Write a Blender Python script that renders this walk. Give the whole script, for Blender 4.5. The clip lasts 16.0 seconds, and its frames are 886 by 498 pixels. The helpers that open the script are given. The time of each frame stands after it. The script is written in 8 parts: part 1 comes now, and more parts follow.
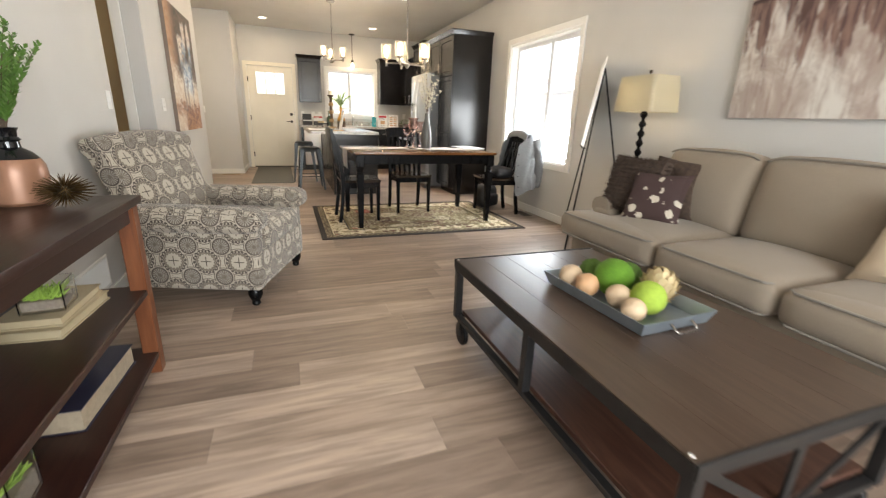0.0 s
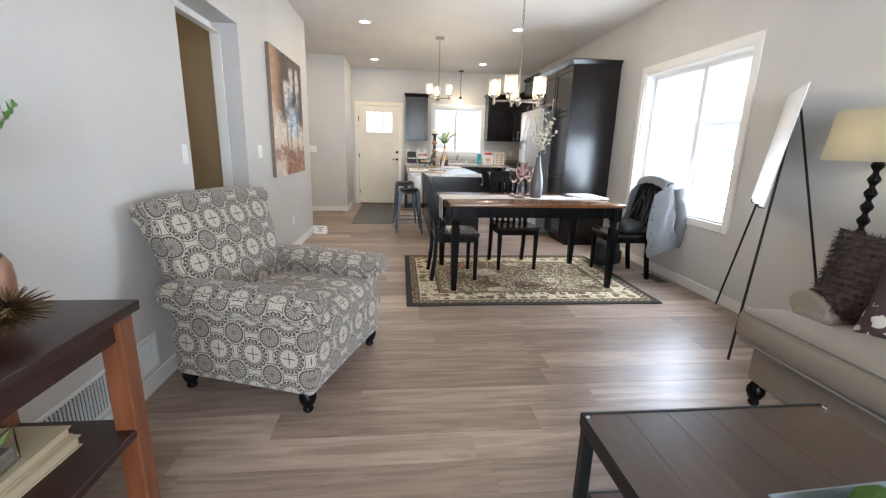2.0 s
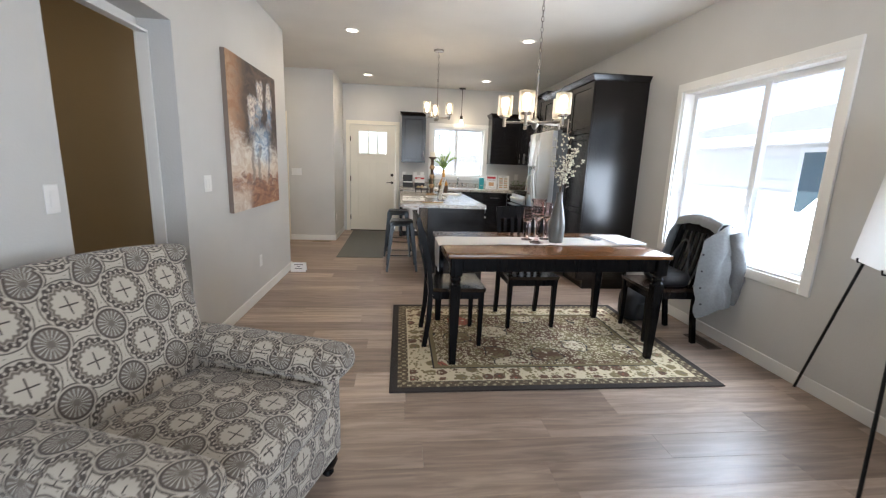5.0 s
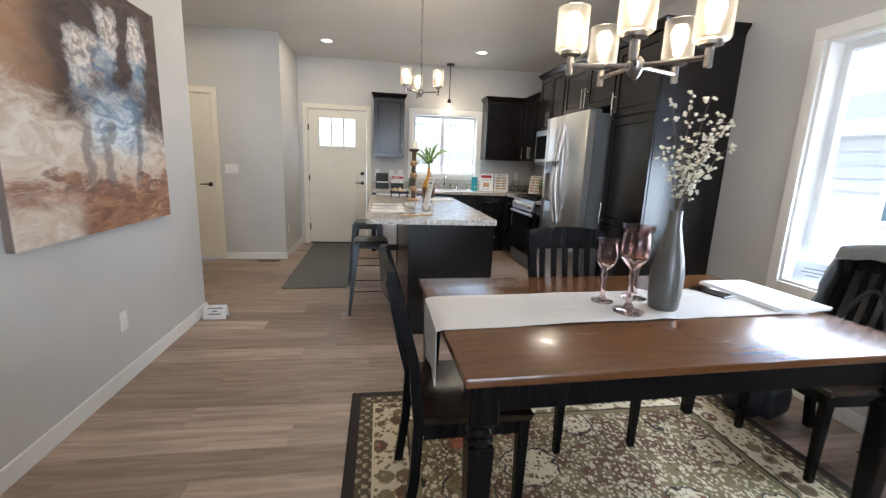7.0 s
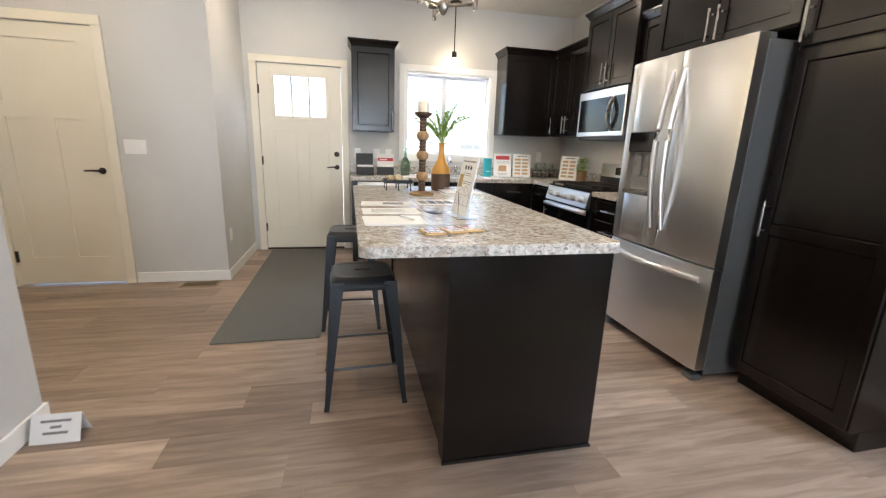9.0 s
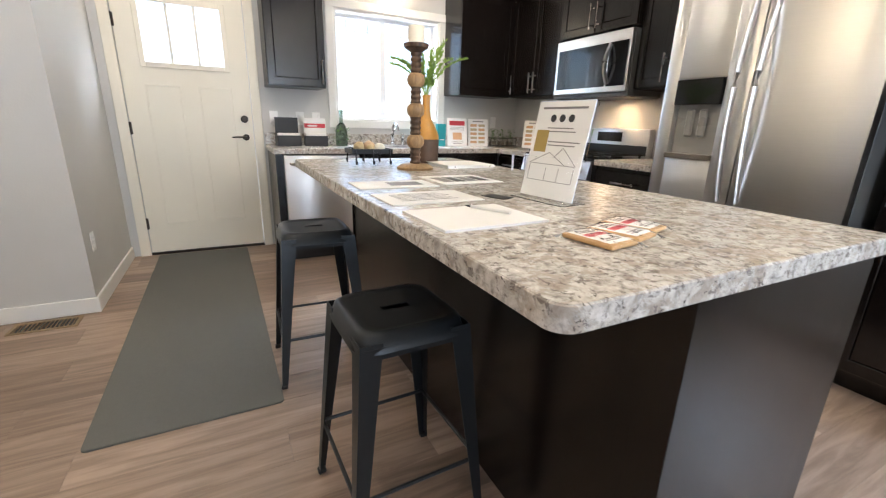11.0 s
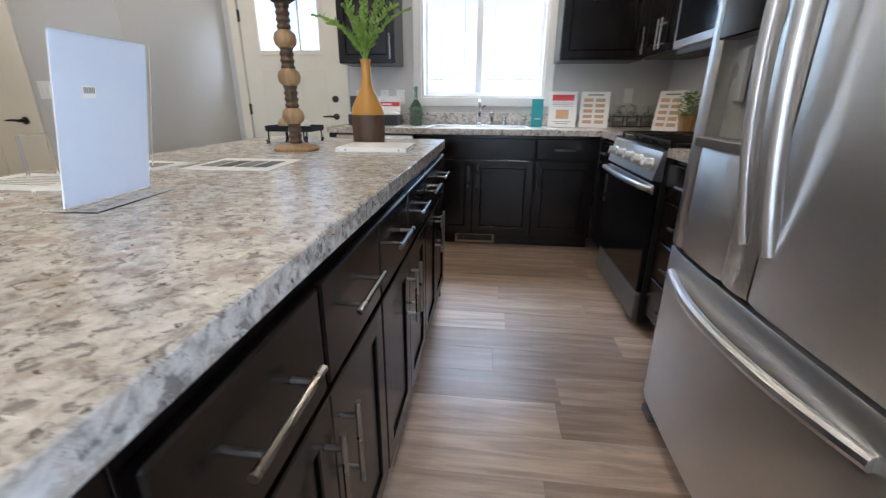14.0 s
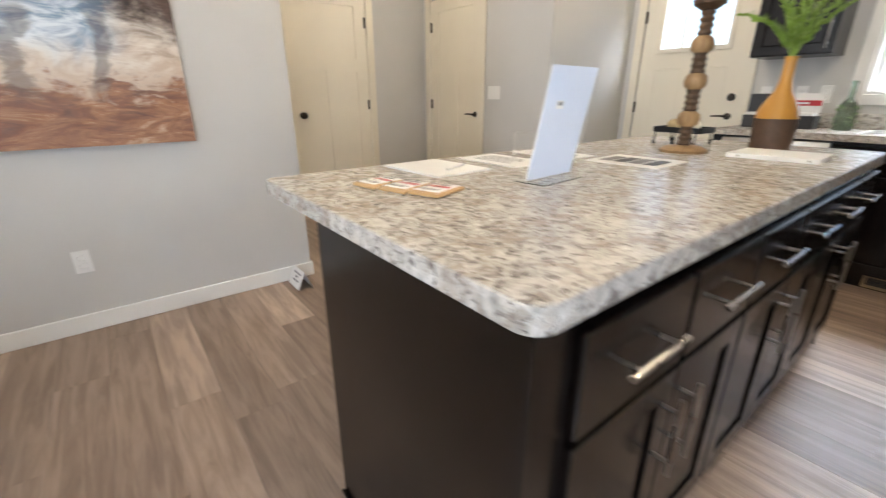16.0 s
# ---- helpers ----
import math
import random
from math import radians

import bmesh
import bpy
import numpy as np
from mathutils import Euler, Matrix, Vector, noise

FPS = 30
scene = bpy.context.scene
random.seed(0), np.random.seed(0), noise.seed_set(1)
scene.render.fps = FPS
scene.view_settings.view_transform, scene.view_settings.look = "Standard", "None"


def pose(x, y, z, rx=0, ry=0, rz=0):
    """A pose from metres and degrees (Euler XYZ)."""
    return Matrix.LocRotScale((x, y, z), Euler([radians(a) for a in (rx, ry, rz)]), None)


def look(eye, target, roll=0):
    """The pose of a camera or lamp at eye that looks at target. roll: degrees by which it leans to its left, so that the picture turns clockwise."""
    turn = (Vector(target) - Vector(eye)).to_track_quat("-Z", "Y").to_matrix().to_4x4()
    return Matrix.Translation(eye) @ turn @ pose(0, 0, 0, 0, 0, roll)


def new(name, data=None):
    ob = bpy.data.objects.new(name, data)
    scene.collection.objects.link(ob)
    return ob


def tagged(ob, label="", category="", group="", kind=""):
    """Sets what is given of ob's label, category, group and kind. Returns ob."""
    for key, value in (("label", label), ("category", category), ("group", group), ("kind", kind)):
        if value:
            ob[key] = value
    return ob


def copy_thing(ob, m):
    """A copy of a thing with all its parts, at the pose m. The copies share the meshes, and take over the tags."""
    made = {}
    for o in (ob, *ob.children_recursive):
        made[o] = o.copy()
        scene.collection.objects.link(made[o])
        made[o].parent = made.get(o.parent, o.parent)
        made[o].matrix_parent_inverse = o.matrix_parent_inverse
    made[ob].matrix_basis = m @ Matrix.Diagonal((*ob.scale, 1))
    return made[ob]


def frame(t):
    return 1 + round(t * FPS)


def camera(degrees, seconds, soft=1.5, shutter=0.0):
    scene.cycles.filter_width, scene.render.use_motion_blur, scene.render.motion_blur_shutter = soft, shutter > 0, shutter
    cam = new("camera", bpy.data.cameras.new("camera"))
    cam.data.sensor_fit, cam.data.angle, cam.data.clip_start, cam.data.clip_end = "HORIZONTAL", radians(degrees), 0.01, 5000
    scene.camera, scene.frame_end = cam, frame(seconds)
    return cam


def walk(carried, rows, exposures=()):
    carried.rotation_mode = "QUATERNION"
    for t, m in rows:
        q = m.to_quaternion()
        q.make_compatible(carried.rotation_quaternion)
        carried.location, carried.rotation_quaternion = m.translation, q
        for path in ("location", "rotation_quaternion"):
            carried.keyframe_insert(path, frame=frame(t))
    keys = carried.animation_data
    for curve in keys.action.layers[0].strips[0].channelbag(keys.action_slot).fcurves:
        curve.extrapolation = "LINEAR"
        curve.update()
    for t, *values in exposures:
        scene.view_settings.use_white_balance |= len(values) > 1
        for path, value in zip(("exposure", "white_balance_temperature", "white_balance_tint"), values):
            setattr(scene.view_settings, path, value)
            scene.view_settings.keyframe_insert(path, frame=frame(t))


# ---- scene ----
cam = camera(93.2, 16.0, soft=1.2, shutter=0.3)
PATH = [
    (0, (0.075, 0.065, 1.129), (0.74, 1.856, 0.539), 2.1),
    (0.5, (0.131, 0.531, 1.173), (0.647, 2.372, 0.586), 2.0),
    (1, (0.191, 0.854, 1.197), (0.571, 2.736, 0.638), 1.7),
    (1.5, (0.234, 0.918, 1.217), (0.508, 2.831, 0.702), 1.7),
    (2, (0.269, 0.832, 1.257), (0.474, 2.765, 0.784), 1.6),
    (2.5, (0.305, 0.698, 1.309), (0.474, 2.643, 0.873), 1.6),
    (3, (0.331, 0.719, 1.35), (0.484, 2.67, 0.94), 1.6),
    (3.2, (0.347, 0.784, 1.351), (0.501, 2.739, 0.958), 1.6),
    (5.3, (0.386, 1.895, 1.363), (0.608, 3.843, 0.968), 2.0),
    (5.5, (0.397, 2.041, 1.361), (0.63, 3.988, 0.968), 1.9),
    (6, (0.416, 2.469, 1.359), (0.679, 4.412, 0.963), 2.0),
    (6.5, (0.458, 2.931, 1.336), (0.744, 4.87, 0.94), 2.0),
    (7, (0.469, 3.36, 1.331), (0.772, 5.296, 0.929), 2.2),
    (7.5, (0.51, 3.799, 1.306), (0.823, 5.731, 0.891), 2.2),
    (8, (0.451, 4.226, 1.269), (0.784, 6.152, 0.844), 1.8),
    (8.5, (0.398, 4.618, 1.282), (0.761, 6.532, 0.829), 2.1),
    (8.7, (0.377, 4.793, 1.273), (0.76, 6.7, 0.809), 2.1),
    (10.8, (0.065, 6.114, 1.119), (0.912, 7.839, 0.564), 1.7),
    (11, (0.027, 6.092, 1.126), (0.907, 7.795, 0.556), 1.7),
    (11.5, (0.04, 6.043, 1.12), (0.947, 7.724, 0.526), 1.6),
    (12, (0.298, 6.026, 1.157), (1.144, 7.729, 0.535), 1.3),
    (12.5, (0.678, 6.074, 1.188), (1.366, 7.84, 0.55), 1.4),
    (13, (1.047, 6.145, 1.181), (1.498, 7.983, 0.534), 1.0),
    (13.5, (1.377, 6.219, 1.163), (1.526, 8.101, 0.505), 0.6),
    (14, (1.61, 6.342, 1.1), (1.403, 8.218, 0.439), 0.4),
    (14.5, (1.725, 6.374, 1.063), (1.171, 8.175, 0.392), 0.4),
    (15, (1.808, 6.283, 1.045), (0.914, 7.939, 0.367), 0.2),
    (15.5, (1.804, 6.232, 1.07), (0.585, 7.666, 0.393), -0.0),
    (16, (1.62, 6.114, 1.134), (0.139, 7.27, 0.447), -0.1),
]
EXPOSURES = [(0, 2.0, 7000, 10), (0.6, 2.0, 6050, 10), (1.5, 2.03, 6000, 10), (2.5, 1.9, 5900, 10), (5.5, 1.68, 5950, 10), (6.5, 1.72, 5800, 10), (7.5, 1.65, 5730, 10),
             (8.5, 2.05, 5900, 10), (11, 2.2, 5750, 10), (12, 2.07, 5600, 10), (12.8, 1.57, 5580, 10), (13.5, 1.57, 5420, 10), (14.2, 1.82, 5450, 10), (15, 2.1, 5950, 10), (16, 2.0, 6050, 10)]
walk(cam, [(t, look(eye, target, roll)) for t, eye, target, roll in PATH], EXPOSURES)

# ---- world, sun and large lights ----
world = bpy.data.worlds.new("sky")
scene.world = world
world.use_nodes = True
wn = world.node_tree.nodes
sky = wn.new("ShaderNodeTexSky")
sky.sky_type = "NISHITA"
sky.sun_disc = False
sky.sun_elevation = radians(62)
sky.sun_rotation = radians(230)
sky.air_density, sky.dust_density = 1.0, 2.0
wn["Background"].inputs["Strength"].default_value = 0.15
world.node_tree.links.new(sky.outputs["Color"], wn["Background"].inputs["Color"])
sun = new("sun", bpy.data.lights.new("sun", "SUN"))
sun.data.energy, sun.data.angle, sun.data.color = 4.0, radians(0.5), (1.0, 0.95, 0.88)
sun.matrix_world = look((-5.0, -4.0, 12.0), (0, 0, 0))


def lamp(name, kind, m, energy, color, **settings):
    ob = new(name, bpy.data.lights.new(name, kind))
    ob.matrix_world = m
    ob.data.energy, ob.data.color = energy, color
    for key, value in settings.items():
        if key == "size":
            ob.data.size = value
        elif key == "size_y":
            ob.data.size_y = value
        elif key == "shape":
            ob.data.shape = value
        elif key == "radius":
            ob.data.shadow_soft_size = value
    return ob


WARM, COOL = (1.0, 0.74, 0.46), (0.86, 0.93, 1.0)
# added daylight lamp in an unseen, assumed opening in the wall behind the walker
lamp("added_south_light", "AREA", look((0.9, -2.55, 1.35), (0.9, 2.0, 0.2)), 58, COOL, shape="RECTANGLE", size=2.6, size_y=1.9)

# area lamp added low in the dining window for daylight off next door's wall
lamp("window_bounce_fill", "AREA", look((3.125, 4.87, 1.06), (0, 4.7, 0.9)), 18, (0.84, 0.92, 1.0), shape="RECTANGLE", size=1.40, size_y=0.72)
# added lamps outside, unseen above the dining and kitchen windows, strengthen the sky light
lamp("dining_sky_fill", "AREA", look((3.85, 4.87, 2.75), (1.3, 4.8, 0.0)), 20, (0.80, 0.90, 1.0), shape="RECTANGLE", size=1.5, size_y=0.9)
lamp("kitchen_sky_fill", "AREA", look((1.5, 10.85, 2.7), (1.5, 8.2, 0.0)), 40, (0.88, 0.94, 1.0), shape="RECTANGLE", size=1.2, size_y=0.8)


# ---- materials ----
class Mat:
    """A small node graph builder round a Principled shader."""

    def __init__(self, name, color=(0.5, 0.5, 0.5), rough=0.5, metal=0.0, coat=0.0):
        self.m = bpy.data.materials.new(name)
        self.m.use_nodes = True
        self.t = self.m.node_tree
        self.b = self.t.nodes["Principled BSDF"]
        self.b.inputs["Base Color"].default_value = (*color, 1)
        self.b.inputs["Roughness"].default_value = rough
        self.b.inputs["Metallic"].default_value = metal
        self.b.inputs["Coat Weight"].default_value = coat

    def node(self, kind, **ins):
        n = self.t.nodes.new(kind)
        for k, v in ins.items():
            self.put(n.inputs[k.replace("_", " ")], v)
        return n

    def put(self, socket, v):
        if isinstance(v, bpy.types.NodeSocket):
            self.t.links.new(v, socket)
        elif isinstance(v, tuple) and len(v) == 3 and socket.type == "RGBA":
            socket.default_value = (*v, 1)
        else:
            socket.default_value = v

    def coords(self, which="Object", scale=(1, 1, 1)):
        tc = self.t.nodes.new("ShaderNodeTexCoord")
        mp = self.node("ShaderNodeMapping", Vector=tc.outputs[which], Scale=scale)
        return mp.outputs[0]

    def math(self, op, a, b=0.0, c=0.0, clamp=False):
        n = self.t.nodes.new("ShaderNodeMath")
        n.operation, n.use_clamp = op, clamp
        for i, v in enumerate((a, b, c)):
            self.put(n.inputs[i], v)
        return n.outputs[0]

    def step(self, v, a, b):
        """0 below a, 1 above b, smooth between (a may be over b)."""
        n = self.t.nodes.new("ShaderNodeMapRange")
        n.interpolation_type = "SMOOTHSTEP"
        self.put(n.inputs[0], v)
        lo, hi, o0, o1 = (a, b, 0.0, 1.0) if a < b else (b, a, 1.0, 0.0)
        for i, k in enumerate((lo, hi, o0, o1)):
            n.inputs[1 + i].default_value = k
        return n.outputs[0]

    def noise(self, vec, scale, detail=4.0, rough=0.5, distort=0.0, color=False):
        n = self.node("ShaderNodeTexNoise", Vector=vec, Scale=scale, Detail=detail, Roughness=rough, Distortion=distort)
        return n.outputs["Color" if color else "Fac"]

    def ramp(self, fac, *stops):
        n = self.t.nodes.new("ShaderNodeValToRGB")
        self.put(n.inputs[0], fac)
        e = n.color_ramp.elements
        while len(e) < len(stops):
            e.new(0.5)
        for el, (p, c) in zip(e, stops):
            el.position, el.color = p, (*c, 1)
        return n.outputs[0]

    def mix(self, fac, a, b, kind="MIX"):
        n = self.t.nodes.new("ShaderNodeMix")
        n.data_type, n.blend_type = "RGBA", kind
        self.put(n.inputs[0], fac)
        self.put(n.inputs[6], a)
        self.put(n.inputs[7], b)
        return n.outputs[2]

    def xyz(self, vec):
        n = self.node("ShaderNodeSeparateXYZ", Vector=vec)
        return n.outputs[0], n.outputs[1], n.outputs[2]

    def vec(self, x, y, z=0.0):
        n = self.t.nodes.new("ShaderNodeCombineXYZ")
        for i, v in enumerate((x, y, z)):
            self.put(n.inputs[i], v)
        return n.outputs[0]

    def random(self):
        return self.t.nodes.new("ShaderNodeObjectInfo").outputs["Random"]

    def color(self, v):
        self.put(self.b.inputs["Base Color"], v)
        return self

    def rough(self, v):
        self.put(self.b.inputs["Roughness"], v)
        return self

    def bump(self, height, strength=0.2, distance=0.01):
        n = self.node("ShaderNodeBump", Height=height, Strength=strength, Distance=distance)
        self.t.links.new(n.outputs[0], self.b.inputs["Normal"])
        return self


def paint(name, color, rough=0.6, grain=0.004, scale=90.0):
    k = Mat(name, color, rough)
    v = k.coords()
    big = k.noise(v, 1.3, 3)
    k.color(k.mix(k.step(big, 0.3, 0.7), tuple(c * 0.96 for c in color), tuple(min(1, c * 1.03) for c in color)))
    k.rough(k.math("MULTIPLY_ADD", k.noise(v, 6, 3), 0.12, rough - 0.06))
    return k.bump(k.noise(v, scale, 3), 0.25, grain).m


def plain(name, color, rough=0.5, metal=0.0, var=0.12, scale=25.0, bump=0.05, coat=0.0):
    k = Mat(name, color, rough, metal, coat)
    v = k.coords()
    n = k.noise(v, scale, 4)
    k.color(k.mix(n, tuple(c * (1 - var) for c in color), tuple(min(1.0, c * (1 + var)) for c in color)))
    k.rough(k.math("MULTIPLY_ADD", k.noise(v, scale * 0.25, 3), 0.16, max(0.02, rough - 0.08)))
    if bump:
        k.bump(k.noise(v, scale * 3, 3), bump, 0.004)
    return k.m


def wood(name, dark, light, rough=0.35, axis=0, scale=1.0, coat=0.0, relief=0.12, spec=0.5):
    k = Mat(name, dark, rough, coat=coat)
    k.b.inputs["Specular IOR Level"].default_value = spec
    s = [14 * scale, 14 * scale, 14 * scale]
    s[axis] = 1.2 * scale
    v = k.coords(scale=tuple(s))
    g = k.noise(v, 1.6, 6, 0.6, 1.2)
    f = k.noise(v, 7.0, 4, 0.6)
    col = k.mix(k.step(g, 0.3, 0.7), dark, light)
    k.color(k.mix(k.math("MULTIPLY", f, 0.35), col, tuple(c * 0.5 for c in dark)))
    k.rough(k.math("MULTIPLY_ADD", g, 0.16, rough - 0.08))
    return k.bump(f, relief, 0.003).m


def glass(name, color=(1, 1, 1), rough=0.0, ior=1.45):
    k = Mat(name, color, rough)
    k.b.inputs["Transmission Weight"].default_value = 1.0
    k.b.inputs["IOR"].default_value = ior
    return k.m


def glow(name, color, strength):
    k = Mat(name, color, 0.5)
    k.b.inputs["Emission Color"].default_value = (*color, 1)
    k.b.inputs["Emission Strength"].default_value = strength
    return k.m


WALL = paint("wall_paint", (0.575, 0.565, 0.545), 0.55)
CEIL = paint("ceiling_paint", (0.74, 0.71, 0.66), 0.75, 0.012, 45.0)
TRIM = paint("white_trim_paint", (0.80, 0.79, 0.76), 0.35, 0.002)
# cream cast: partly the door paint, partly warm hall lamp light put into it
DOORW = paint("white_door_paint_warm_light", (0.80, 0.75, 0.635), 0.4, 0.002)
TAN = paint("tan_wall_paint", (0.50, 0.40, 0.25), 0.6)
VINYL = plain("white_vinyl", (0.78, 0.79, 0.80), 0.35, var=0.03)
PLATE = plain("white_plastic", (0.80, 0.79, 0.77), 0.3, var=0.02, bump=0.0)
PANE = glass("window_glass", ior=1.15)
ESPRESSO = wood("espresso_cabinet", (0.0045, 0.003, 0.0025), (0.009, 0.006, 0.005), 0.24, axis=2, relief=0.012, spec=0.45)
BLACKWOOD = wood("black_painted_wood", (0.004, 0.004, 0.0045), (0.008, 0.0075, 0.0075), 0.24, axis=2, relief=0.012, spec=0.16)
SEATWOOD = wood("dark_seat_wood", (0.012, 0.007, 0.005), (0.035, 0.02, 0.012), 0.22, axis=0, coat=0.2)
TABLEWOOD = wood("cherry_table_wood", (0.125, 0.048, 0.013), (0.165, 0.068, 0.020), 0.24, axis=0, coat=0.25, relief=0.03)
CONSOLE = wood("mahogany_brown_wood", (0.022, 0.008, 0.006), (0.042, 0.016, 0.011), 0.32, axis=1, spec=0.3)
# legs get a brighter wood than the top: backlight put into the colour
CONSOLELEG = wood("backlit_reddish_brown_wood", (0.13, 0.04, 0.015), (0.22, 0.075, 0.028), 0.35, axis=2)
CARTWOOD = wood("weathered_dark_wood", (0.055, 0.033, 0.021), (0.082, 0.052, 0.035), 0.32, axis=1, relief=0.04)
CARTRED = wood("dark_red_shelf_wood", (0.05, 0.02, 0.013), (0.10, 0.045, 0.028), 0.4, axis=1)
IRON = plain("dark_iron", (0.035, 0.034, 0.034), 0.45, 0.7)
BLACKMETAL = plain("black_metal", (0.012, 0.012, 0.013), 0.4, 0.5)
GUNMETAL = plain("gunmetal_steel", (0.026, 0.029, 0.032), 0.32, 0.45, var=0.12, bump=0.02)
GALV = plain("galvanized_steel", (0.36, 0.42, 0.47), 0.42, 0.8, var=0.2, scale=14)
NICKEL = plain("brushed_nickel", (0.34, 0.31, 0.28), 0.28, 1.0, var=0.05)
CHROME = plain("chrome", (0.80, 0.80, 0.80), 0.1, 1.0, var=0.02, bump=0.0)
BRONZE = plain("dark_bronze", (0.05, 0.04, 0.032), 0.4, 0.8)
BLACKGLASS = plain("black_glass", (0.006, 0.006, 0.007), 0.06, var=0.02, bump=0.0)
BLACKPLASTIC = plain("black_plastic", (0.012, 0.012, 0.013), 0.45)
DARKGREY = plain("grey_appliance_side", (0.13, 0.135, 0.14), 0.45, 0.3, var=0.05)
RECESS = plain("light_grey_dispenser_plastic", (0.30, 0.295, 0.28), 0.3, var=0.05, bump=0.0)
CLEAR = glass("clear_glass")
PINKGLASS = glass("mauve_luster_glass", (0.88, 0.72, 0.69), 0.0, 1.3)
GREENGLASS = glass("green_bottle_glass", (0.30, 0.42, 0.34))
ACRYLIC = glass("clear_acrylic", (1.0, 1.0, 1.0), 0.02, 1.06)
FOILCLEAR = glass("clear_wrapper", (0.99, 0.99, 0.99), 0.04, 1.10)
SHADEGLASS = glass("seeded_glass", (1.0, 0.95, 0.86), 0.30, 1.25)
PAPER = plain("white_paper", (0.80, 0.79, 0.77), 0.6, var=0.03)
CREAM = plain("cream_paper", (0.44, 0.36, 0.23), 0.7, var=0.08)
INK = plain("grey_print", (0.22, 0.21, 0.21), 0.6)
RED = plain("red_print", (0.50, 0.035, 0.05), 0.5)
GOLDPRINT = plain("gold_print", (0.36, 0.25, 0.06), 0.5)
TEAL = plain("teal_card", (0.02, 0.32, 0.36), 0.45)
BLUEBACK = plain("pale_blue_sheet", (0.64, 0.70, 0.82), 0.5, var=0.06, scale=6)
DARKCARD = plain("black_card_box", (0.02, 0.02, 0.022), 0.5)
KRAFT = plain("brown_cookie", (0.46, 0.28, 0.12), 0.7, var=0.2)
NAVY = plain("navy_leather", (0.018, 0.018, 0.04), 0.35)
STRIPE = plain("striped_page_edges", (0.34, 0.27, 0.19), 0.7, var=0.3, scale=60)
GREENPLANT = plain("green_leaves", (0.10, 0.20, 0.04), 0.5, var=0.35, scale=40)
FERN = plain("bright_fern_leaves", (0.24, 0.38, 0.06), 0.5, var=0.3, scale=40)
STEM = plain("brown_twig", (0.09, 0.06, 0.04), 0.7)
BLOSSOM = plain("cream_blossom", (0.72, 0.68, 0.55), 0.7, var=0.12, scale=60)
SOIL = plain("pebbles_and_soil", (0.16, 0.13, 0.10), 0.9, var=0.5, scale=90, bump=0.5)
RUNNER = plain("white_table_linen", (0.66, 0.64, 0.61), 0.85, var=0.05, scale=220, bump=0.25)
PEWTER = plain("grey_glazed_ceramic", (0.105, 0.10, 0.09), 0.30, 0.0, var=0.12, scale=12)
GOLDSPIKE = plain("antique_gold", (0.13, 0.085, 0.04), 0.35, 0.9, var=0.3)
LIME = plain("lime_green_moss", (0.27, 0.38, 0.045), 0.85, var=0.2, scale=80, bump=0.3)
MOSS = plain("bright_green_moss", (0.085, 0.20, 0.012), 0.9, var=0.35, scale=120, bump=0.6)
DARKMOSS = plain("dark_green_moss", (0.07, 0.14, 0.02), 0.9, var=0.45, scale=110, bump=0.7)
TANBALL = plain("tan_shell_ball", (0.55, 0.40, 0.26), 0.6, var=0.22, scale=28, bump=0.35)
PINECONE = plain("pale_cone_scales", (0.48, 0.37, 0.20), 0.6, var=0.4, scale=30)
ORANGEBALL = plain("peach_ball", (0.55, 0.32, 0.17), 0.6, var=0.15, scale=30)
CANDLE = plain("ivory_wax", (0.75, 0.70, 0.58), 0.5, var=0.05)
CANDLEWOOD = wood("brown_stained_turned_wood", (0.04, 0.022, 0.012), (0.13, 0.075, 0.04), 0.45, axis=2, scale=2)
TANWOOD = wood("tan_turned_wood", (0.25, 0.15, 0.07), (0.42, 0.27, 0.13), 0.5, axis=2, scale=2)
OCHRE = plain("ochre_glaze", (0.50, 0.25, 0.045), 0.3, var=0.25, scale=10)
BROWNGLAZE = plain("rough_brown_glaze", (0.085, 0.048, 0.028), 0.55, var=0.4, scale=30, bump=0.3)
COPPER = plain("copper_brown_ceramic", (0.30, 0.15, 0.09), 0.35, 0.2, var=0.2, scale=12)
MAT_RUBBER = plain("grey_green_mat", (0.125, 0.127, 0.118), 0.85, var=0.12, scale=160, bump=0.4)
VENTTAN = plain("tan_metal_register", (0.30, 0.22, 0.13), 0.5, 0.2)
VENTBROWN = plain("brown_metal_register", (0.10, 0.075, 0.055), 0.5, 0.2)
BACKPACK = plain("black_nylon", (0.010, 0.010, 0.012), 0.6, var=0.3, scale=120, bump=0.3)
DENIM = plain("grey_blue_jacket_cloth", (0.185, 0.19, 0.195), 0.85, var=0.22, scale=60, bump=0.35)


def shade_linen():
    """Woven shade cloth that lets the bulb's light through."""
    k = Mat("cream_lamp_shade_linen", (0.72, 0.67, 0.54), 0.9)
    n = k.noise(k.coords(), 160, 3)
    k.bump(n, 0.3, 0.003)
    tr = k.node("ShaderNodeBsdfTranslucent", Color=(0.56, 0.54, 0.44))
    mx = k.t.nodes.new("ShaderNodeMixShader")
    mx.inputs[0].default_value = 0.55
    k.t.links.new(k.b.outputs[0], mx.inputs[1])
    k.t.links.new(tr.outputs[0], mx.inputs[2])
    k.t.links.new(mx.outputs[0], k.t.nodes["Material Output"].inputs["Surface"])
    return k.m


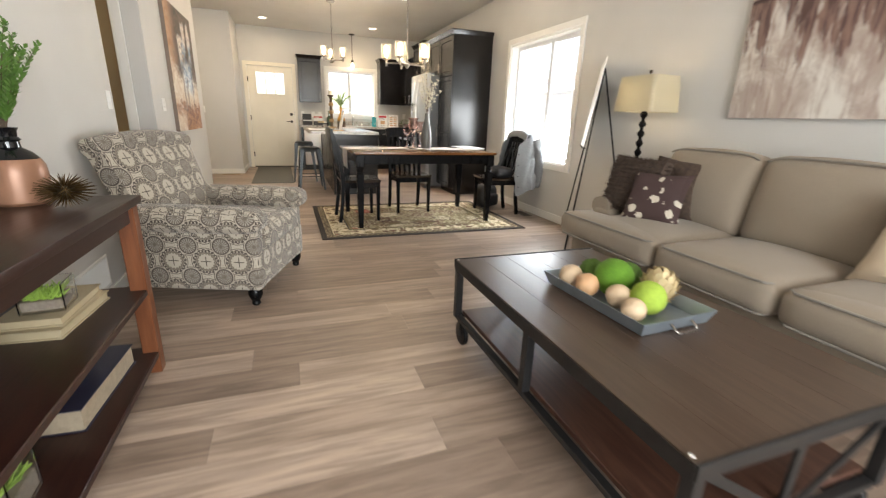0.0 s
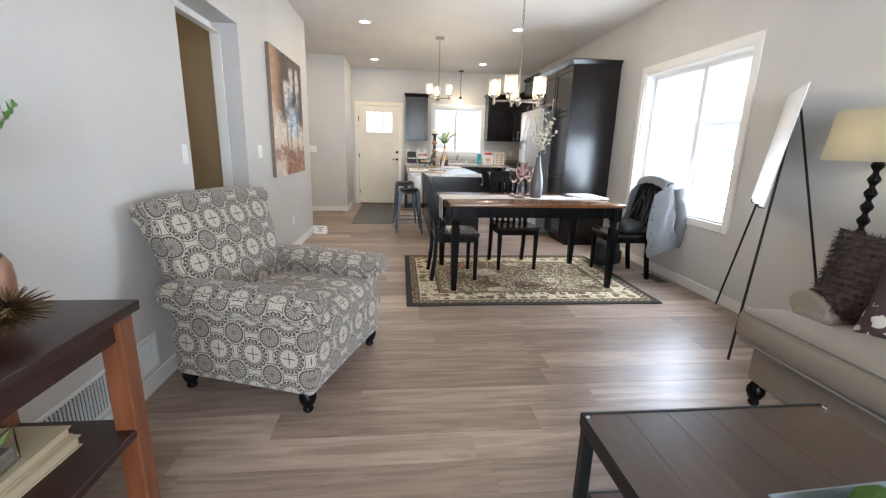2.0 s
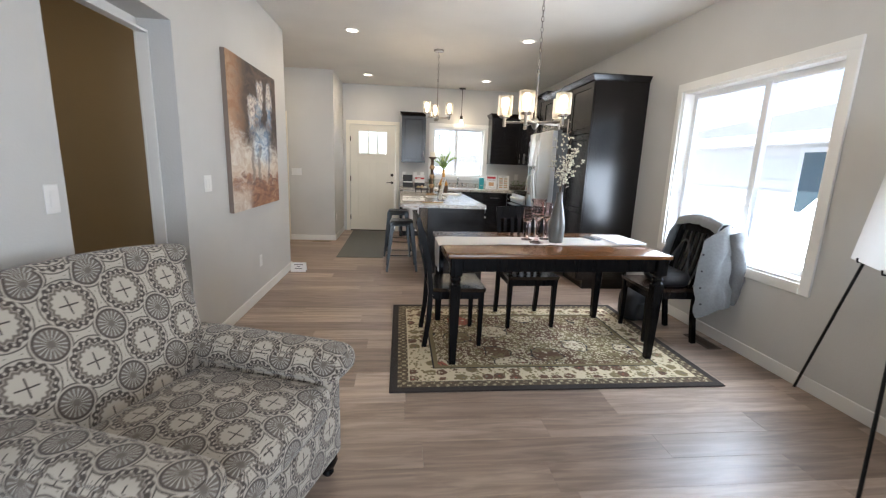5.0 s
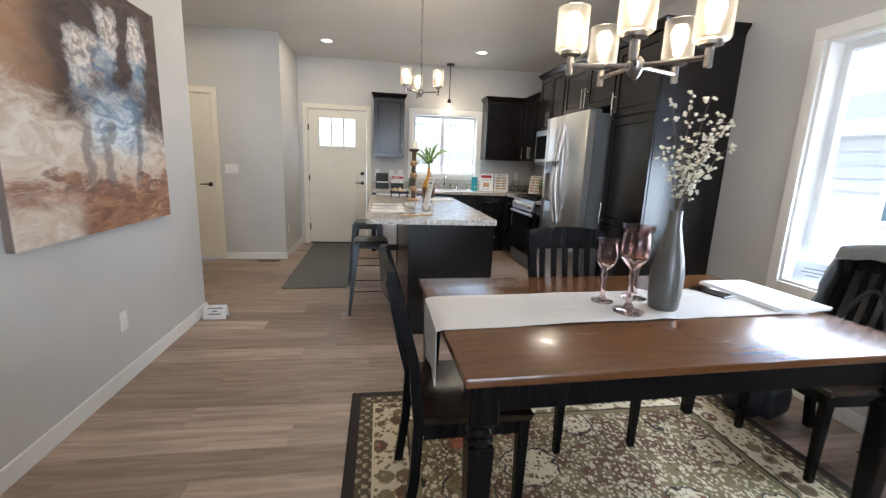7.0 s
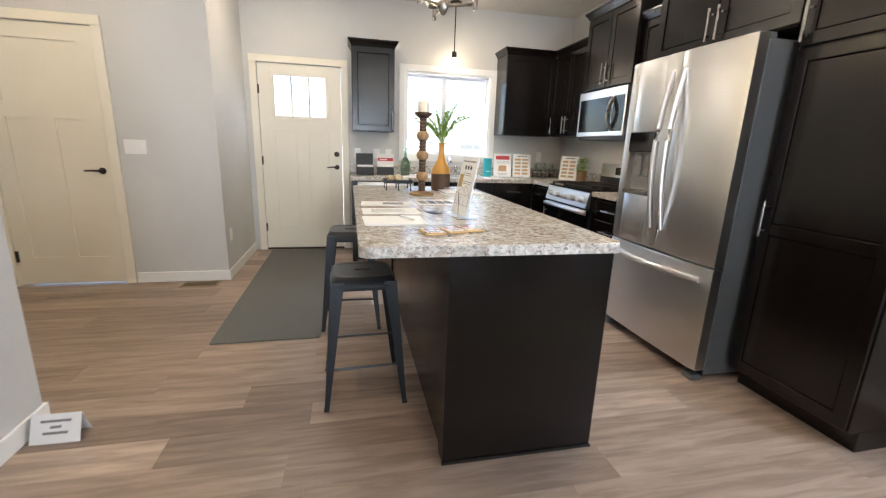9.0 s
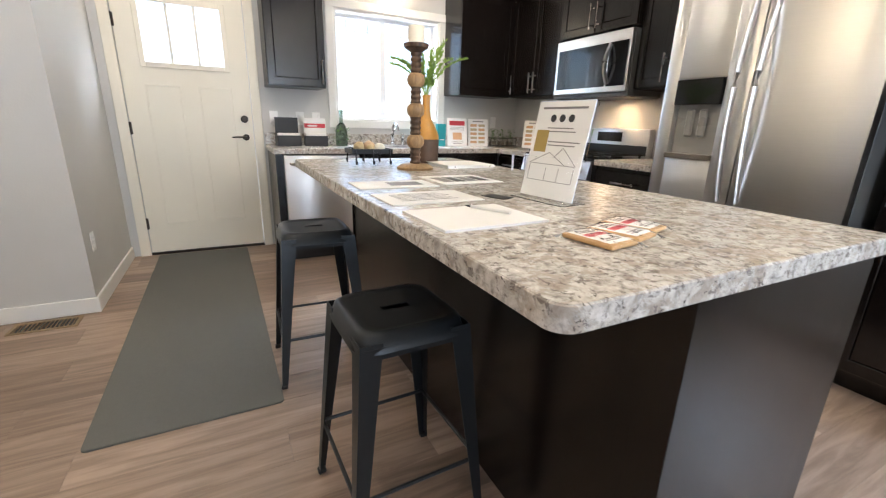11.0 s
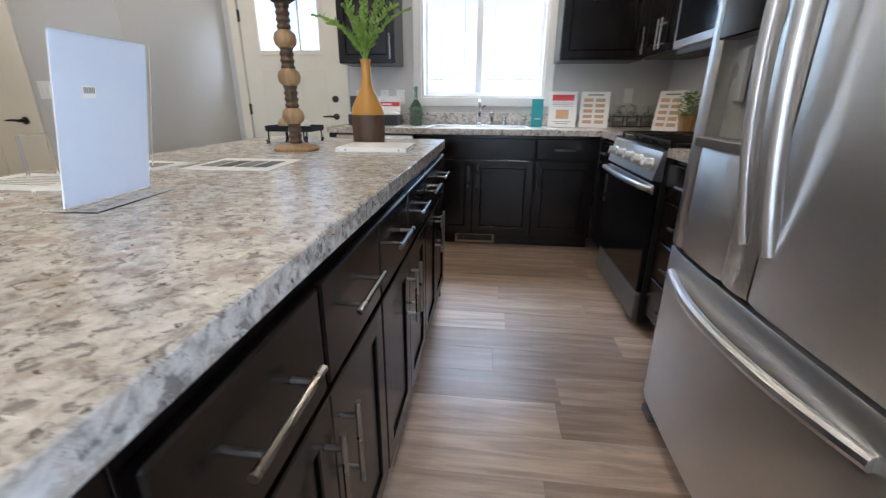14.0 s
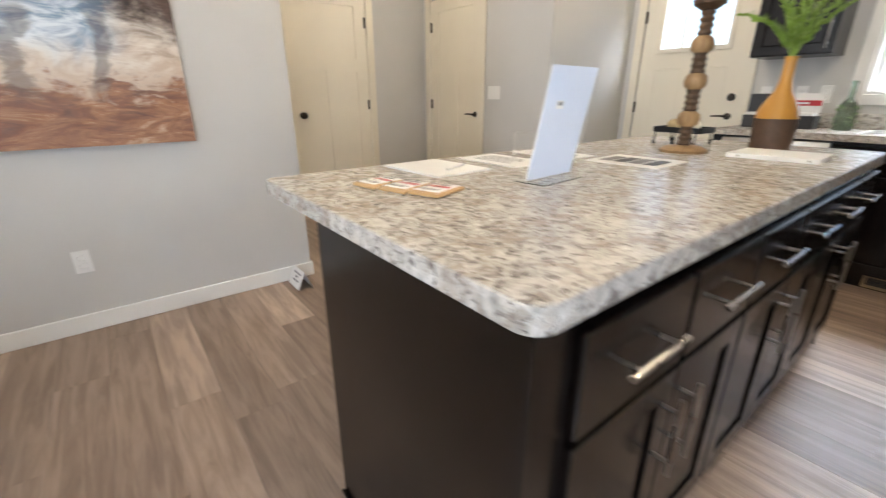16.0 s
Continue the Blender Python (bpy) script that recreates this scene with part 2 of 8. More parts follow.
SHADECLOTH = shade_linen()
BULB = glow("lit_bulb", (1.0, 0.80, 0.52), 7.0)
LENS = glow("lit_downlight_lens", (1.0, 0.86, 0.66), 2.0)
# far panes: the grey-blue base colour stands in for reflected sky
FARGLASS = plain("far_glass_sky_in_colour", (0.08, 0.12, 0.14), 0.2, var=0.1, bump=0.0)
ROOFING = plain("grey_asphalt_shingle", (0.16, 0.165, 0.17), 0.9, var=0.3, scale=9, bump=0.4)
SIDING = plain("pale_lap_siding", (0.74, 0.74, 0.72), 0.6, var=0.05, scale=3)
GROUND = plain("pale_gravel_and_snow", (0.50, 0.49, 0.47), 0.9, var=0.25, scale=0.7, bump=0.3)


def sofa_cloth(name, color, scale=260.0, var=0.14, sheen=0.15):
    k = Mat(name, color, 0.9)
    v = k.coords()
    weave = k.noise(v, scale, 2)
    big = k.noise(v, 5, 4)
    c = k.mix(weave, tuple(a * (1 - var) for a in color), tuple(a * (1 + var) for a in color))
    k.color(k.mix(k.math("MULTIPLY", big, 0.3), c, tuple(a * 0.82 for a in color)))
    k.b.inputs["Sheen Weight"].default_value = sheen
    h = k.math("ADD", k.math("MULTIPLY", weave, 0.3), k.noise(v, 9, 3))
    return k.bump(h, 0.25, 0.012).m


SOFA = sofa_cloth("taupe_sofa_cloth", (0.255, 0.205, 0.155))
BEIGE = sofa_cloth("beige_pillow_cloth", (0.50, 0.40, 0.29))
PIPING = sofa_cloth("sofa_piping", (0.20, 0.175, 0.145))
FUR = sofa_cloth("brown_faux_fur", (0.066, 0.042, 0.030), 40.0, 0.8, 0.02)


def floral_cloth():
    """Dark brown pillow cloth with scattered pale leaves."""
    k = Mat("brown_floral_cloth", (0.05, 0.03, 0.028), 0.85)
    v = k.coords("UV", (14, 14, 14))
    w = k.node("ShaderNodeTexVoronoi", Vector=v, Scale=1.0, Randomness=0.9)
    d = k.math("MULTIPLY_ADD", k.noise(v, 2.2, 3, 0.6, 0.6), 0.55, k.math("SUBTRACT", w.outputs["Distance"], 0.27))
    pale = k.mix(k.noise(v, 3, 3), (0.42, 0.36, 0.28), (0.62, 0.57, 0.48))
    k.color(k.mix(k.step(d, 0.39, 0.36), (0.052, 0.028, 0.026), pale))
    return k.bump(k.noise(v, 14, 3), 0.2, 0.004).m


FLORAL = floral_cloth()


def medallion_cloth():
    """Cream upholstery with grey-brown medallions and spoked discs on a lattice."""
    k = Mat("medallion_upholstery", (0.6, 0.57, 0.5), 0.9)
    uv = k.coords("UV")
    u, v, _ = k.xyz(uv)
    cell = 0.19

    def lattice(du, dv):
        a = k.math("SUBTRACT", k.math("FRACT", k.math("ADD", k.math("DIVIDE", u, cell), du)), 0.5)
        b = k.math("SUBTRACT", k.math("FRACT", k.math("ADD", k.math("DIVIDE", v, cell), dv)), 0.5)
        r = k.math("SQRT", k.math("ADD", k.math("MULTIPLY", a, a), k.math("MULTIPLY", b, b)))
        return a, b, r, k.math("ARCTAN2", b, a)

    def band(x, lo, hi, soft=0.012):
        return k.math("MULTIPLY", k.step(x, lo - soft, lo + soft), k.step(x, hi + soft, hi - soft))

    cream, grey, brown = (0.44, 0.39, 0.325), (0.140, 0.114, 0.092), (0.060, 0.046, 0.037)
    a, b, r, th = lattice(0.0, 0.0)
    a2, b2, r2, th2 = lattice(0.5, 0.5)
    r, r2 = k.math("MULTIPLY", r, 0.80), k.math("MULTIPLY", r2, 0.76)
    # wavy stripes round the discs
    near = k.math("MINIMUM", k.math("SUBTRACT", r, 0.33), k.math("SUBTRACT", r2, 0.215))
    wave = k.math("SINE", k.math("MULTIPLY", near, 90.0))
    col = k.mix(k.math("MULTIPLY", k.math("MULTIPLY", k.step(wave, 0.1, 0.7), k.step(near, 0.0, 0.02)), 0.9), cream, brown)
    # large medallion: scalloped dark ring, pale disc, cross
    scal = k.math("MULTIPLY_ADD", k.math("SINE", k.math("MULTIPLY", th, 16.0)), 0.014, r)
    col = k.mix(k.step(scal, 0.335, 0.32), col, cream)
    col = k.mix(band(scal, 0.245, 0.315), col, brown)
    dots = k.math("MULTIPLY", band(r, 0.262, 0.292, 0.008), k.step(k.math("SINE", k.math("MULTIPLY", th, 22.0)), 0.1, 0.5))
    col = k.mix(dots, col, cream)
    col = k.mix(band(scal, 0.195, 0.235), col, grey)
    cross = k.math("MINIMUM", k.math("ABSOLUTE", a), k.math("ABSOLUTE", b))
    col = k.mix(k.math("MULTIPLY", k.step(cross, 0.018, 0.008), k.step(r, 0.135, 0.12)), col, brown)
    # small spoked disc
    col = k.mix(k.step(r2, 0.205, 0.195), col, grey)
    spoke = k.math("MULTIPLY", k.step(k.math("SINE", k.math("MULTIPLY", th2, 18.0)), 0.2, 0.7), k.step(r2, 0.03, 0.06))
    col = k.mix(k.math("MULTIPLY", spoke, k.step(r2, 0.18, 0.165)), col, (0.36, 0.34, 0.30))
    col = k.mix(band(r2, 0.178, 0.205), col, brown)
    weave = k.noise(uv, 420, 2)
    col = k.mix(0.35, col, k.mix(weave, (0.30, 0.28, 0.25), (0.62, 0.59, 0.53)), "SOFT_LIGHT")
    k.color(col)
    k.b.inputs["Sheen Weight"].default_value = 0.2
    return k.bump(k.math("ADD", weave, k.math("MULTIPLY", k.noise(uv, 8, 3), 2.0)), 0.18, 0.006).m


MEDALLION = medallion_cloth()


def floor_planks():
    k = Mat("greige_vinyl_plank", (0.25, 0.2, 0.16), 0.36)
    r = k.random()
    tc = k.t.nodes.new("ShaderNodeTexCoord").outputs["Object"]
    off = k.vec(k.math("MULTIPLY", r, 37.0), k.math("MULTIPLY", r, 91.0), 0.0)
    add = k.node("ShaderNodeVectorMath")
    k.put(add.inputs[0], tc)
    k.put(add.inputs[1], off)
    st = k.node("ShaderNodeMapping", Vector=add.outputs[0], Scale=(1.0, 11.0, 1.0)).outputs[0]
    g = k.noise(st, 2.2, 6, 0.62, 0.6)
    f = k.noise(st, 14.0, 5, 0.65)
    base = k.ramp(r, (0.0, (0.235, 0.170, 0.129)), (0.4, (0.310, 0.228, 0.175)), (0.75, (0.375, 0.280, 0.217)), (1.0, (0.49, 0.378, 0.299)))
    dark = k.mix(1.0, base, (0.66, 0.645, 0.63), "MULTIPLY")
    light = k.mix(1.0, base, (1.18, 1.18, 1.18), "MULTIPLY")
    c = k.mix(k.step(g, 0.3, 0.72), dark, light)
    k.color(k.mix(k.math("MULTIPLY", k.step(f, 0.58, 0.8), 0.22), c, (0.09, 0.066, 0.052)))
    k.rough(k.math("MULTIPLY_ADD", g, 0.14, 0.31))
    return k.bump(f, 0.12, 0.002).m


PLANK = floor_planks()


def laminate():
    k = Mat("speckled_granite_laminate", (0.6, 0.57, 0.52), 0.28)
    v = k.coords()
    a = k.noise(v, 42, 7, 0.68, 0.5)
    b = k.noise(k.coords(scale=(1.0, 0.7, 1.0)), 78, 6, 0.66, 0.6)
    c = k.noise(v, 17, 6, 0.66, 0.7)
    d = k.noise(v, 50, 5, 0.64, 0.6)
    e = k.noise(v, 30, 6, 0.66, 0.6)
    col = k.ramp(a, (0.30, (0.20, 0.18, 0.165)), (0.42, (0.40, 0.37, 0.335)), (0.51, (0.56, 0.525, 0.475)), (0.66, (0.72, 0.69, 0.645)))
    col = k.mix(k.math("MULTIPLY", k.step(c, 0.50, 0.60), 0.6), col, (0.36, 0.29, 0.225))
    col = k.mix(k.math("MULTIPLY", k.step(e, 0.56, 0.64), 0.75), col, (0.70, 0.67, 0.63))
    col = k.mix(k.math("MULTIPLY", k.step(d, 0.555, 0.62), 0.8), col, (0.17, 0.145, 0.13))
    col = k.mix(k.math("MULTIPLY", k.step(b, 0.60, 0.65), 0.85), col, (0.075, 0.062, 0.055))
    k.color(col)
    k.rough(k.math("MULTIPLY_ADD", a, 0.08, 0.22))
    return k.bump(b, 0.04, 0.002).m


GRANITE = laminate()


def stainless():
    k = Mat("brushed_stainless", (0.52, 0.51, 0.50), 0.30, 1.0)
    w = k.noise(k.coords(), 2.0, 3)
    fine = k.noise(k.coords(scale=(4, 4, 420)), 1.0, 2)
    k.rough(k.math("MULTIPLY_ADD", w, 0.10, 0.30))
    k.color(k.mix(fine, (0.70, 0.695, 0.69), (0.76, 0.755, 0.75)))
    tan = k.t.nodes.new("ShaderNodeTangent")
    tan.direction_type, tan.axis = "RADIAL", "Z"
    k.t.links.new(tan.outputs[0], k.b.inputs["Tangent"])
    k.b.inputs["Anisotropic"].default_value = 0.75
    k.b.inputs["Anisotropic Rotation"].default_value = 0.25
    return k.m


STEEL = stainless()


def rug_weave(w, h):
    """Oriental rug of w by h metres: dark edge, guard stripes, cream floral border, olive and brown field."""
    k = Mat("oriental_rug_pile", (0.2, 0.16, 0.1), 0.95)
    uv = k.coords("UV")
    u, v, _ = k.xyz(uv)
    ax, ay = k.math("ABSOLUTE", u), k.math("ABSOLUTE", v)
    d = k.math("MINIMUM", k.math("SUBTRACT", w / 2, ax), k.math("SUBTRACT", h / 2, ay))

    def flowers(scale, rnd, lo, hi):
        n = k.node("ShaderNodeTexVoronoi", Vector=uv, Scale=scale, Randomness=rnd)
        wob = k.math("MULTIPLY_ADD", k.noise(uv, scale * 6, 2), 0.35, k.math("SUBTRACT", n.outputs["Distance"], 0.17))
        return k.step(wob, hi, lo), n.outputs["Color"], n.outputs["Distance"]

    cream, olive, brown, umber, red = (0.70, 0.60, 0.41), (0.235, 0.18, 0.085), (0.15, 0.078, 0.042), (0.035, 0.026, 0.022), (0.40, 0.11, 0.07)
    f1, c1, d1 = flowers(25.0, 0.9, 0.30, 0.42)
    f2, c2, d2 = flowers(55.0, 0.95, 0.34, 0.44)
    rr, gg, _ = k.xyz(c1)
    big = k.node("ShaderNodeTexVoronoi", Vector=uv, Scale=3.1, Randomness=0.6)
    wob = k.math("MULTIPLY_ADD", k.noise(uv, 13, 4), 0.30, k.math("SUBTRACT", big.outputs["Distance"], 0.15))
    br, bg, _ = k.xyz(big.outputs["Color"])
    base = k.mix(k.step(k.noise(uv, 4.5, 4, 0.6, 1.0), 0.42, 0.56), brown, olive)
    base = k.mix(k.math("MULTIPLY", k.step(wob, 0.44, 0.38), k.step(bg, 0.35, 0.4)), base, cream)
    base = k.mix(k.math("MULTIPLY", k.step(wob, 0.34, 0.28), k.step(br, 0.55, 0.6)), base, red)
    petal = k.mix(k.step(rr, 0.5, 0.6), cream, k.mix(k.step(gg, 0.4, 0.6), olive, brown))
    field = k.mix(f1, base, petal)
    field = k.mix(k.math("MULTIPLY", k.step(d1, 0.16, 0.10), 0.9), field, k.mix(k.step(gg, 0.5, 0.55), brown, red))
    field = k.mix(k.math("MULTIPLY", f2, k.step(d1, 0.34, 0.42)), field, k.mix(k.step(wob, 0.42, 0.36), cream, brown))
    field = k.mix(k.step(k.math("ABSOLUTE", k.math("SUBTRACT", wob, 0.41)), 0.016, 0.008), field, umber)
    # cream border with large flowers
    f3, c3, d3 = flowers(10.5, 0.5, 0.40, 0.47)
    f4, c4, d4 = flowers(34.0, 0.9, 0.32, 0.42)
    b3, g3, _ = k.xyz(c3)
    border = k.mix(k.math("MULTIPLY", f4, k.step(d3, 0.36, 0.44)), cream, olive)
    border = k.mix(f3, border, k.mix(k.step(b3, 0.45, 0.55), brown, olive))
    border = k.mix(k.math("MULTIPLY", f4, k.step(d3, 0.34, 0.28)), border, k.mix(g3, cream, umber))
    border = k.mix(k.step(d3, 0.11, 0.07), border, red)
    # guard stripes of small squares
    chk = k.math("MULTIPLY", k.math("SINE", k.math("MULTIPLY", u, 105.0)), k.math("SINE", k.math("MULTIPLY", v, 105.0)))
    guard = k.mix(k.step(chk, 0.0, 0.25), (0.11, 0.078, 0.045), k.mix(k.step(k.noise(uv, 38, 2), 0.42, 0.56), (0.13, 0.08, 0.045), (0.46, 0.39, 0.24)))
    col = k.mix(k.step(d, 0.048, 0.053), umber, guard)
    col = k.mix(k.step(d, 0.118, 0.121), col, cream)
    col = k.mix(k.step(d, 0.127, 0.130), col, border)
    col = k.mix(k.step(d, 0.285, 0.288), col, umber)
    col = k.mix(k.step(d, 0.296, 0.300), col, olive)
    col = k.mix(k.step(d, 0.325, 0.33), col, field)
    pile = k.noise(uv, 330, 2)
    col = k.mix(k.math("MULTIPLY", pile, 0.2), col, k.mix(1.0, col, (0.45, 0.45, 0.45), "MULTIPLY"))
    k.color(col)
    return k.bump(k.math("ADD", pile, k.noise(uv, 40, 2)), 0.5, 0.006).m


RUGPILE = rug_weave(2.19, 1.60)


def canvas_warm():
    """Loose brown, cream and rust brushwork with three pale upright shapes and blue-grey shade."""
    k = Mat("warm_brushwork_canvas", (0.4, 0.3, 0.2), 0.55)
    uv = k.coords("UV")
    n1 = k.noise(uv, 4.4, 7, 0.66, 0.8, True)
    wob = k.t.nodes.new("ShaderNodeVectorMath")
    wob.operation = "MULTIPLY_ADD"
    k.put(wob.inputs[0], n1)
    wob.inputs[1].default_value = (0.24, 0.24, 0.0)
    sh = k.node("ShaderNodeMapping", Vector=uv, Location=(-0.12, -0.12, 0.0)).outputs[0]
    k.put(wob.inputs[2], sh)
    u, v, _ = k.xyz(wob.outputs[0])
    brush = k.noise(k.coords("UV", (2.5, 5.5, 1.0)), 2.4, 7, 0.68, 1.2)
    fine = k.noise(uv, 34, 4, 0.6, 0.6)
    dark = k.mix(k.step(brush, 0.35, 0.68), (0.030, 0.019, 0.016), (0.105, 0.062, 0.048))
    orange = k.mix(k.step(brush, 0.35, 0.65), (0.34, 0.17, 0.085), (0.46, 0.29, 0.18))
    top = k.mix(k.step(k.math("ADD", u, k.math("MULTIPLY", brush, 0.3)), 0.18, 0.50), orange, dark)
    mid = k.mix(k.step(brush, 0.35, 0.65), (0.58, 0.46, 0.36), (0.76, 0.70, 0.62))
    swipe = k.noise(k.coords("UV", (3.0, 9.0, 1.0)), 2.2, 8, 0.7, 0.9)
    rust = k.ramp(swipe, (0.32, (0.10, 0.030, 0.016)), (0.46, (0.21, 0.070, 0.028)), (0.58, (0.36, 0.16, 0.07)), (0.70, (0.62, 0.47, 0.34)))
    edge = k.math("MULTIPLY_ADD", u, -0.12, k.math("MULTIPLY_ADD", brush, 0.22, 0.40))
    col = k.mix(k.step(k.math("SUBTRACT", v, edge), 0.09, -0.09), top, mid)
    ground = k.math("SUBTRACT", k.math("MULTIPLY_ADD", brush, 0.42, 0.02), v)
    col = k.mix(k.math("MULTIPLY", k.step(ground, -0.03, 0.06), 0.9), col, rust)
    col = k.mix(k.math("MULTIPLY", k.step(v, 0.2, 0.1), k.step(u, 0.42, 0.22)), col, mid)
    glow_ = k.math("MULTIPLY", k.step(k.math("ABSOLUTE", k.math("SUBTRACT", u, 0.62)), 0.27, 0.10), k.math("MULTIPLY", k.step(v, 0.26, 0.38), k.step(v, 0.62, 0.48)))
    blue = k.mix(k.step(brush, 0.38, 0.62), (0.20, 0.32, 0.48), (0.72, 0.80, 0.86))
    col = k.mix(k.math("MULTIPLY", glow_, 0.85), col, blue)
    for cu, wd, hi_v, lo_v in ((0.43, 0.085, 0.80, 0.44), (0.57, 0.085, 0.92, 0.45), (0.79, 0.080, 0.92, 0.45)):
        lean = k.math("MULTIPLY_ADD", v, -0.10, u)
        du = k.math("ABSOLUTE", k.math("SUBTRACT", lean, cu - 0.065))
        up = k.math("MULTIPLY", k.step(v, lo_v, lo_v + 0.12), k.step(v, hi_v + 0.02, hi_v - 0.03))
        head = k.math("MULTIPLY", k.step(du, wd, wd * 0.45), up)
        body = k.mix(k.step(fine, 0.38, 0.62), (0.30, 0.25, 0.23), (0.74, 0.68, 0.61))
        col = k.mix(k.math("MULTIPLY", head, k.step(v, lo_v + 0.05, hi_v - 0.12)), col, k.mix(k.step(brush, 0.45, 0.6), blue, body))
        col = k.mix(k.math("MULTIPLY", head, k.step(v, hi_v - 0.22, hi_v - 0.12)), col, body)
        legs = k.math("MULTIPLY", k.step(du, wd * 0.55, wd * 0.2), k.math("MULTIPLY", k.step(v, 0.15, 0.21), k.step(v, 0.50, 0.42)))
        col = k.mix(k.math("MULTIPLY", legs, 0.6), col, (0.11, 0.085, 0.08))
    k.color(col)
    return k.bump(k.noise(uv, 60, 4), 0.25, 0.003).m


def canvas_drip():
    """Cream field, a dark torn band high up and mauve-brown runs of paint below it."""
    k = Mat("mauve_drip_canvas", (0.5, 0.45, 0.4), 0.55)
    uv = k.coords("UV")
    u, v, _ = k.xyz(uv)
    run = k.noise(k.coords("UV", (7.0, 0.7, 1.0)), 2.0, 6, 0.62, 0.3)
    fine = k.noise(k.coords("UV", (26.0, 2.0, 1.0)), 2.0, 4, 0.6)
    big = k.noise(k.coords("UV", (2.2, 1.1, 1.0)), 2.0, 5, 0.6, 0.6)
    blot = k.noise(uv, 9.0, 5, 0.62, 0.5)
    low = k.mix(k.step(big, 0.40, 0.62), (0.40, 0.325, 0.285), (0.66, 0.63, 0.58))
    low = k.mix(k.math("MULTIPLY", k.step(fine, 0.48, 0.66), 0.6), low, (0.29, 0.20, 0.165))
    band_v = k.math("MULTIPLY_ADD", blot, 0.05, k.math("MULTIPLY_ADD", u, 0.10, 0.72))
    mauve = k.mix(k.step(fine, 0.36, 0.62), (0.075, 0.032, 0.028), (0.235, 0.14, 0.115))
    reach = k.math("MULTIPLY_ADD", k.step(run, 0.36, 0.64), 0.62, 0.06)
    under = k.math("SUBTRACT", band_v, v)
    drip = k.math("MULTIPLY", k.step(under, -0.01, 0.015), k.step(k.math("SUBTRACT", reach, under), 0.0, 0.22))
    col = k.mix(k.math("MULTIPLY", drip, 0.95), low, mauve)
    upper = k.mix(k.step(blot, 0.42, 0.60), (0.22, 0.125, 0.10), (0.50, 0.41, 0.35))
    upper = k.mix(k.math("MULTIPLY", k.step(fine, 0.52, 0.66), 0.7), upper, (0.10, 0.05, 0.045))
    col = k.mix(k.step(under, 0.0, -0.02), col, upper)
    gap = k.math("ABSOLUTE", under)
    col = k.mix(k.math("MULTIPLY", k.step(gap, 0.05, 0.02), k.step(blot, 0.40, 0.52)), col, (0.045, 0.022, 0.022))
    col = k.mix(k.math("MULTIPLY", k.step(gap, 0.012, 0.006), k.step(fine, 0.42, 0.55)), col, (0.62, 0.52, 0.43))
    white = k.math("MULTIPLY", k.step(k.noise(k.coords("UV", (6.0, 1.0, 1.0)), 2.6, 5), 0.55, 0.66), k.step(v, 0.78, 0.62))
    k.color(k.mix(k.math("MULTIPLY", white, 0.75), col, (0.68, 0.65, 0.60)))
    return k.bump(fine, 0.25, 0.003).m


HORSECANVAS = canvas_warm()
DRIPCANVAS = canvas_drip()
CANVASEDGE = plain("painted_canvas_edge", (0.22, 0.17, 0.14), 0.8, var=0.06)


# ---- mesh helpers ----
def box(bm, x0, y0, z0, x1, y1, z1, bevel=0.0, seg=1):
    """A box between two corners, its edges eased by bevel."""
    vs = [bm.verts.new((x, y, z)) for x in (x0, x1) for y in (y0, y1) for z in (z0, z1)]
    fs = [bm.faces.new([vs[i] for i in q]) for q in ((0, 1, 3, 2), (4, 6, 7, 5), (0, 4, 5, 1), (2, 3, 7, 6), (0, 2, 6, 4), (1, 5, 7, 3))]
    if bevel:
        es = {e for f in fs for e in f.edges}
        bmesh.ops.bevel(bm, geom=list(es), offset=bevel, segments=seg, affect="EDGES", profile=0.5)
    return bm


def cbox(bm, cx, cy, cz, sx, sy, sz, bevel=0.0, seg=1):
    return box(bm, cx - sx / 2, cy - sy / 2, cz - sz / 2, cx + sx / 2, cy + sy / 2, cz + sz / 2, bevel, seg)


def lathe(bm, profile, seg=20, cx=0.0, cy=0.0, z0=0.0, closed=True):
    """Turn (radius, height) pairs round a vertical axis."""
    rings = []
    for r, z in profile:
        rings.append([bm.verts.new((cx + r * math.cos(2 * math.pi * i / seg), cy + r * math.sin(2 * math.pi * i / seg), z0 + z)) for i in range(seg)])
    for a, b in zip(rings, rings[1:]):
        for i in range(seg):
            bm.faces.new((a[i], a[(i + 1) % seg], b[(i + 1) % seg], b[i]))
    if closed:
        bm.faces.new(rings[0][::-1])
        bm.faces.new(rings[-1])
    return bm


def tube(bm, pts, r, seg=8, r1=None, flat=1.0):
    """Sweep a round section along points, tapering to r1."""
    pts = [Vector(p) for p in pts]
    r1 = r if r1 is None else r1
    rings, up = [], Vector((0, 0, 1))
    for i, p in enumerate(pts):
        d = (pts[min(i + 1, len(pts) - 1)] - pts[max(i - 1, 0)]).normalized()
        side = d.cross(up)
        if side.length < 0.05:
            side = d.cross(Vector((0, 1, 0)))
        side.normalize()
        other = side.cross(d).normalized()
        rad = r + (r1 - r) * i / max(1, len(pts) - 1)
        rings.append([bm.verts.new(p + side * rad * math.cos(2 * math.pi * k / seg) + other * rad * flat * math.sin(2 * math.pi * k / seg)) for k in range(seg)])
    for a, b in zip(rings, rings[1:]):
        for k in range(seg):
            bm.faces.new((a[k], a[(k + 1) % seg], b[(k + 1) % seg], b[k]))
    bm.faces.new(rings[0][::-1])
    bm.faces.new(rings[-1])
    return bm


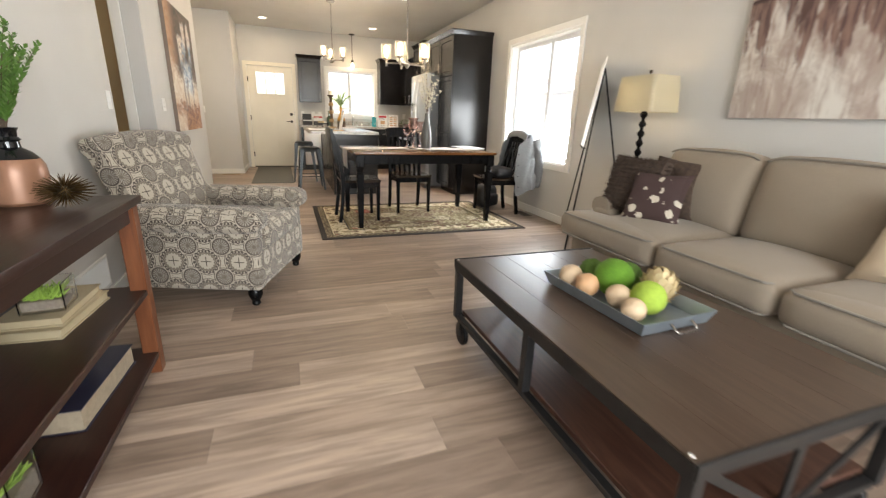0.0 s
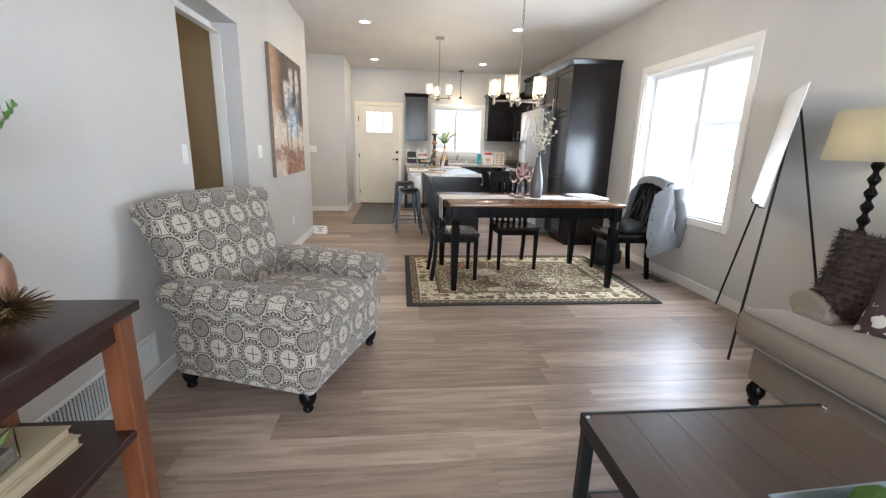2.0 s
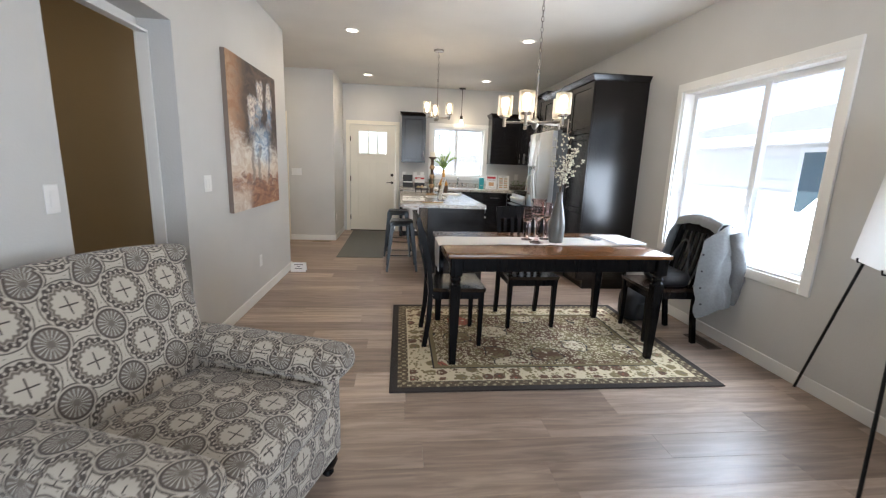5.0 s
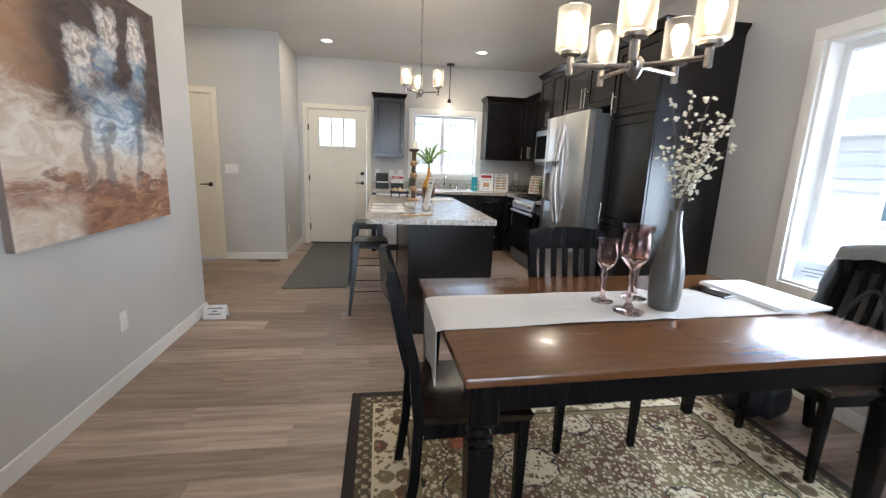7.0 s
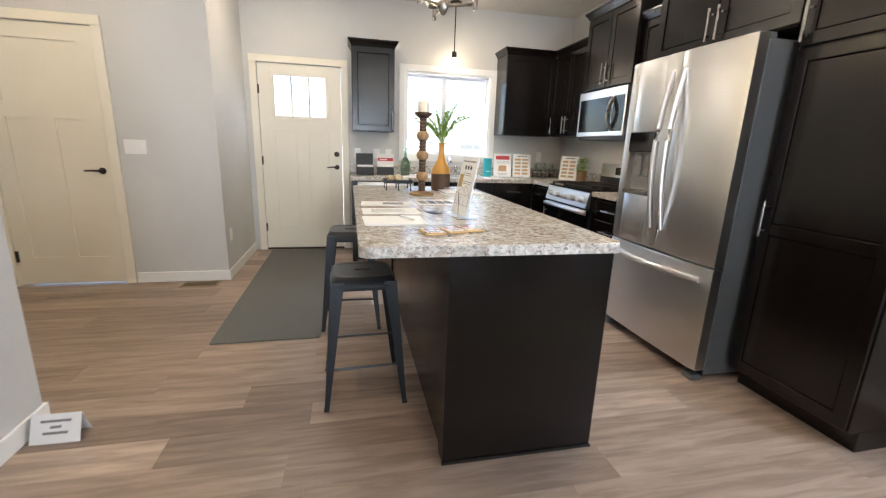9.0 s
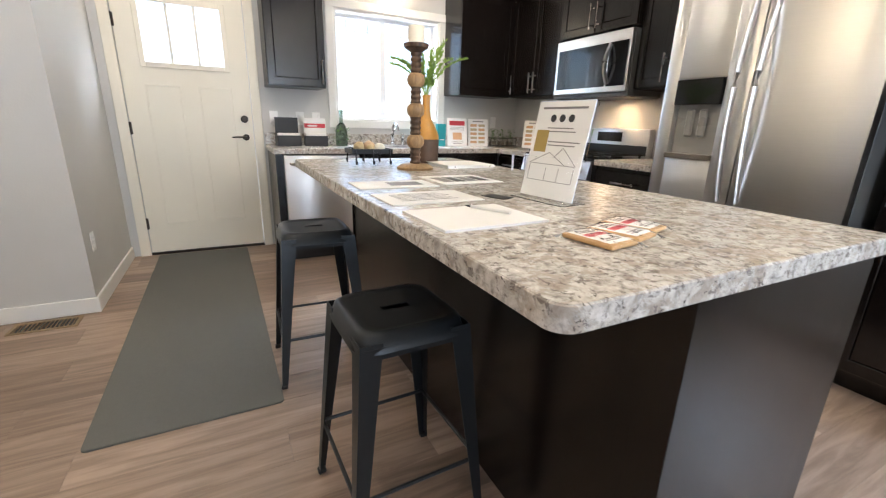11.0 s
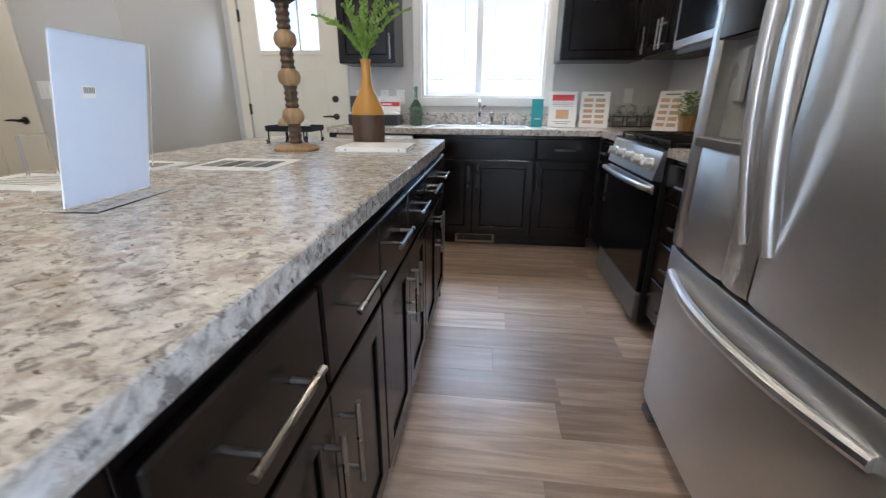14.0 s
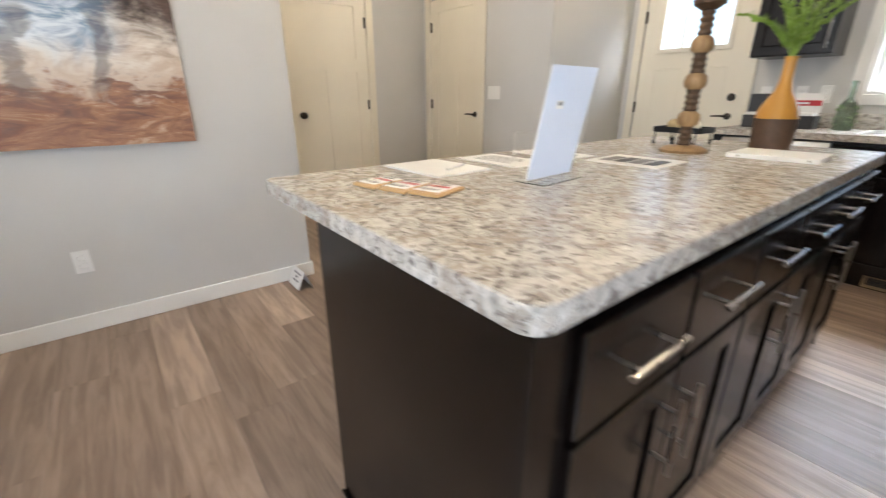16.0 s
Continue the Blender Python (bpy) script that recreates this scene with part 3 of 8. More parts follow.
def arc(p, q, sag, n=10):
    """Points from p to q bowed by the vector sag."""
    p, q, sag = Vector(p), Vector(q), Vector(sag)
    return [p.lerp(q, i / n) + sag * (1 - (2 * i / n - 1) ** 2) for i in range(n + 1)]


def bar(bm, p, q, sx, sy, sx1=None, sy1=None, bevel=0.0):
    """A square post from p to q (mostly upright), tapering to sx1 by sy1."""
    p, q = Vector(p), Vector(q)
    sx1, sy1 = sx1 or sx, sy1 or sy
    d = (q - p).normalized()
    ref = Vector((0, 1, 0)) if abs(d.y) < 0.9 else Vector((0, 0, 1))
    a = ref.cross(d).normalized()
    b = d.cross(a).normalized()
    vs = []
    for c, w, h in ((p, sx, sy), (q, sx1, sy1)):
        vs.append([bm.verts.new(c + a * w / 2 * i + b * h / 2 * j) for i, j in ((-1, -1), (1, -1), (1, 1), (-1, 1))])
    fs = [bm.faces.new(vs[0][::-1]), bm.faces.new(vs[1])]
    fs += [bm.faces.new((vs[0][i], vs[0][(i + 1) % 4], vs[1][(i + 1) % 4], vs[1][i])) for i in range(4)]
    if bevel:
        bmesh.ops.bevel(bm, geom=list({e for f in fs for e in f.edges}), offset=bevel, segments=1, affect="EDGES")
    return bm


def cushion(bm, cx, cy, cz, sx, sy, sz, r=0.05, puff=0.0, n=10, m=None, sag=None):
    """A soft box with rounded edges; puff swells its six faces."""
    h = Vector((sx / 2, sy / 2, sz / 2))
    r = min(r, *h)
    made = {}
    m = m or Matrix.Identity(4)

    def at(key):
        if key not in made:
            s = [math.sin((2 * k / n - 1) * math.pi / 2) for k in key]
            v = Vector(s[i] * h[i] for i in range(3))
            inner = Vector(max(-(h[i] - r), min(h[i] - r, v[i])) for i in range(3))
            d = v - inner
            v = inner + d.normalized() * r if d.length > 1e-9 else v
            for i in range(3):
                j, k = (i + 1) % 3, (i + 2) % 3
                w = (1 - s[j] ** 2) * (1 - s[k] ** 2)
                v[i] += puff * s[i] * w * (h[j] * h[k]) / max(h[0] * h[1], h[1] * h[2], h[0] * h[2])
            if sag:
                v.z += sag(s)
            made[key] = bm.verts.new(m @ (v + Vector((cx, cy, cz))))
        return made[key]

    for ax in range(3):
        for side in (0, n):
            for i in range(n):
                for j in range(n):
                    ks = []
                    for a, b in ((i, j), (i + 1, j), (i + 1, j + 1), (i, j + 1)):
                        k = [0, 0, 0]
                        k[ax], k[(ax + 1) % 3], k[(ax + 2) % 3] = side, a, b
                        ks.append(tuple(k))
                    f = [at(k) for k in ks]
                    bm.faces.new(f if side else f[::-1])
    return bm


def slab(bm, outline, z0, z1, bevel=0.0):
    """A flat slab with the given outline (counter-clockwise)."""
    lo = [bm.verts.new((x, y, z0)) for x, y in outline]
    hi = [bm.verts.new((x, y, z1)) for x, y in outline]
    n = len(outline)
    top = bm.faces.new(hi)
    bm.faces.new(lo[::-1])
    for i in range(n):
        bm.faces.new((lo[i], lo[(i + 1) % n], hi[(i + 1) % n], hi[i]))
    if bevel:
        bmesh.ops.bevel(bm, geom=list(top.edges), offset=bevel, segments=2, affect="EDGES")
    return bm


def rounded(x0, y0, x1, y1, r, n=6):
    pts = []
    for cx, cy, a0 in ((x1 - r, y0 + r, -90), (x1 - r, y1 - r, 0), (x0 + r, y1 - r, 90), (x0 + r, y0 + r, 180)):
        pts += [(cx + r * math.cos(radians(a0 + 90 * i / n)), cy + r * math.sin(radians(a0 + 90 * i / n))) for i in range(n + 1)]
    return pts


def box_uv(me, mode="box"):
    """Texture coordinates in metres by the side that a face looks to."""
    layer = me.uv_layers.new(name="UVMap")
    for p in me.polygons:
        n = p.normal
        a = max(range(3), key=lambda i: abs(n[i])) if mode == "box" else {"x": 0, "y": 1, "z": 2}[mode]
        for li in p.loop_indices:
            c = me.vertices[me.loops[li].vertex_index].co
            layer.data[li].uv = (c.y, c.z) if a == 0 else (c.x, c.z) if a == 1 else (c.x, c.y)


def mesh_of(name, bm, material, sharp=35.0, uv=None):
    bmesh.ops.recalc_face_normals(bm, faces=bm.faces)
    me = bpy.data.meshes.new(name)
    bm.to_mesh(me)
    bm.free()
    me.materials.append(material)
    me.polygons.foreach_set("use_smooth", [True] * len(me.polygons))
    me.set_sharp_from_angle(angle=radians(sharp))
    if uv:
        box_uv(me, uv)
    return me


def thicken(bm, t):
    """Give a cloth or sheet a second face at t behind the first, closed along its edges."""
    bm.normal_update()
    faces, rim = list(bm.faces), [tuple(e.verts) for e in bm.edges if e.is_boundary]
    twin = {v: bm.verts.new(v.co - v.normal * t) for v in list(bm.verts)}
    for f in faces:
        bm.faces.new([twin[v] for v in reversed(f.verts)])
    for p, q in rim:
        bm.faces.new((p, q, twin[q], twin[p]))
    bmesh.ops.recalc_face_normals(bm, faces=list(bm.faces))


MANY = ("leaves", "stems", "twigs", "blossoms", "fern", "pile", "leaf_band")   # too small to pick apart


def part(name, bm, material, parent, label="", sharp=35.0, uv=None, m=None):
    """One mesh under a thing or under a part."""
    ob = new(name, mesh_of(name, bm, material, sharp, uv))
    ob.parent = parent
    if m is not None:
        ob.matrix_basis = m
    return tagged(ob, label, kind="stuff" if name in MANY else "")


def thing(name, label, category, m=None, group="", kind=""):
    ob = new(name)
    ob.empty_display_size = 0.1
    ob.matrix_basis = m if m is not None else Matrix.Identity(4)
    return tagged(ob, label, category, group, kind)


def solo(name, bm, material, label, category, m=None, group="", kind="", sharp=35.0, uv=None):
    """A thing that is one mesh."""
    ob = new(name, mesh_of(name, bm, material, sharp, uv))
    ob.matrix_basis = m if m is not None else Matrix.Identity(4)
    return tagged(ob, label, category, group, kind)


def setting(name, bm, material, label, category="wall"):
    return solo(name, bm, material, label, category, kind="structure")


NB = bmesh.new

# ---- the shell of the house ----
XW, XE, YS, YN, ZC = -0.99, 3.03, -2.6, 10.19, 2.80   # inner faces: west, east, south, north, ceiling
HW, HN, KX = -2.46, 9.045, -0.74                     # hall: west end and far wall; corner towards the back door
T = 0.16

# west wall of the living and dining room, with a drywalled opening to a side passage
OP0, OP1, OPZ, WEND = 3.57, 4.53, 2.14, 7.02
b = NB()
box(b, XW - 0.19, YS - T, 0, XW, OP0, ZC)
box(b, XW - 0.19, OP0, OPZ, XW, OP1, ZC)
box(b, XW - 0.19, OP1, 0, XW, WEND, ZC)
setting("wall_west", b, WALL, "light greige painted drywall wall with an opening")
b = NB()
box(b, HW - T, WEND - T, 0, XW - 0.19, WEND, ZC)
setting("wall_hall_south", b, WALL, "light greige painted hall side wall")
D1Y0, D1Y1, DZ = 7.56, 8.345, 2.05
b = NB()
box(b, HW - T, WEND, 0, HW, D1Y0, ZC)
box(b, HW - T, D1Y1, 0, HW, HN + T, ZC)
box(b, HW - T, D1Y0, DZ, HW, D1Y1, ZC)
setting("wall_hall_west", b, WALL, "greige painted hall end wall with a door")
D2X0, D2X1 = -2.34, -1.555
b = NB()
box(b, HW, HN, 0, D2X0, HN + T, ZC)
box(b, D2X1, HN, 0, KX, HN + T, ZC)
box(b, D2X0, HN, DZ, D2X1, HN + T, ZC)
setting("wall_hall_north", b, WALL, "greige painted hall wall with a door")
b = NB()
box(b, KX - T, HN + T, 0, KX, YN + T, ZC)
setting("wall_entry_side", b, WALL, "greige painted wall beside the back door")
D3X0, D3X1 = -0.61, 0.27
KW = (0.99, 2.03, 1.14, 2.08)
b = NB()
box(b, KX, YN, 0, D3X0, YN + T, ZC)
box(b, D3X0, YN, DZ + 0.015, D3X1, YN + T, ZC)
box(b, D3X1, YN, 0, KW[0], YN + T, ZC)
box(b, KW[0], YN, 0, KW[1], YN + T, KW[2])
box(b, KW[0], YN, KW[3], KW[1], YN + T, ZC)
box(b, KW[1], YN, 0, XE + T, YN + T, ZC)
setting("wall_north", b, WALL, "greige painted kitchen wall with door and window")
EW = (4.12, 5.625, 0.672, 2.115)
b = NB()
box(b, XE, YS - T, 0, XE + T, EW[0], ZC)
box(b, XE, EW[0], 0, XE + T, EW[1], EW[2])
box(b, XE, EW[0], EW[3], XE + T, EW[1], ZC)
box(b, XE, EW[1], 0, XE + T, YN, ZC)
setting("wall_east", b, WALL, "greige painted wall with a wide slider window")
# unseen wall, its wide opening added to let daylight in behind the walker
b = NB()
box(b, XW, YS - T, 0, -0.45, YS, ZC)
box(b, 2.25, YS - T, 0, XE, YS, ZC)
box(b, -0.45, YS - T, 2.35, 2.25, YS, ZC)
box(b, -0.45, YS - T, 0, 2.25, YS, 0.35)
setting("wall_south", b, WALL, "unseen greige wall with a wide opening added for daylight")
b = NB()
box(b, HW - T, YS - T, ZC, XE + T, YN + T, ZC + 0.2)
setting("ceiling", b, CEIL, "flat off-white textured drywall ceiling", "ceiling")
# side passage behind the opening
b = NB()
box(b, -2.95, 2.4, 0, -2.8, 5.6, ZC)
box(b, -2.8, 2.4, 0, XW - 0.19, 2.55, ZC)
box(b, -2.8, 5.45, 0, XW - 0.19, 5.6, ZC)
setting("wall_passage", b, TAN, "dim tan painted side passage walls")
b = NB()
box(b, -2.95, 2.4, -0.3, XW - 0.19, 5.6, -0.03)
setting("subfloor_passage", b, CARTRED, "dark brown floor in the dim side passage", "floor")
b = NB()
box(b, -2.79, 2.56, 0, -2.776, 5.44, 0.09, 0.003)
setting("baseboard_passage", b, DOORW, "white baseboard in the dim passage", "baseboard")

# unseen ceiling, added to stop sun leaking in over the passage
b = NB()
box(b, -2.95, 2.4, ZC, HW - T - 0.001, 5.6, ZC + 0.2)
setting("ceiling_passage", b, CEIL, "unseen off-white passage ceiling that stops sun leaking in", "ceiling")

# baseboards
b = NB()
BH, BT = 0.092, 0.014
box(b, XW, YS, 0, XW + BT, OP0 - 0.003, BH, 0.003)
box(b, XW, OP1 + 0.003, 0, XW + BT, WEND + BT, BH, 0.003)
box(b, XW - 0.19, WEND, 0, XW, WEND + BT, BH, 0.003)
box(b, XW - 0.187, OP1 - BT, 0, XW + BT, OP1 - 0.001, BH, 0.003)
box(b, HW, WEND + 0.02, 0, HW + BT, D1Y0 - 0.08, BH, 0.003)
box(b, HW, D1Y1 + 0.08, 0, HW + BT, HN - 0.02, BH, 0.003)
box(b, D2X1 + 0.076, HN - BT, 0, KX + BT, HN, BH, 0.003)
box(b, KX, HN, 0, KX + BT, YN - 0.02, BH, 0.003)
box(b, XE - BT, YS, 0, XE, 6.2, BH, 0.003)
setting("baseboard", b, TRIM, "white painted flat baseboard", "baseboard")


def casing(bm, u0, u1, z0, z1, w, put, sill=False):
    """Four flat boards round an opening; put(u0, z0, u1, z1) adds one."""
    put(bm, u0 - w, z0 - (w if sill else 0), u0, z1)
    put(bm, u1, z0 - (w if sill else 0), u1 + w, z1)
    put(bm, u0 - w, z1, u1 + w, z1 + w)
    if sill:
        put(bm, u0, z0 - w, u1, z0)


def put_n(y):
    return lambda bm, a, z0, c, z1: box(bm, a, y - 0.018, z0, c, y, z1, 0.003)


def put_e(x, s=1):
    return lambda bm, a, z0, c, z1: box(bm, min(x, x - 0.018 * s), a, z0, max(x, x - 0.018 * s), c, z1, 0.003)


# ---- windows ----
win = thing("window_1", "white vinyl slider window with flat white casing", "window", kind="structure")
b = NB()
casing(b, EW[0], EW[1], EW[2], EW[3], 0.072, put_e(XE), True)
part("window_casing", b, TRIM, win)
b = NB()
j = 0.02
box(b, XE, EW[0], EW[2], XE + 0.10, EW[0] + j, EW[3])
box(b, XE, EW[1] - j, EW[2], XE + 0.10, EW[1], EW[3])
box(b, XE, EW[0] + j, EW[3] - j, XE + 0.10, EW[1] - j, EW[3])
part("jamb", b, TRIM, win)
b = NB()
box(b, XE - 0.004, EW[0] + j, EW[2], XE + 0.10, EW[1] - j, EW[2] + j, 0.003)
part("window_sill", b, TRIM, win)
b = NB()
f = 0.045
x0, x1 = XE + 0.10, XE + 0.155
ya, yb, za, zb = EW[0], EW[1], EW[2], EW[3]
ym = 4.78
box(b, x0, ya, za, x1, ya + f + 0.02, zb, 0.004)
box(b, x0, yb - f - 0.02, za, x1, yb, zb, 0.004)
box(b, x0, ya + f + 0.02, zb - f - 0.02, x1, yb - f - 0.02, zb, 0.004)
box(b, x0, ya + f + 0.02, za, x1, yb - f - 0.02, za + f + 0.02, 0.004)
part("window_frame", b, VINYL, win)
b = NB()
box(b, x0 - 0.008, ym - 0.03, za + f, x1 - 0.01, ym + 0.03, zb - f, 0.004)
part("meeting_stile", b, VINYL, win)
for a, c in ((ya + 0.065, ym - 0.03), (ym + 0.03, yb - 0.065)):
    b = NB()
    box(b, x0 + 0.02, a, za + 0.065, x0 + 0.026, c, zb - 0.065)
    part("pane", b, PANE, win).visible_shadow = False

win = thing("window_2", "white vinyl kitchen slider window with prairie grilles", "window", kind="structure")
b = NB()
casing(b, KW[0], KW[1], KW[2], KW[3], 0.07, put_n(YN), True)
part("window_casing", b, TRIM, win)
b = NB()
box(b, KW[0], YN, KW[2], KW[0] + j, YN + 0.10, KW[3])
box(b, KW[1] - j, YN, KW[2], KW[1], YN + 0.10, KW[3])
box(b, KW[0] + j, YN, KW[3] - j, KW[1] - j, YN + 0.10, KW[3])
part("jamb", b, TRIM, win)
b = NB()
box(b, KW[0] + j, YN - 0.004, KW[2], KW[1] - j, YN + 0.10, KW[2] + j, 0.003)
part("window_sill", b, TRIM, win)
b = NB()
y0, y1 = YN + 0.10, YN + 0.155
xm = 1.475
box(b, KW[0], y0, KW[2], KW[0] + 0.05, y1, KW[3], 0.004)
box(b, KW[1] - 0.05, y0, KW[2], KW[1], y1, KW[3], 0.004)
box(b, KW[0] + 0.05, y0, KW[3] - 0.05, KW[1] - 0.05, y1, KW[3], 0.004)
box(b, KW[0] + 0.05, y0, KW[2], KW[1] - 0.05, y1, KW[2] + 0.05, 0.004)
part("window_frame", b, VINYL, win)
b = NB()
box(b, xm - 0.028, y0 - 0.006, KW[2] + 0.04, xm + 0.028, y1 - 0.01, KW[3] - 0.04, 0.004)
part("meeting_stile", b, VINYL, win)
for a, c in ((KW[0] + 0.05, xm - 0.028), (xm + 0.028, KW[1] - 0.05)):
    b = NB()
    box(b, a, y0 + 0.02, KW[2] + 0.05, c, y0 + 0.026, KW[3] - 0.05)
    part("pane", b, PANE, win).visible_shadow = False
    for z in (KW[2] + 0.15, KW[3] - 0.15):
        b = NB()
        box(b, a, y0 + 0.030, z - 0.006, c, y0 + 0.038, z + 0.006)
        part("grille_bar", b, VINYL, win)
    for x in (a + 0.10, c - 0.10):
        b = NB()
        box(b, x - 0.006, y0 + 0.040, KW[2] + 0.05, x + 0.006, y0 + 0.047, KW[3] - 0.05)
        part("grille_bar", b, VINYL, win)


# ---- doors ----
def lever(parent, m, flip=1):
    b = NB()
    lathe(b, [(0.027, 0), (0.027, 0.006), (0.012, 0.010), (0.011, 0.045)], 16)
    tube(b, [(0, 0, 0.042), (-0.05 * flip, 0.004, 0.045), (-0.11 * flip, 0.0, 0.042)], 0.009, 8, 0.006)
    return part("door_handle", b, BRONZE, parent, "dark bronze lever handle", m=m)


def hinge(parent, m):
    b = NB()
    box(b, -0.012, -0.003, -0.045, 0.012, 0.004, 0.045)
    tube(b, [(0, -0.008, -0.048), (0, -0.008, 0.048)], 0.006, 8)
    part("hinge", b, BRONZE, parent, "dark bronze hinge", m=m)


def panel_door(name, label, w, h, m, knob="lever", flip=False):
    """Three-panel interior door facing -y, hinge on +x, in its casing."""
    d = thing(name, label, "door", m, kind="structure")
    b = NB()
    st, rl, t = 0.115, 0.115, 0.036
    box(b, 0, 0.008, 0.012, st, 0.008 + t, h)
    box(b, w - st, 0.008, 0.012, w, 0.008 + t, h)
    for z0, z1 in ((0.012, 0.24), (1.36, 1.36 + rl), (h - rl, h)):
        box(b, st, 0.008, z0, w - st, 0.008 + t, z1)
    box(b, w / 2 - 0.05, 0.008, 0.24, w / 2 + 0.05, 0.008 + t, 1.36)
    part("door_leaf", b, DOORW, d)
    for x0, x1, z0, z1 in ((st, w / 2 - 0.05, 0.24, 1.36), (w / 2 + 0.05, w - st, 0.24, 1.36), (st, w - st, 1.36 + rl, h - rl)):
        b = NB()
        box(b, x0, 0.018, z0, x1, 0.034, z1)
        part("panel", b, DOORW, d)
    b = NB()
    casing(b, -0.004, w + 0.004, 0, h + 0.004, 0.072, put_n(0))
    part("door_casing", b, DOORW, d)
    b = NB()
    box(b, -0.004, 0, 0, -0.0005, 0.16, h + 0.004)
    box(b, w + 0.0005, 0, 0, w + 0.004, 0.16, h + 0.004)
    part("door_jamb", b, DOORW, d)
    hx = w - 0.006 if not flip else 0.006
    for z in (0.25, 1.05, 1.80):
        hinge(d, pose(hx, 0.004, z))
    kx = 0.065 if not flip else w - 0.065
    if knob == "lever":
        lever(d, pose(kx, 0.008, 0.96, 90, 0, 0), -1 if not flip else 1)
    else:
        b = NB()
        lathe(b, [(0.03, 0), (0.03, 0.006), (0.011, 0.01), (0.011, 0.03), (0.026, 0.036), (0.03, 0.05), (0.02, 0.062), (0.0, 0.064)], 18, closed=False)
        part("door_handle", b, BRONZE, d, "dark bronze round knob", m=pose(kx, 0.008, 0.96, 90, 0, 0))
    return d


panel_door("door_1", "closed white three-panel closet door with dark knob", D1Y1 - D1Y0 - 0.008, DZ - 0.004, pose(HW, D1Y0 + 0.004, 0, 0, 0, 90), "knob", False)
panel_door("door_2", "closed white three-panel hall door with dark lever", D2X1 - D2X0 - 0.008, DZ - 0.004, pose(D2X0 + 0.004, HN, 0), "lever", True)

# entry door with a three-light window
d = thing("door_3", "closed white entry door with three-pane window, dark hardware", "door", kind="structure")
w0, w1, h = D3X0 + 0.004, D3X1 - 0.004, DZ + 0.01
lx0, lx1, lz0, lz1 = -0.447, 0.105, 1.512, 1.945
yf, yk = YN + 0.012, YN + 0.056
b = NB()
box(b, w0, yf, 0.02, lx0, yk, h)
box(b, lx1, yf, 0.02, w1, yk, h)
box(b, lx0, yf, 0.02, lx1, yk, lz0)
box(b, lx0, yf, lz1, lx1, yk, h)
part("door_leaf", b, DOORW, d)
b = NB()
for x0, x1, z0, z1 in ((-0.47, -0.23, 0.26, 1.36), (-0.11, 0.13, 0.26, 1.36)):
    box(b, x0, yf - 0.005, z0, x1, yf - 0.0005, z0 + 0.014, 0.002)
    box(b, x0, yf - 0.005, z1 - 0.014, x1, yf - 0.0005, z1, 0.002)
    box(b, x0, yf - 0.005, z0 + 0.014, x0 + 0.014, yf - 0.0005, z1 - 0.014, 0.002)
    box(b, x1 - 0.014, yf - 0.005, z0 + 0.014, x1, yf - 0.0005, z1 - 0.014, 0.002)
part("panel_moulding", b, DOORW, d)
b = NB()
for x0, x1, z0, z1 in ((lx0 - 0.03, lx0 + 0.008, lz0 - 0.03, lz1 + 0.03), (lx1 - 0.008, lx1 + 0.03, lz0 - 0.03, lz1 + 0.03), (lx0 + 0.008, lx1 - 0.008, lz1 - 0.008, lz1 + 0.03), (lx0 + 0.008, lx1 - 0.008, lz0 - 0.03, lz0 + 0.008)):
    box(b, x0, yf - 0.012, z0, x1, yf - 0.0005, z1, 0.003)
part("window_frame", b, DOORW, d)
pw = (lx1 - lx0) / 3
for i in range(3):
    b = NB()
    box(b, lx0 + pw * i + 0.004, yf + 0.02, lz0 + 0.002, lx0 + pw * (i + 1) - 0.004, yf + 0.026, lz1 - 0.002)
    part("pane", b, PANE, d).visible_shadow = False
for i in (1, 2):
    b = NB()
    box(b, lx0 + pw * i - 0.010, yf + 0.004, lz0, lx0 + pw * i + 0.010, yf + 0.016, lz1)
    part("glazing_bar", b, DOORW, d)
b = NB()
casing(b, D3X0, D3X1, 0, DZ + 0.015, 0.072, put_n(YN))
part("door_casing", b, DOORW, d)
b = NB()
box(b, w0 - 0.003, YN - 0.004, 0.0, w1 + 0.003, YN + 0.12, 0.018, 0.003)
part("threshold", b, BRONZE, d, "dark metal threshold")
for z in (0.27, 1.03, 1.79):
    hinge(d, pose(D3X0 + 0.004, YN, z))
lever(d, pose(0.205, yf, 0.97, 90, 0, 0), 1)
b = NB()
lathe(b, [(0.03, 0), (0.03, 0.008), (0.022, 0.018), (0.0, 0.02)], 18, closed=False)
part("deadbolt", b, BRONZE, d, "dark bronze deadbolt", m=pose(0.205, yf, 1.12, 90, 0, 0))

# cased doorway inside the west opening
d = thing("door_4", "white cased doorway to a dim tan passage", "doorway", kind="structure")
xq = XW - 0.19
b = NB()
box(b, xq - 0.018, OP0 - 0.05, 0, xq, OP0 + 0.05, 2.10, 0.003)
box(b, xq - 0.018, OP1 - 0.012, 0, xq, OP1 + 0.075, 2.10, 0.003)
box(b, xq - 0.018, OP0 - 0.05, 2.10, xq, OP1 + 0.075, 2.17, 0.003)
part("door_casing", b, TRIM, d)
b = NB()
box(b, xq, OP1 - 0.016, 0, xq + 0.06, OP1 - 0.0015, 2.06, 0.002)
box(b, xq, OP0 + 0.0015, 0, xq + 0.06, OP0 + 0.016, 2.06, 0.002)
box(b, xq, OP0 + 0.0015, 2.06, xq + 0.06, OP1 - 0.0015, 2.075, 0.002)
part("door_jamb", b, TRIM, d)

# ---- outdoors ----
b = NB()
box(b, -400, -400, -0.75, 400, 400, -0.55)
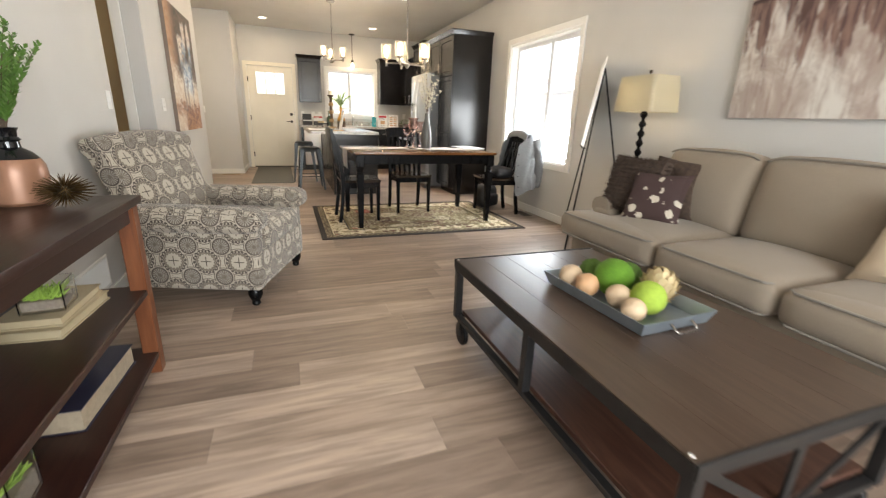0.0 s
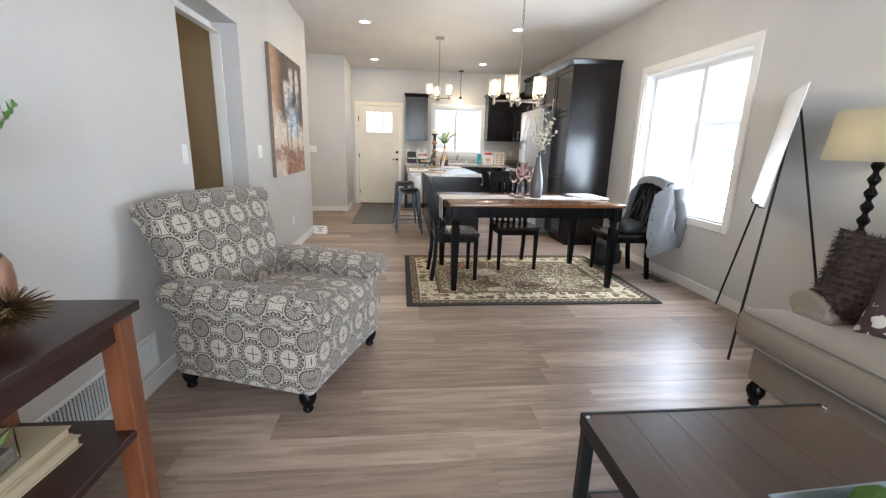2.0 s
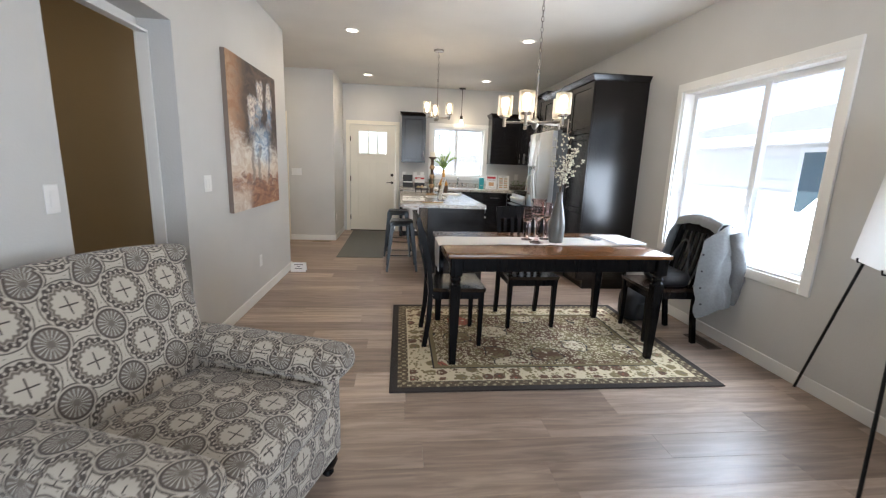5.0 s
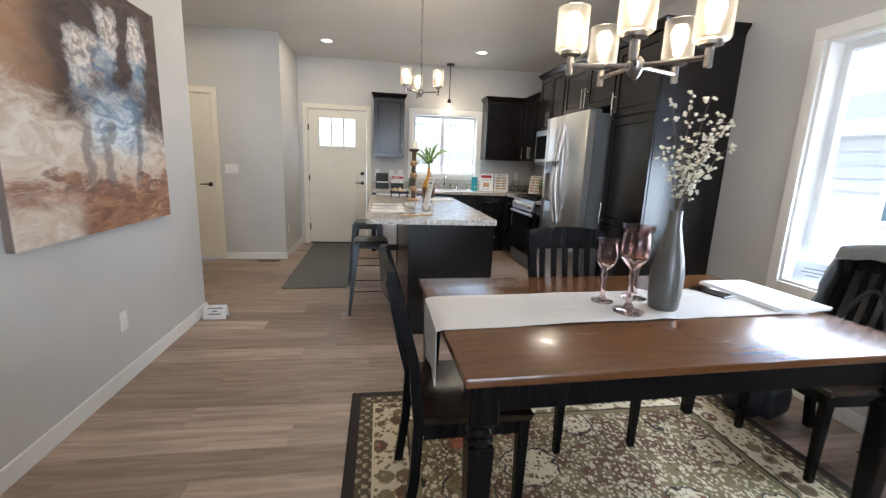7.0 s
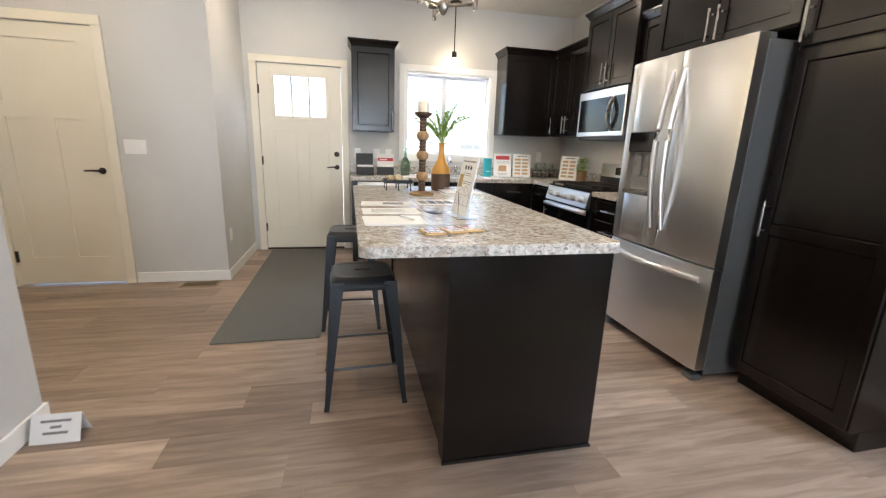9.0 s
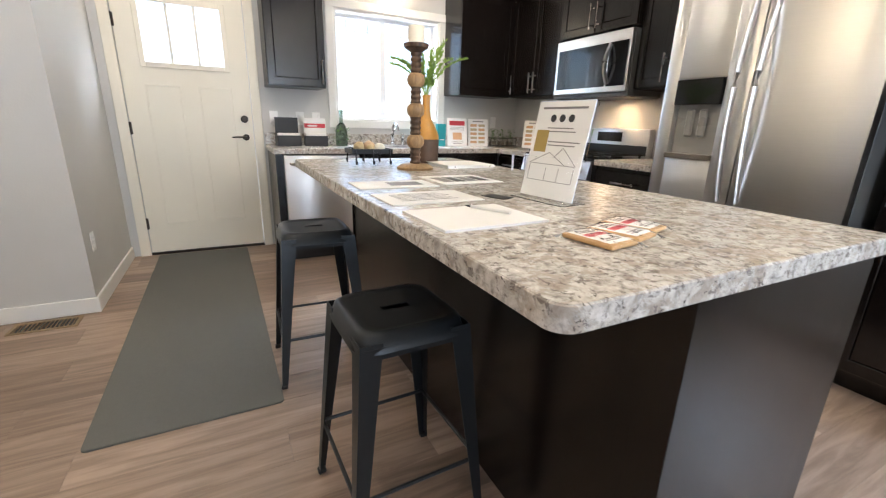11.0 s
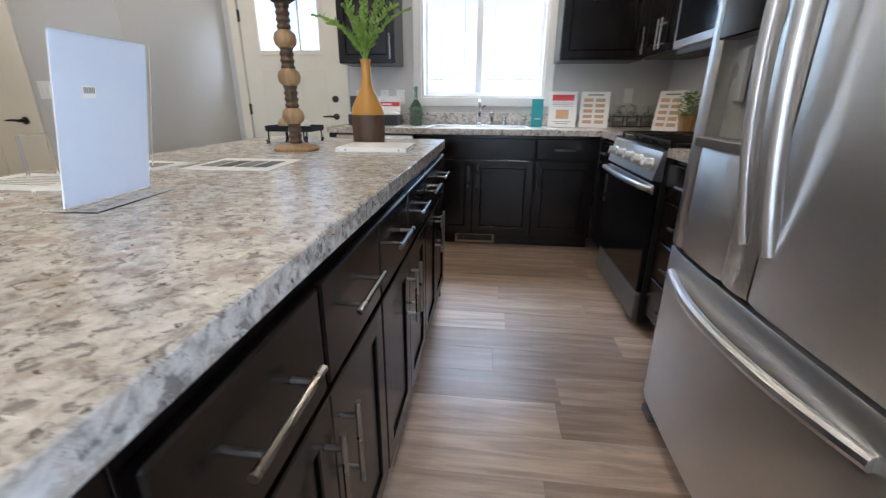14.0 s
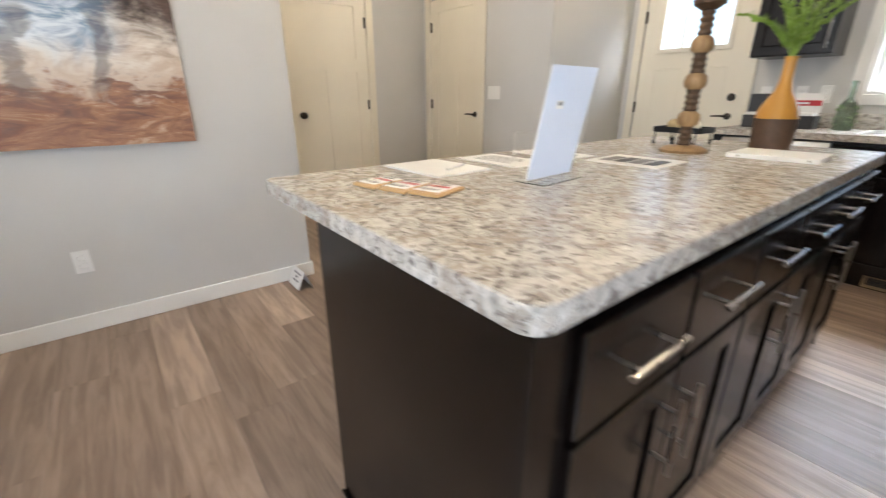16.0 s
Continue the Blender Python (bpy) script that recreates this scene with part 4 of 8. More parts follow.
setting("ground", b, GROUND, "pale gravel and old snow ground", "ground")


def house(label, m, w, d, eave, ridge, win):
    h = thing("house", label, "house", m)
    b = NB()
    box(b, 0, 0, 0, w, d, eave)
    for z in range(int(eave / 0.16)):
        for a, c, e, g in ((0, -0.012, w, -0.0005), (0, d + 0.0005, w, d + 0.012)):
            box(b, a, c, z * 0.16 + 0.02, e, g, z * 0.16 + 0.155)
        box(b, -0.012, 0, z * 0.16 + 0.02, -0.0005, d, z * 0.16 + 0.155)
    part("wall", b, SIDING, h)
    b = NB()
    o = 0.28
    v = [b.verts.new(p) for p in ((-o, -o, eave), (w + o, -o, eave), (w + o, d + o, eave), (-o, d + o, eave), (w / 2, d * 0.25, ridge), (w / 2, d * 0.75, ridge))]
    for q in ((0, 1, 4), (1, 2, 5, 4), (2, 3, 5), (3, 0, 4, 5), (0, 3, 2, 1)):
        b.faces.new([v[i] for i in q])
    part("roof", b, ROOFING, h)
    b = NB()
    box(b, -o - 0.03, -o - 0.03, eave - 0.16, w + o + 0.03, d + o + 0.03, eave - 0.002)
    part("fascia", b, VINYL, h)
    for y, z, ww, hh in win:
        wn_ = NB()
        casing(wn_, y, y + ww, z, z + hh, 0.07, put_e(-0.014), True)
        frame_ = part("window", wn_, VINYL, h)
        pb = NB()
        box(pb, -0.03, y, z, -0.0135, y + ww / 2 - 0.02, z + hh)
        box(pb, -0.03, y + ww / 2 + 0.02, z, -0.0135, y + ww, z + hh)
        part("pane", pb, FARGLASS, frame_)
    return h


house("neighbouring house with pale lap siding and grey shingle roof", pose(6.2, -6, -0.6), 9, 17, 2.6, 4.05, ((12.45, 1.47, 0.9, 0.85), (6.0, 1.3, 1.0, 1.1)))
house("distant pale house with grey roof", pose(-22, 95, -0.6), 12, 9, 2.6, 4.6, ((2, 1, 1, 1),))
house("distant pale house with grey roof beyond a fence", pose(12, 100, -0.6), 13, 10, 2.6, 4.4, ((2, 1, 1, 1),))
fen = thing("fence", "distant wire and post fence", "fence")
for i in range(9):
    b = NB()
    box(b, -8 + i * 2.5 - 0.05, 20, -0.6, -8 + i * 2.5 + 0.05, 20.1, 0.75)
    part("post", b, BLACKMETAL, fen)
for z in (0.1, 0.6):
    b = NB()
    box(b, -8, 20.03, z, 12, 20.06, z + 0.04)
    part("rail", b, BLACKMETAL, fen)


# ---- living room ----
def turned_foot(parent, x, y, h=0.11, mat=None):
    b = NB()
    lathe(b, [(0.018, 0), (0.026, 0.012), (0.022, 0.03), (0.032, 0.045), (0.042, 0.07), (0.040, h - 0.02), (0.030, h)], 16, x, y)
    part("leg", b, mat or BLACKWOOD, parent, "turned black foot")


def armchair():
    # origin under the middle; the chair faces -y
    c = thing("armchair", "cream upholstered armchair with grey-brown medallion pattern, beside wall", "armchair", pose(-0.372, 3.128, 0, 0, 0, 70.5))
    w, dp = 0.82, 0.78
    b = NB()
    cushion(b, 0, -0.01, 0.225, w - 0.02, dp, 0.23, 0.025, 0.008, 10)
    part("base", b, MEDALLION, c, uv="box")
    for s in (-1, 1):
        b = NB()
        cushion(b, s * (w / 2 - 0.062), -0.010, 0.30, 0.11, dp - 0.01, 0.40, 0.025, 0.006, 10)
        part("arm", b, MEDALLION, c, uv="box")
        b = NB()
        cushion(b, s * (w / 2 - 0.030), -0.030, 0.535, 0.205, dp + 0.045, 0.13, 0.06, 0.012, 12)
        part("arm_pad", b, MEDALLION, c, uv="box")
    b = NB()
    cushion(b, 0, -0.095, 0.405, w - 0.21, 0.64, 0.15, 0.045, 0.03, 12)
    part("seat_cushion", b, MEDALLION, c, uv="box")
    # raked back that widens upward and rolls over at the top
    b = NB()
    n, mrow = 16, 18
    gr = {}
    for i in range(n + 1):
        for k in range(mrow + 1):
            u, f = 2 * i / n - 1, k / mrow
            half = (0.345 + 0.085 * f) * (1 - 0.02 * abs(u) ** 6)
            z = 0.36 + 0.60 * f - 0.025 * abs(u) ** 5 * f
            y = 0.205 + 0.20 * f + 0.02 * f * f
            puff = 0.035 * (1 - u ** 4) * math.sin(math.pi * min(1, f * 1.02)) ** 0.7
            gr[0, i, k] = b.verts.new((u * half, y - puff - 0.02, z))
            gr[1, i, k] = b.verts.new((u * half, y + 0.13 - 0.07 * f, z - 0.01))
    for sd in (0, 1):
        for i in range(n):
            for k in range(mrow):
                b.faces.new([gr[sd, *q] for q in ((i, k), (i + 1, k), (i + 1, k + 1), (i, k + 1))])
    rim = [(i, 0) for i in range(n)] + [(n, k) for k in range(mrow)] + [(i, mrow) for i in range(n, 0, -1)] + [(0, k) for k in range(mrow, 0, -1)]
    for p, q in zip(rim, rim[1:] + rim[:1]):
        b.faces.new((gr[0, *p], gr[0, *q], gr[1, *q], gr[1, *p]))
    part("backrest", b, MEDALLION, c, uv="box")
    b = NB()
    tube(b, arc((-0.435, 0.435, 0.915), (0.435, 0.435, 0.915), (0, -0.01, 0.035), 14), 0.052, 16)
    part("back_roll", b, MEDALLION, c, uv="box")
    for x, y in ((-0.365, -0.345), (0.365, -0.345), (-0.345, 0.345), (0.345, 0.345)):
        turned_foot(c, x, y, 0.115)
    return c


armchair()


def console_table():
    c = thing("console_table", "mahogany-brown wooden console table with two open shelves", "console table")
    x0, x1, y0, y1, top = -0.965, -0.508, 0.55, 2.10, 0.79
    b = NB()
    box(b, x0, y0, top - 0.032, x1, y1, top, 0.004, 2)
    part("tabletop", b, CONSOLE, c)
    b = NB()
    box(b, x0 + 0.03, y0 + 0.05, top - 0.10, x0 + 0.05, y1 - 0.05, top - 0.033)
    box(b, x1 - 0.05, y0 + 0.05, top - 0.10, x1 - 0.03, y1 - 0.05, top - 0.033)
    box(b, x0 + 0.05, y1 - 0.06, top - 0.10, x1 - 0.05, y1 - 0.04, top - 0.033)
    part("apron", b, CONSOLE, c)
    for x in (x0 + 0.045, x1 - 0.045):
        for y in (y0 + 0.05, y1 - 0.05):
            b = NB()
            bar(b, (x, y, 0), (x, y, top - 0.033), 0.062, 0.062, 0.062, 0.062, 0.004)
            part("leg", b, CONSOLELEG, c, "reddish-brown square leg, light from behind in its colour")
    for z in (0.40, 0.105):
        b = NB()
        box(b, x0 + 0.016, y0 + 0.022, z - 0.028, x1 - 0.016, y1 - 0.022, z, 0.004)
        part("shelf", b, CONSOLE, c)


console_table()


def sprigs(parent, name, mat, base, n, height, lean, leaf, seed, per=34, taper=0.6, droop=0.0):
    """Upright stems crowded with small leaves."""
    rnd = random.Random(seed)
    stems, leaves = NB(), NB()
    for i in range(n):
        a = 2 * math.pi * i / n + rnd.uniform(-0.4, 0.4)
        ln = height * rnd.uniform(0.72, 1.05)
        out = lean * rnd.uniform(0.35, 1.1)
        pts = []
        for k in range(8):
            f = k / 7
            pts.append(Vector(base) + Vector((math.cos(a) * out * f ** 1.5, math.sin(a) * out * f ** 1.5, ln * f - droop * out * f ** 3)))
        tube(stems, pts, 0.0022, 5, 0.001)
        for k in range(per):
            f = 0.22 + 0.78 * k / per
            q = f * 7
            i0 = min(6, int(q))
            p = pts[i0].lerp(pts[i0 + 1], q - i0)
            d = (pts[i0 + 1] - pts[i0]).normalized()
            az = rnd.uniform(0, 2 * math.pi)
            side = Vector((math.cos(az), math.sin(az), 0))
            tip = (side * rnd.uniform(0.6, 1.0) + d * 0.9).normalized() * leaf * (1.15 - taper * f) * rnd.uniform(0.7, 1.2)
            wv = tip.cross(d)
            if wv.length < 1e-6:
                continue
            wv = wv.normalized() * leaf * 0.17
            mid = p + tip * 0.5 + d * leaf * 0.05
            vs = [leaves.verts.new(v) for v in (p, mid + wv, p + tip, mid - wv)]
            leaves.faces.new(vs)
    part("stems", stems, STEM if name != "fern" else mat, parent)
    part(name, leaves, mat, parent, sharp=180)


# on the console
v = thing("bottle_vase", "brown ceramic bottle vase with black neck, green sprigs", "vase", pose(-0.828, 1.965, 0.79))
b = NB()
lathe(b, [(0.074, 0), (0.086, 0.012), (0.088, 0.10), (0.085, 0.135), (0.074, 0.158)], 28, closed=False)
lathe(b, [(0.0, 0.0), (0.074, 0)], 28, closed=False)
part("vase_body", b, COPPER, v)
b = NB()
lathe(b, [(0.074, 0.158), (0.058, 0.178), (0.032, 0.196), (0.030, 0.215), (0.037, 0.222), (0.028, 0.232), (0.030, 0.25), (0.036, 0.262), (0.028, 0.262), (0.022, 0.21)], 28, closed=False)
part("vase_neck", b, BLACKGLASS, v, "glossy black neck")
sprigs(v, "leaves", GREENPLANT, (0, 0, 0.22), 20, 0.37, 0.15, 0.034, 3, 120)

b = NB()
lathe(b, [(0.0, 0.025), (0.02, 0.03), (0.03, 0.05), (0.02, 0.07), (0.0, 0.075)], 10, closed=False)
rnd = random.Random(5)
for i in range(150):
    z = 1 - 2 * (i + 0.5) / 150
    a = i * 2.39996
    q = math.sqrt(1 - z * z)
    dv = Vector((q * math.cos(a), q * math.sin(a), z))
    tip = Vector((0, 0, 0.06)) + Vector((dv.x * 0.092, dv.y * 0.092, dv.z * 0.06)) * rnd.uniform(0.9, 1.0)
    tube(b, [Vector((0, 0, 0.06)) + dv * 0.02, tip], 0.0028, 4, 0.0008)
solo("spiky_ornament", b, GOLDSPIKE, "spiky antique gold urchin ornament on console", "ornament", pose(-0.66, 1.865, 0.79))

b = NB()
lathe(b, [(0.06, 0), (0.062, 0.006), (0.02, 0.016), (0.011, 0.04), (0.014, 0.07), (0.05, 0.10), (0.078, 0.15), (0.082, 0.21), (0.068, 0.27), (0.066, 0.27), (0.079, 0.21), (0.075, 0.152), (0.047, 0.105), (0.0, 0.085)], 28, closed=False)
gv = solo("glass_hurricane", b, CLEAR, "clear footed glass hurricane vase on console", "vase", pose(-0.845, 1.70, 0.79))


def succulent_cube(m, s, hgt):
    t = thing("glass_planter", "clear glass cube planter with green succulents", "planter", m)
    b = NB()
    box(b, -s, -s, 0, s, s, 0.006, 0.002)
    for q in range(4):
        x0, y0, x1, y1 = ((-s, -s, s, -s + 0.004), (-s, s - 0.004, s, s), (-s, -s + 0.005, -s + 0.004, s - 0.005), (s - 0.004, -s + 0.005, s, s - 0.005))[q]
        box(b, x0, y0, 0.0065, x1, y1, hgt)
    part("glass", b, CLEAR, t).visible_shadow = False
    b = NB()
    box(b, -s + 0.006, -s + 0.006, 0.008, s - 0.006, s - 0.006, hgt * 0.45, 0.004)
    part("soil", b, SOIL, t)
    rn = random.Random(int(s * 1000))
    lb = NB()
    for i in range(16):
        cx, cy = rn.uniform(-s, s) * 0.75, rn.uniform(-s, s) * 0.75
        for k in range(9):
            a = k * 2.4
            ln = 0.03 * rn.uniform(0.7, 1.2)
            p = Vector((cx, cy, hgt * 0.45))
            tip = p + Vector((math.cos(a) * ln, math.sin(a) * ln, ln * rn.uniform(0.5, 1.5)))
            tube(lb, [p, p.lerp(tip, 0.6), tip], 0.005, 5, 0.001)
    part("leaves", lb, FERN, t)


def book(name, label, m, w, d, h, cover, pages, category="book"):
    t = thing(name, label, category, m)
    b = NB()
    box(b, -w / 2, -d / 2, 0, w / 2, d / 2, 0.004, 0.001)
    box(b, -w / 2, -d / 2, h - 0.004, w / 2, d / 2, h, 0.001)
    box(b, -w / 2, -d / 2, 0.0045, -w / 2 + 0.005, d / 2, h - 0.0045)
    part("cover", b, cover, t)
    b = NB()
    box(b, -w / 2 + 0.006, -d / 2 + 0.006, 0.0045, w / 2 - 0.006, d / 2 - 0.006, h - 0.0045)
    part("page_block", b, pages, t)
    return t


book("book", "cream worn hardback book lying on shelf", pose(-0.745, 1.80, 0.40, 0, 0, -4), 0.20, 0.34, 0.034, CREAM, CREAM)
book("book", "cream hardback book lying on another book", pose(-0.75, 1.81, 0.434, 0, 0, -1), 0.185, 0.31, 0.03, CREAM, CREAM)
succulent_cube(pose(-0.735, 1.765, 0.464, 0, 0, 5), 0.062, 0.095)
book("album_box", "navy leather album box with striped page edges on shelf", pose(-0.70, 1.745, 0.105, 0, 0, -3), 0.20, 0.43, 0.085, NAVY, STRIPE, "book")
succulent_cube(pose(-0.71, 1.24, 0.105, 0, 0, 4), 0.075, 0.15)
b = NB()
lathe(b, [(0.0, 0.0), (0.07, 0.0), (0.10, 0.03), (0.125, 0.08), (0.132, 0.082), (0.105, 0.028), (0.07, 0.008), (0.0, 0.007)], 28, closed=False)
solo("bowl", b, GOLDSPIKE, "dark gold metal bowl on console shelf", "bowl", pose(-0.80, 1.29, 0.40))


def coffee_table():
    c = thing("coffee_table", "weathered wooden coffee table cart with iron frame and casters", "coffee table", pose(0, 0, 0))
    x0, x1, y0, y1, top = 0.84, 1.68, 0.535, 1.95, 0.45
    n = 6
    for i in range(n):
        b = NB()
        a, e = x0 + 0.004 + (x1 - x0 - 0.008) * i / n, x0 + 0.004 + (x1 - x0 - 0.008) * (i + 1) / n
        box(b, a + 0.0002, y0 + 0.012, top - 0.032, e - 0.0002, y1 - 0.012, top, 0.0006)
        part("top_board", b, CARTWOOD, c)
    b = NB()
    for y in (y0, y1 - 0.011):
        box(b, x0, y, top - 0.042, x1, y + 0.011, top + 0.003, 0.002)
    for x in (x0, x1 - 0.004):
        box(b, x, y0 + 0.0115, top - 0.05, x + 0.0036, y1 - 0.0115, top - 0.004)
    part("top_band", b, IRON, c, "dark iron edging")
    for x in (x0 + 0.012, x1 - 0.012):
        for y in (y0 + 0.03, y1 - 0.03):
            bb = NB()
            lathe(bb, [(0.008, 0), (0.008, 0.004), (0.004, 0.007)], 10)
            part("bolt", bb, CHROME, c, m=pose(x, y, top + 0.001))
    ym_ = (y0 + y1) / 2
    low = 0.155
    for x in (x0 + 0.022, x1 - 0.022):
        for y in (y0 + 0.022, ym_, y1 - 0.022):
            b = NB()
            bar(b, (x, y, low - 0.02), (x, y, top - 0.034), 0.036, 0.036, bevel=0.003)
            part("post", b, IRON, c)
        b = NB()
        box(b, x - 0.015, y0 + 0.042, low - 0.025, x + 0.015, y1 - 0.042, low - 0.001, 0.002)
        part("side_rail", b, IRON, c)
    for y in (y0 + 0.022, y1 - 0.022):
        b = NB()
        box(b, x0 + 0.042, y - 0.015, low - 0.025, x1 - 0.042, y + 0.015, low - 0.001, 0.002)
        part("end_rail", b, IRON, c)
        b = NB()
        bar(b, (x0 + 0.05, y, top - 0.045), ((x0 + x1) / 2 - 0.01, y, low + 0.002), 0.026, 0.01)
        bar(b, (x1 - 0.05, y, top - 0.045), ((x0 + x1) / 2 + 0.01, y, low + 0.002), 0.026, 0.01)
        part("brace", b, IRON, c)
        b = NB()
        bar(b, ((x0 + x1) / 2, y + 0.012, low), ((x0 + x1) / 2, y + 0.012, top - 0.045), 0.03, 0.01)
        part("post", b, IRON, c)
    b = NB()
    box(b, x0 + 0.042, y0 + 0.042, low, x1 - 0.042, y1 - 0.042, low + 0.022, 0.002)
    part("shelf", b, CARTRED, c, "dark red-brown lower shelf")
    for x in (x0 + 0.03, x1 - 0.03):
        for y in (y0 + 0.075, y1 - 0.075):
            b = NB()
            lathe(b, [(0.02, -0.012), (0.058, -0.012), (0.062, -0.008), (0.062, 0.008), (0.058, 0.012), (0.02, 0.012)], 22)
            wheel = part("wheel", b, BLACKMETAL, c, m=pose(x, y, 0.0625, 0, 90, 0))
            b = NB()
            lathe(b, [(0.012, -0.02), (0.012, 0.02)], 10)
            part("hub", b, IRON, wheel)
            b = NB()
            box(b, x - 0.022, y - 0.012, 0.055, x - 0.017, y + 0.012, low - 0.026)
            box(b, x + 0.017, y - 0.012, 0.055, x + 0.022, y + 0.012, low - 0.026)
            box(b, x - 0.016, y - 0.02, low - 0.034, x + 0.016, y + 0.02, low - 0.026)
            part("caster_fork", b, IRON, c)


coffee_table()

# tray with moss and shell balls
tr = thing("tray", "galvanized steel tray with wire handles on coffee table", "tray", pose(1.302, 1.285, 0.4535, 0, 0, 3))
b = NB()
tw, tl, th_ = 0.156, 0.252, 0.052
box(b, -tw, -tl, 0, tw, tl, 0.004)
for s in (-1, 1):
    v = [b.verts.new(p) for p in ((s * tw, -tl, 0.004), (s * tw, tl, 0.004), (s * (tw + 0.02), tl + 0.02, th_), (s * (tw + 0.02), -tl - 0.02, th_), (s * (tw + 0.004), -tl - 0.004, 0.0), (s * (tw + 0.004), tl + 0.004, 0.0), (s * (tw + 0.024), tl + 0.024, th_), (s * (tw + 0.024), -tl - 0.024, th_))]
    for q in ((0, 1, 2, 3), (4, 5, 6, 7), (3, 2, 6, 7), (0, 1, 5, 4), (1, 2, 6, 5), (0, 3, 7, 4)):
        b.faces.new([v[i] for i in q])
    v = [b.verts.new(p) for p in ((-tw, s * tl, 0.004), (tw, s * tl, 0.004), (tw + 0.02, s * (tl + 0.02), th_), (-tw - 0.02, s * (tl + 0.02), th_), (-tw - 0.004, s * (tl + 0.004), 0.0), (tw + 0.004, s * (tl + 0.004), 0.0), (tw + 0.024, s * (tl + 0.024), th_), (-tw - 0.024, s * (tl + 0.024), th_))]
    for q in ((0, 1, 2, 3), (4, 5, 6, 7), (3, 2, 6, 7), (0, 1, 5, 4), (1, 2, 6, 5), (0, 3, 7, 4)):
        b.faces.new([v[i] for i in q])
part("tray_body", b, GALV, tr, sharp=20)
for s in (-1, 1):
    b = NB()
    y = s * (tl + 0.022)
    tube(b, [(-0.05, y, 0.035), (-0.05, y + s * 0.022, 0.022), (-0.045, y + s * 0.026, 0.012), (0.045, y + s * 0.026, 0.012), (0.05, y + s * 0.022, 0.022), (0.05, y, 0.035)], 0.005, 8)
    part("handle", b, NICKEL, tr, "bright wire handle")


def ball(label, mat, x, y, r, z=0.4575, kind="ball", rough_=0.0, seed=1):
    b = NB()
    bmesh.ops.create_icosphere(b, subdivisions=4 if rough_ else 3, radius=r)
    if rough_:
        for vv in b.verts:
            n = noise.noise(vv.co * (55 / (r * 12)) + Vector((seed, 0, 0)))
            n2 = noise.noise(vv.co * (170 / (r * 12)) + Vector((0, seed, 0)))
            vv.co *= 1 + rough_ * (n + 0.7 * n2)
    return solo("decorative_ball", b, mat, label, "ball", pose(x, y, z + r, 20 * seed, 35 * seed, 0), "balls in the tray", sharp=60)


def tl_pos(x, y):
    x, y = x * 0.85, y * 0.85
    c_, s_ = math.cos(radians(3)), math.sin(radians(3))
    return 1.302 + x * c_ - y * s_, 1.285 + x * s_ + y * c_


ball("pale speckled shell ball", TANBALL, *tl_pos(-0.125, 0.215), 0.049, rough_=0.03, seed=1)
ball("dark green moss ball", DARKMOSS, *tl_pos(0.02, 0.225), 0.054, rough_=0.12, seed=2)
ball("peach coloured round ball", ORANGEBALL, *tl_pos(-0.125, 0.095), 0.047, rough_=0.015, seed=3)
ball("large bright green moss ball", MOSS, *tl_pos(0.0, 0.06), 0.078, rough_=0.03, seed=4)
ball("dark green moss ball", DARKMOSS, *tl_pos(0.12, 0.09), 0.061, rough_=0.06, seed=5)
ball("pale carved shell ball", TANBALL, *tl_pos(-0.085, -0.065), 0.047, rough_=0.07, seed=6)
ball("lime green moss ball", LIME, *tl_pos(-0.01, -0.155), 0.064, rough_=0.02, seed=7)
ball("pale striped shell ball", TANBALL, *tl_pos(-0.125, -0.19), 0.043, rough_=0.06, seed=8)
# cone-scaled ball
b = NB()
bmesh.ops.create_icosphere(b, subdivisions=3, radius=0.062)
for i in range(70):
    z = 1 - 2 * (i + 0.5) / 70
    a = i * 2.39996
    q = math.sqrt(1 - z * z)
    nrm = Vector((q * math.cos(a), q * math.sin(a), z))
    m = Matrix.Translation(nrm * 0.062) @ nrm.to_track_quat("Z", "Y").to_matrix().to_4x4()
    vs = [b.verts.new(m @ Vector(p)) for p in ((-0.017, -0.006, 0.0), (0.017, -0.006, 0.0), (0.012, 0.014, 0.008), (0.0, 0.02, 0.013), (-0.012, 0.014, 0.008))]
    b.faces.new(vs)
px_, py_ = tl_pos(0.13, -0.09)
solo("decorative_ball", b, PINECONE, "large ball of overlapping pale cone scales", "ball", pose(px_, py_, 0.4575 + 0.078), "balls in the tray", sharp=20)


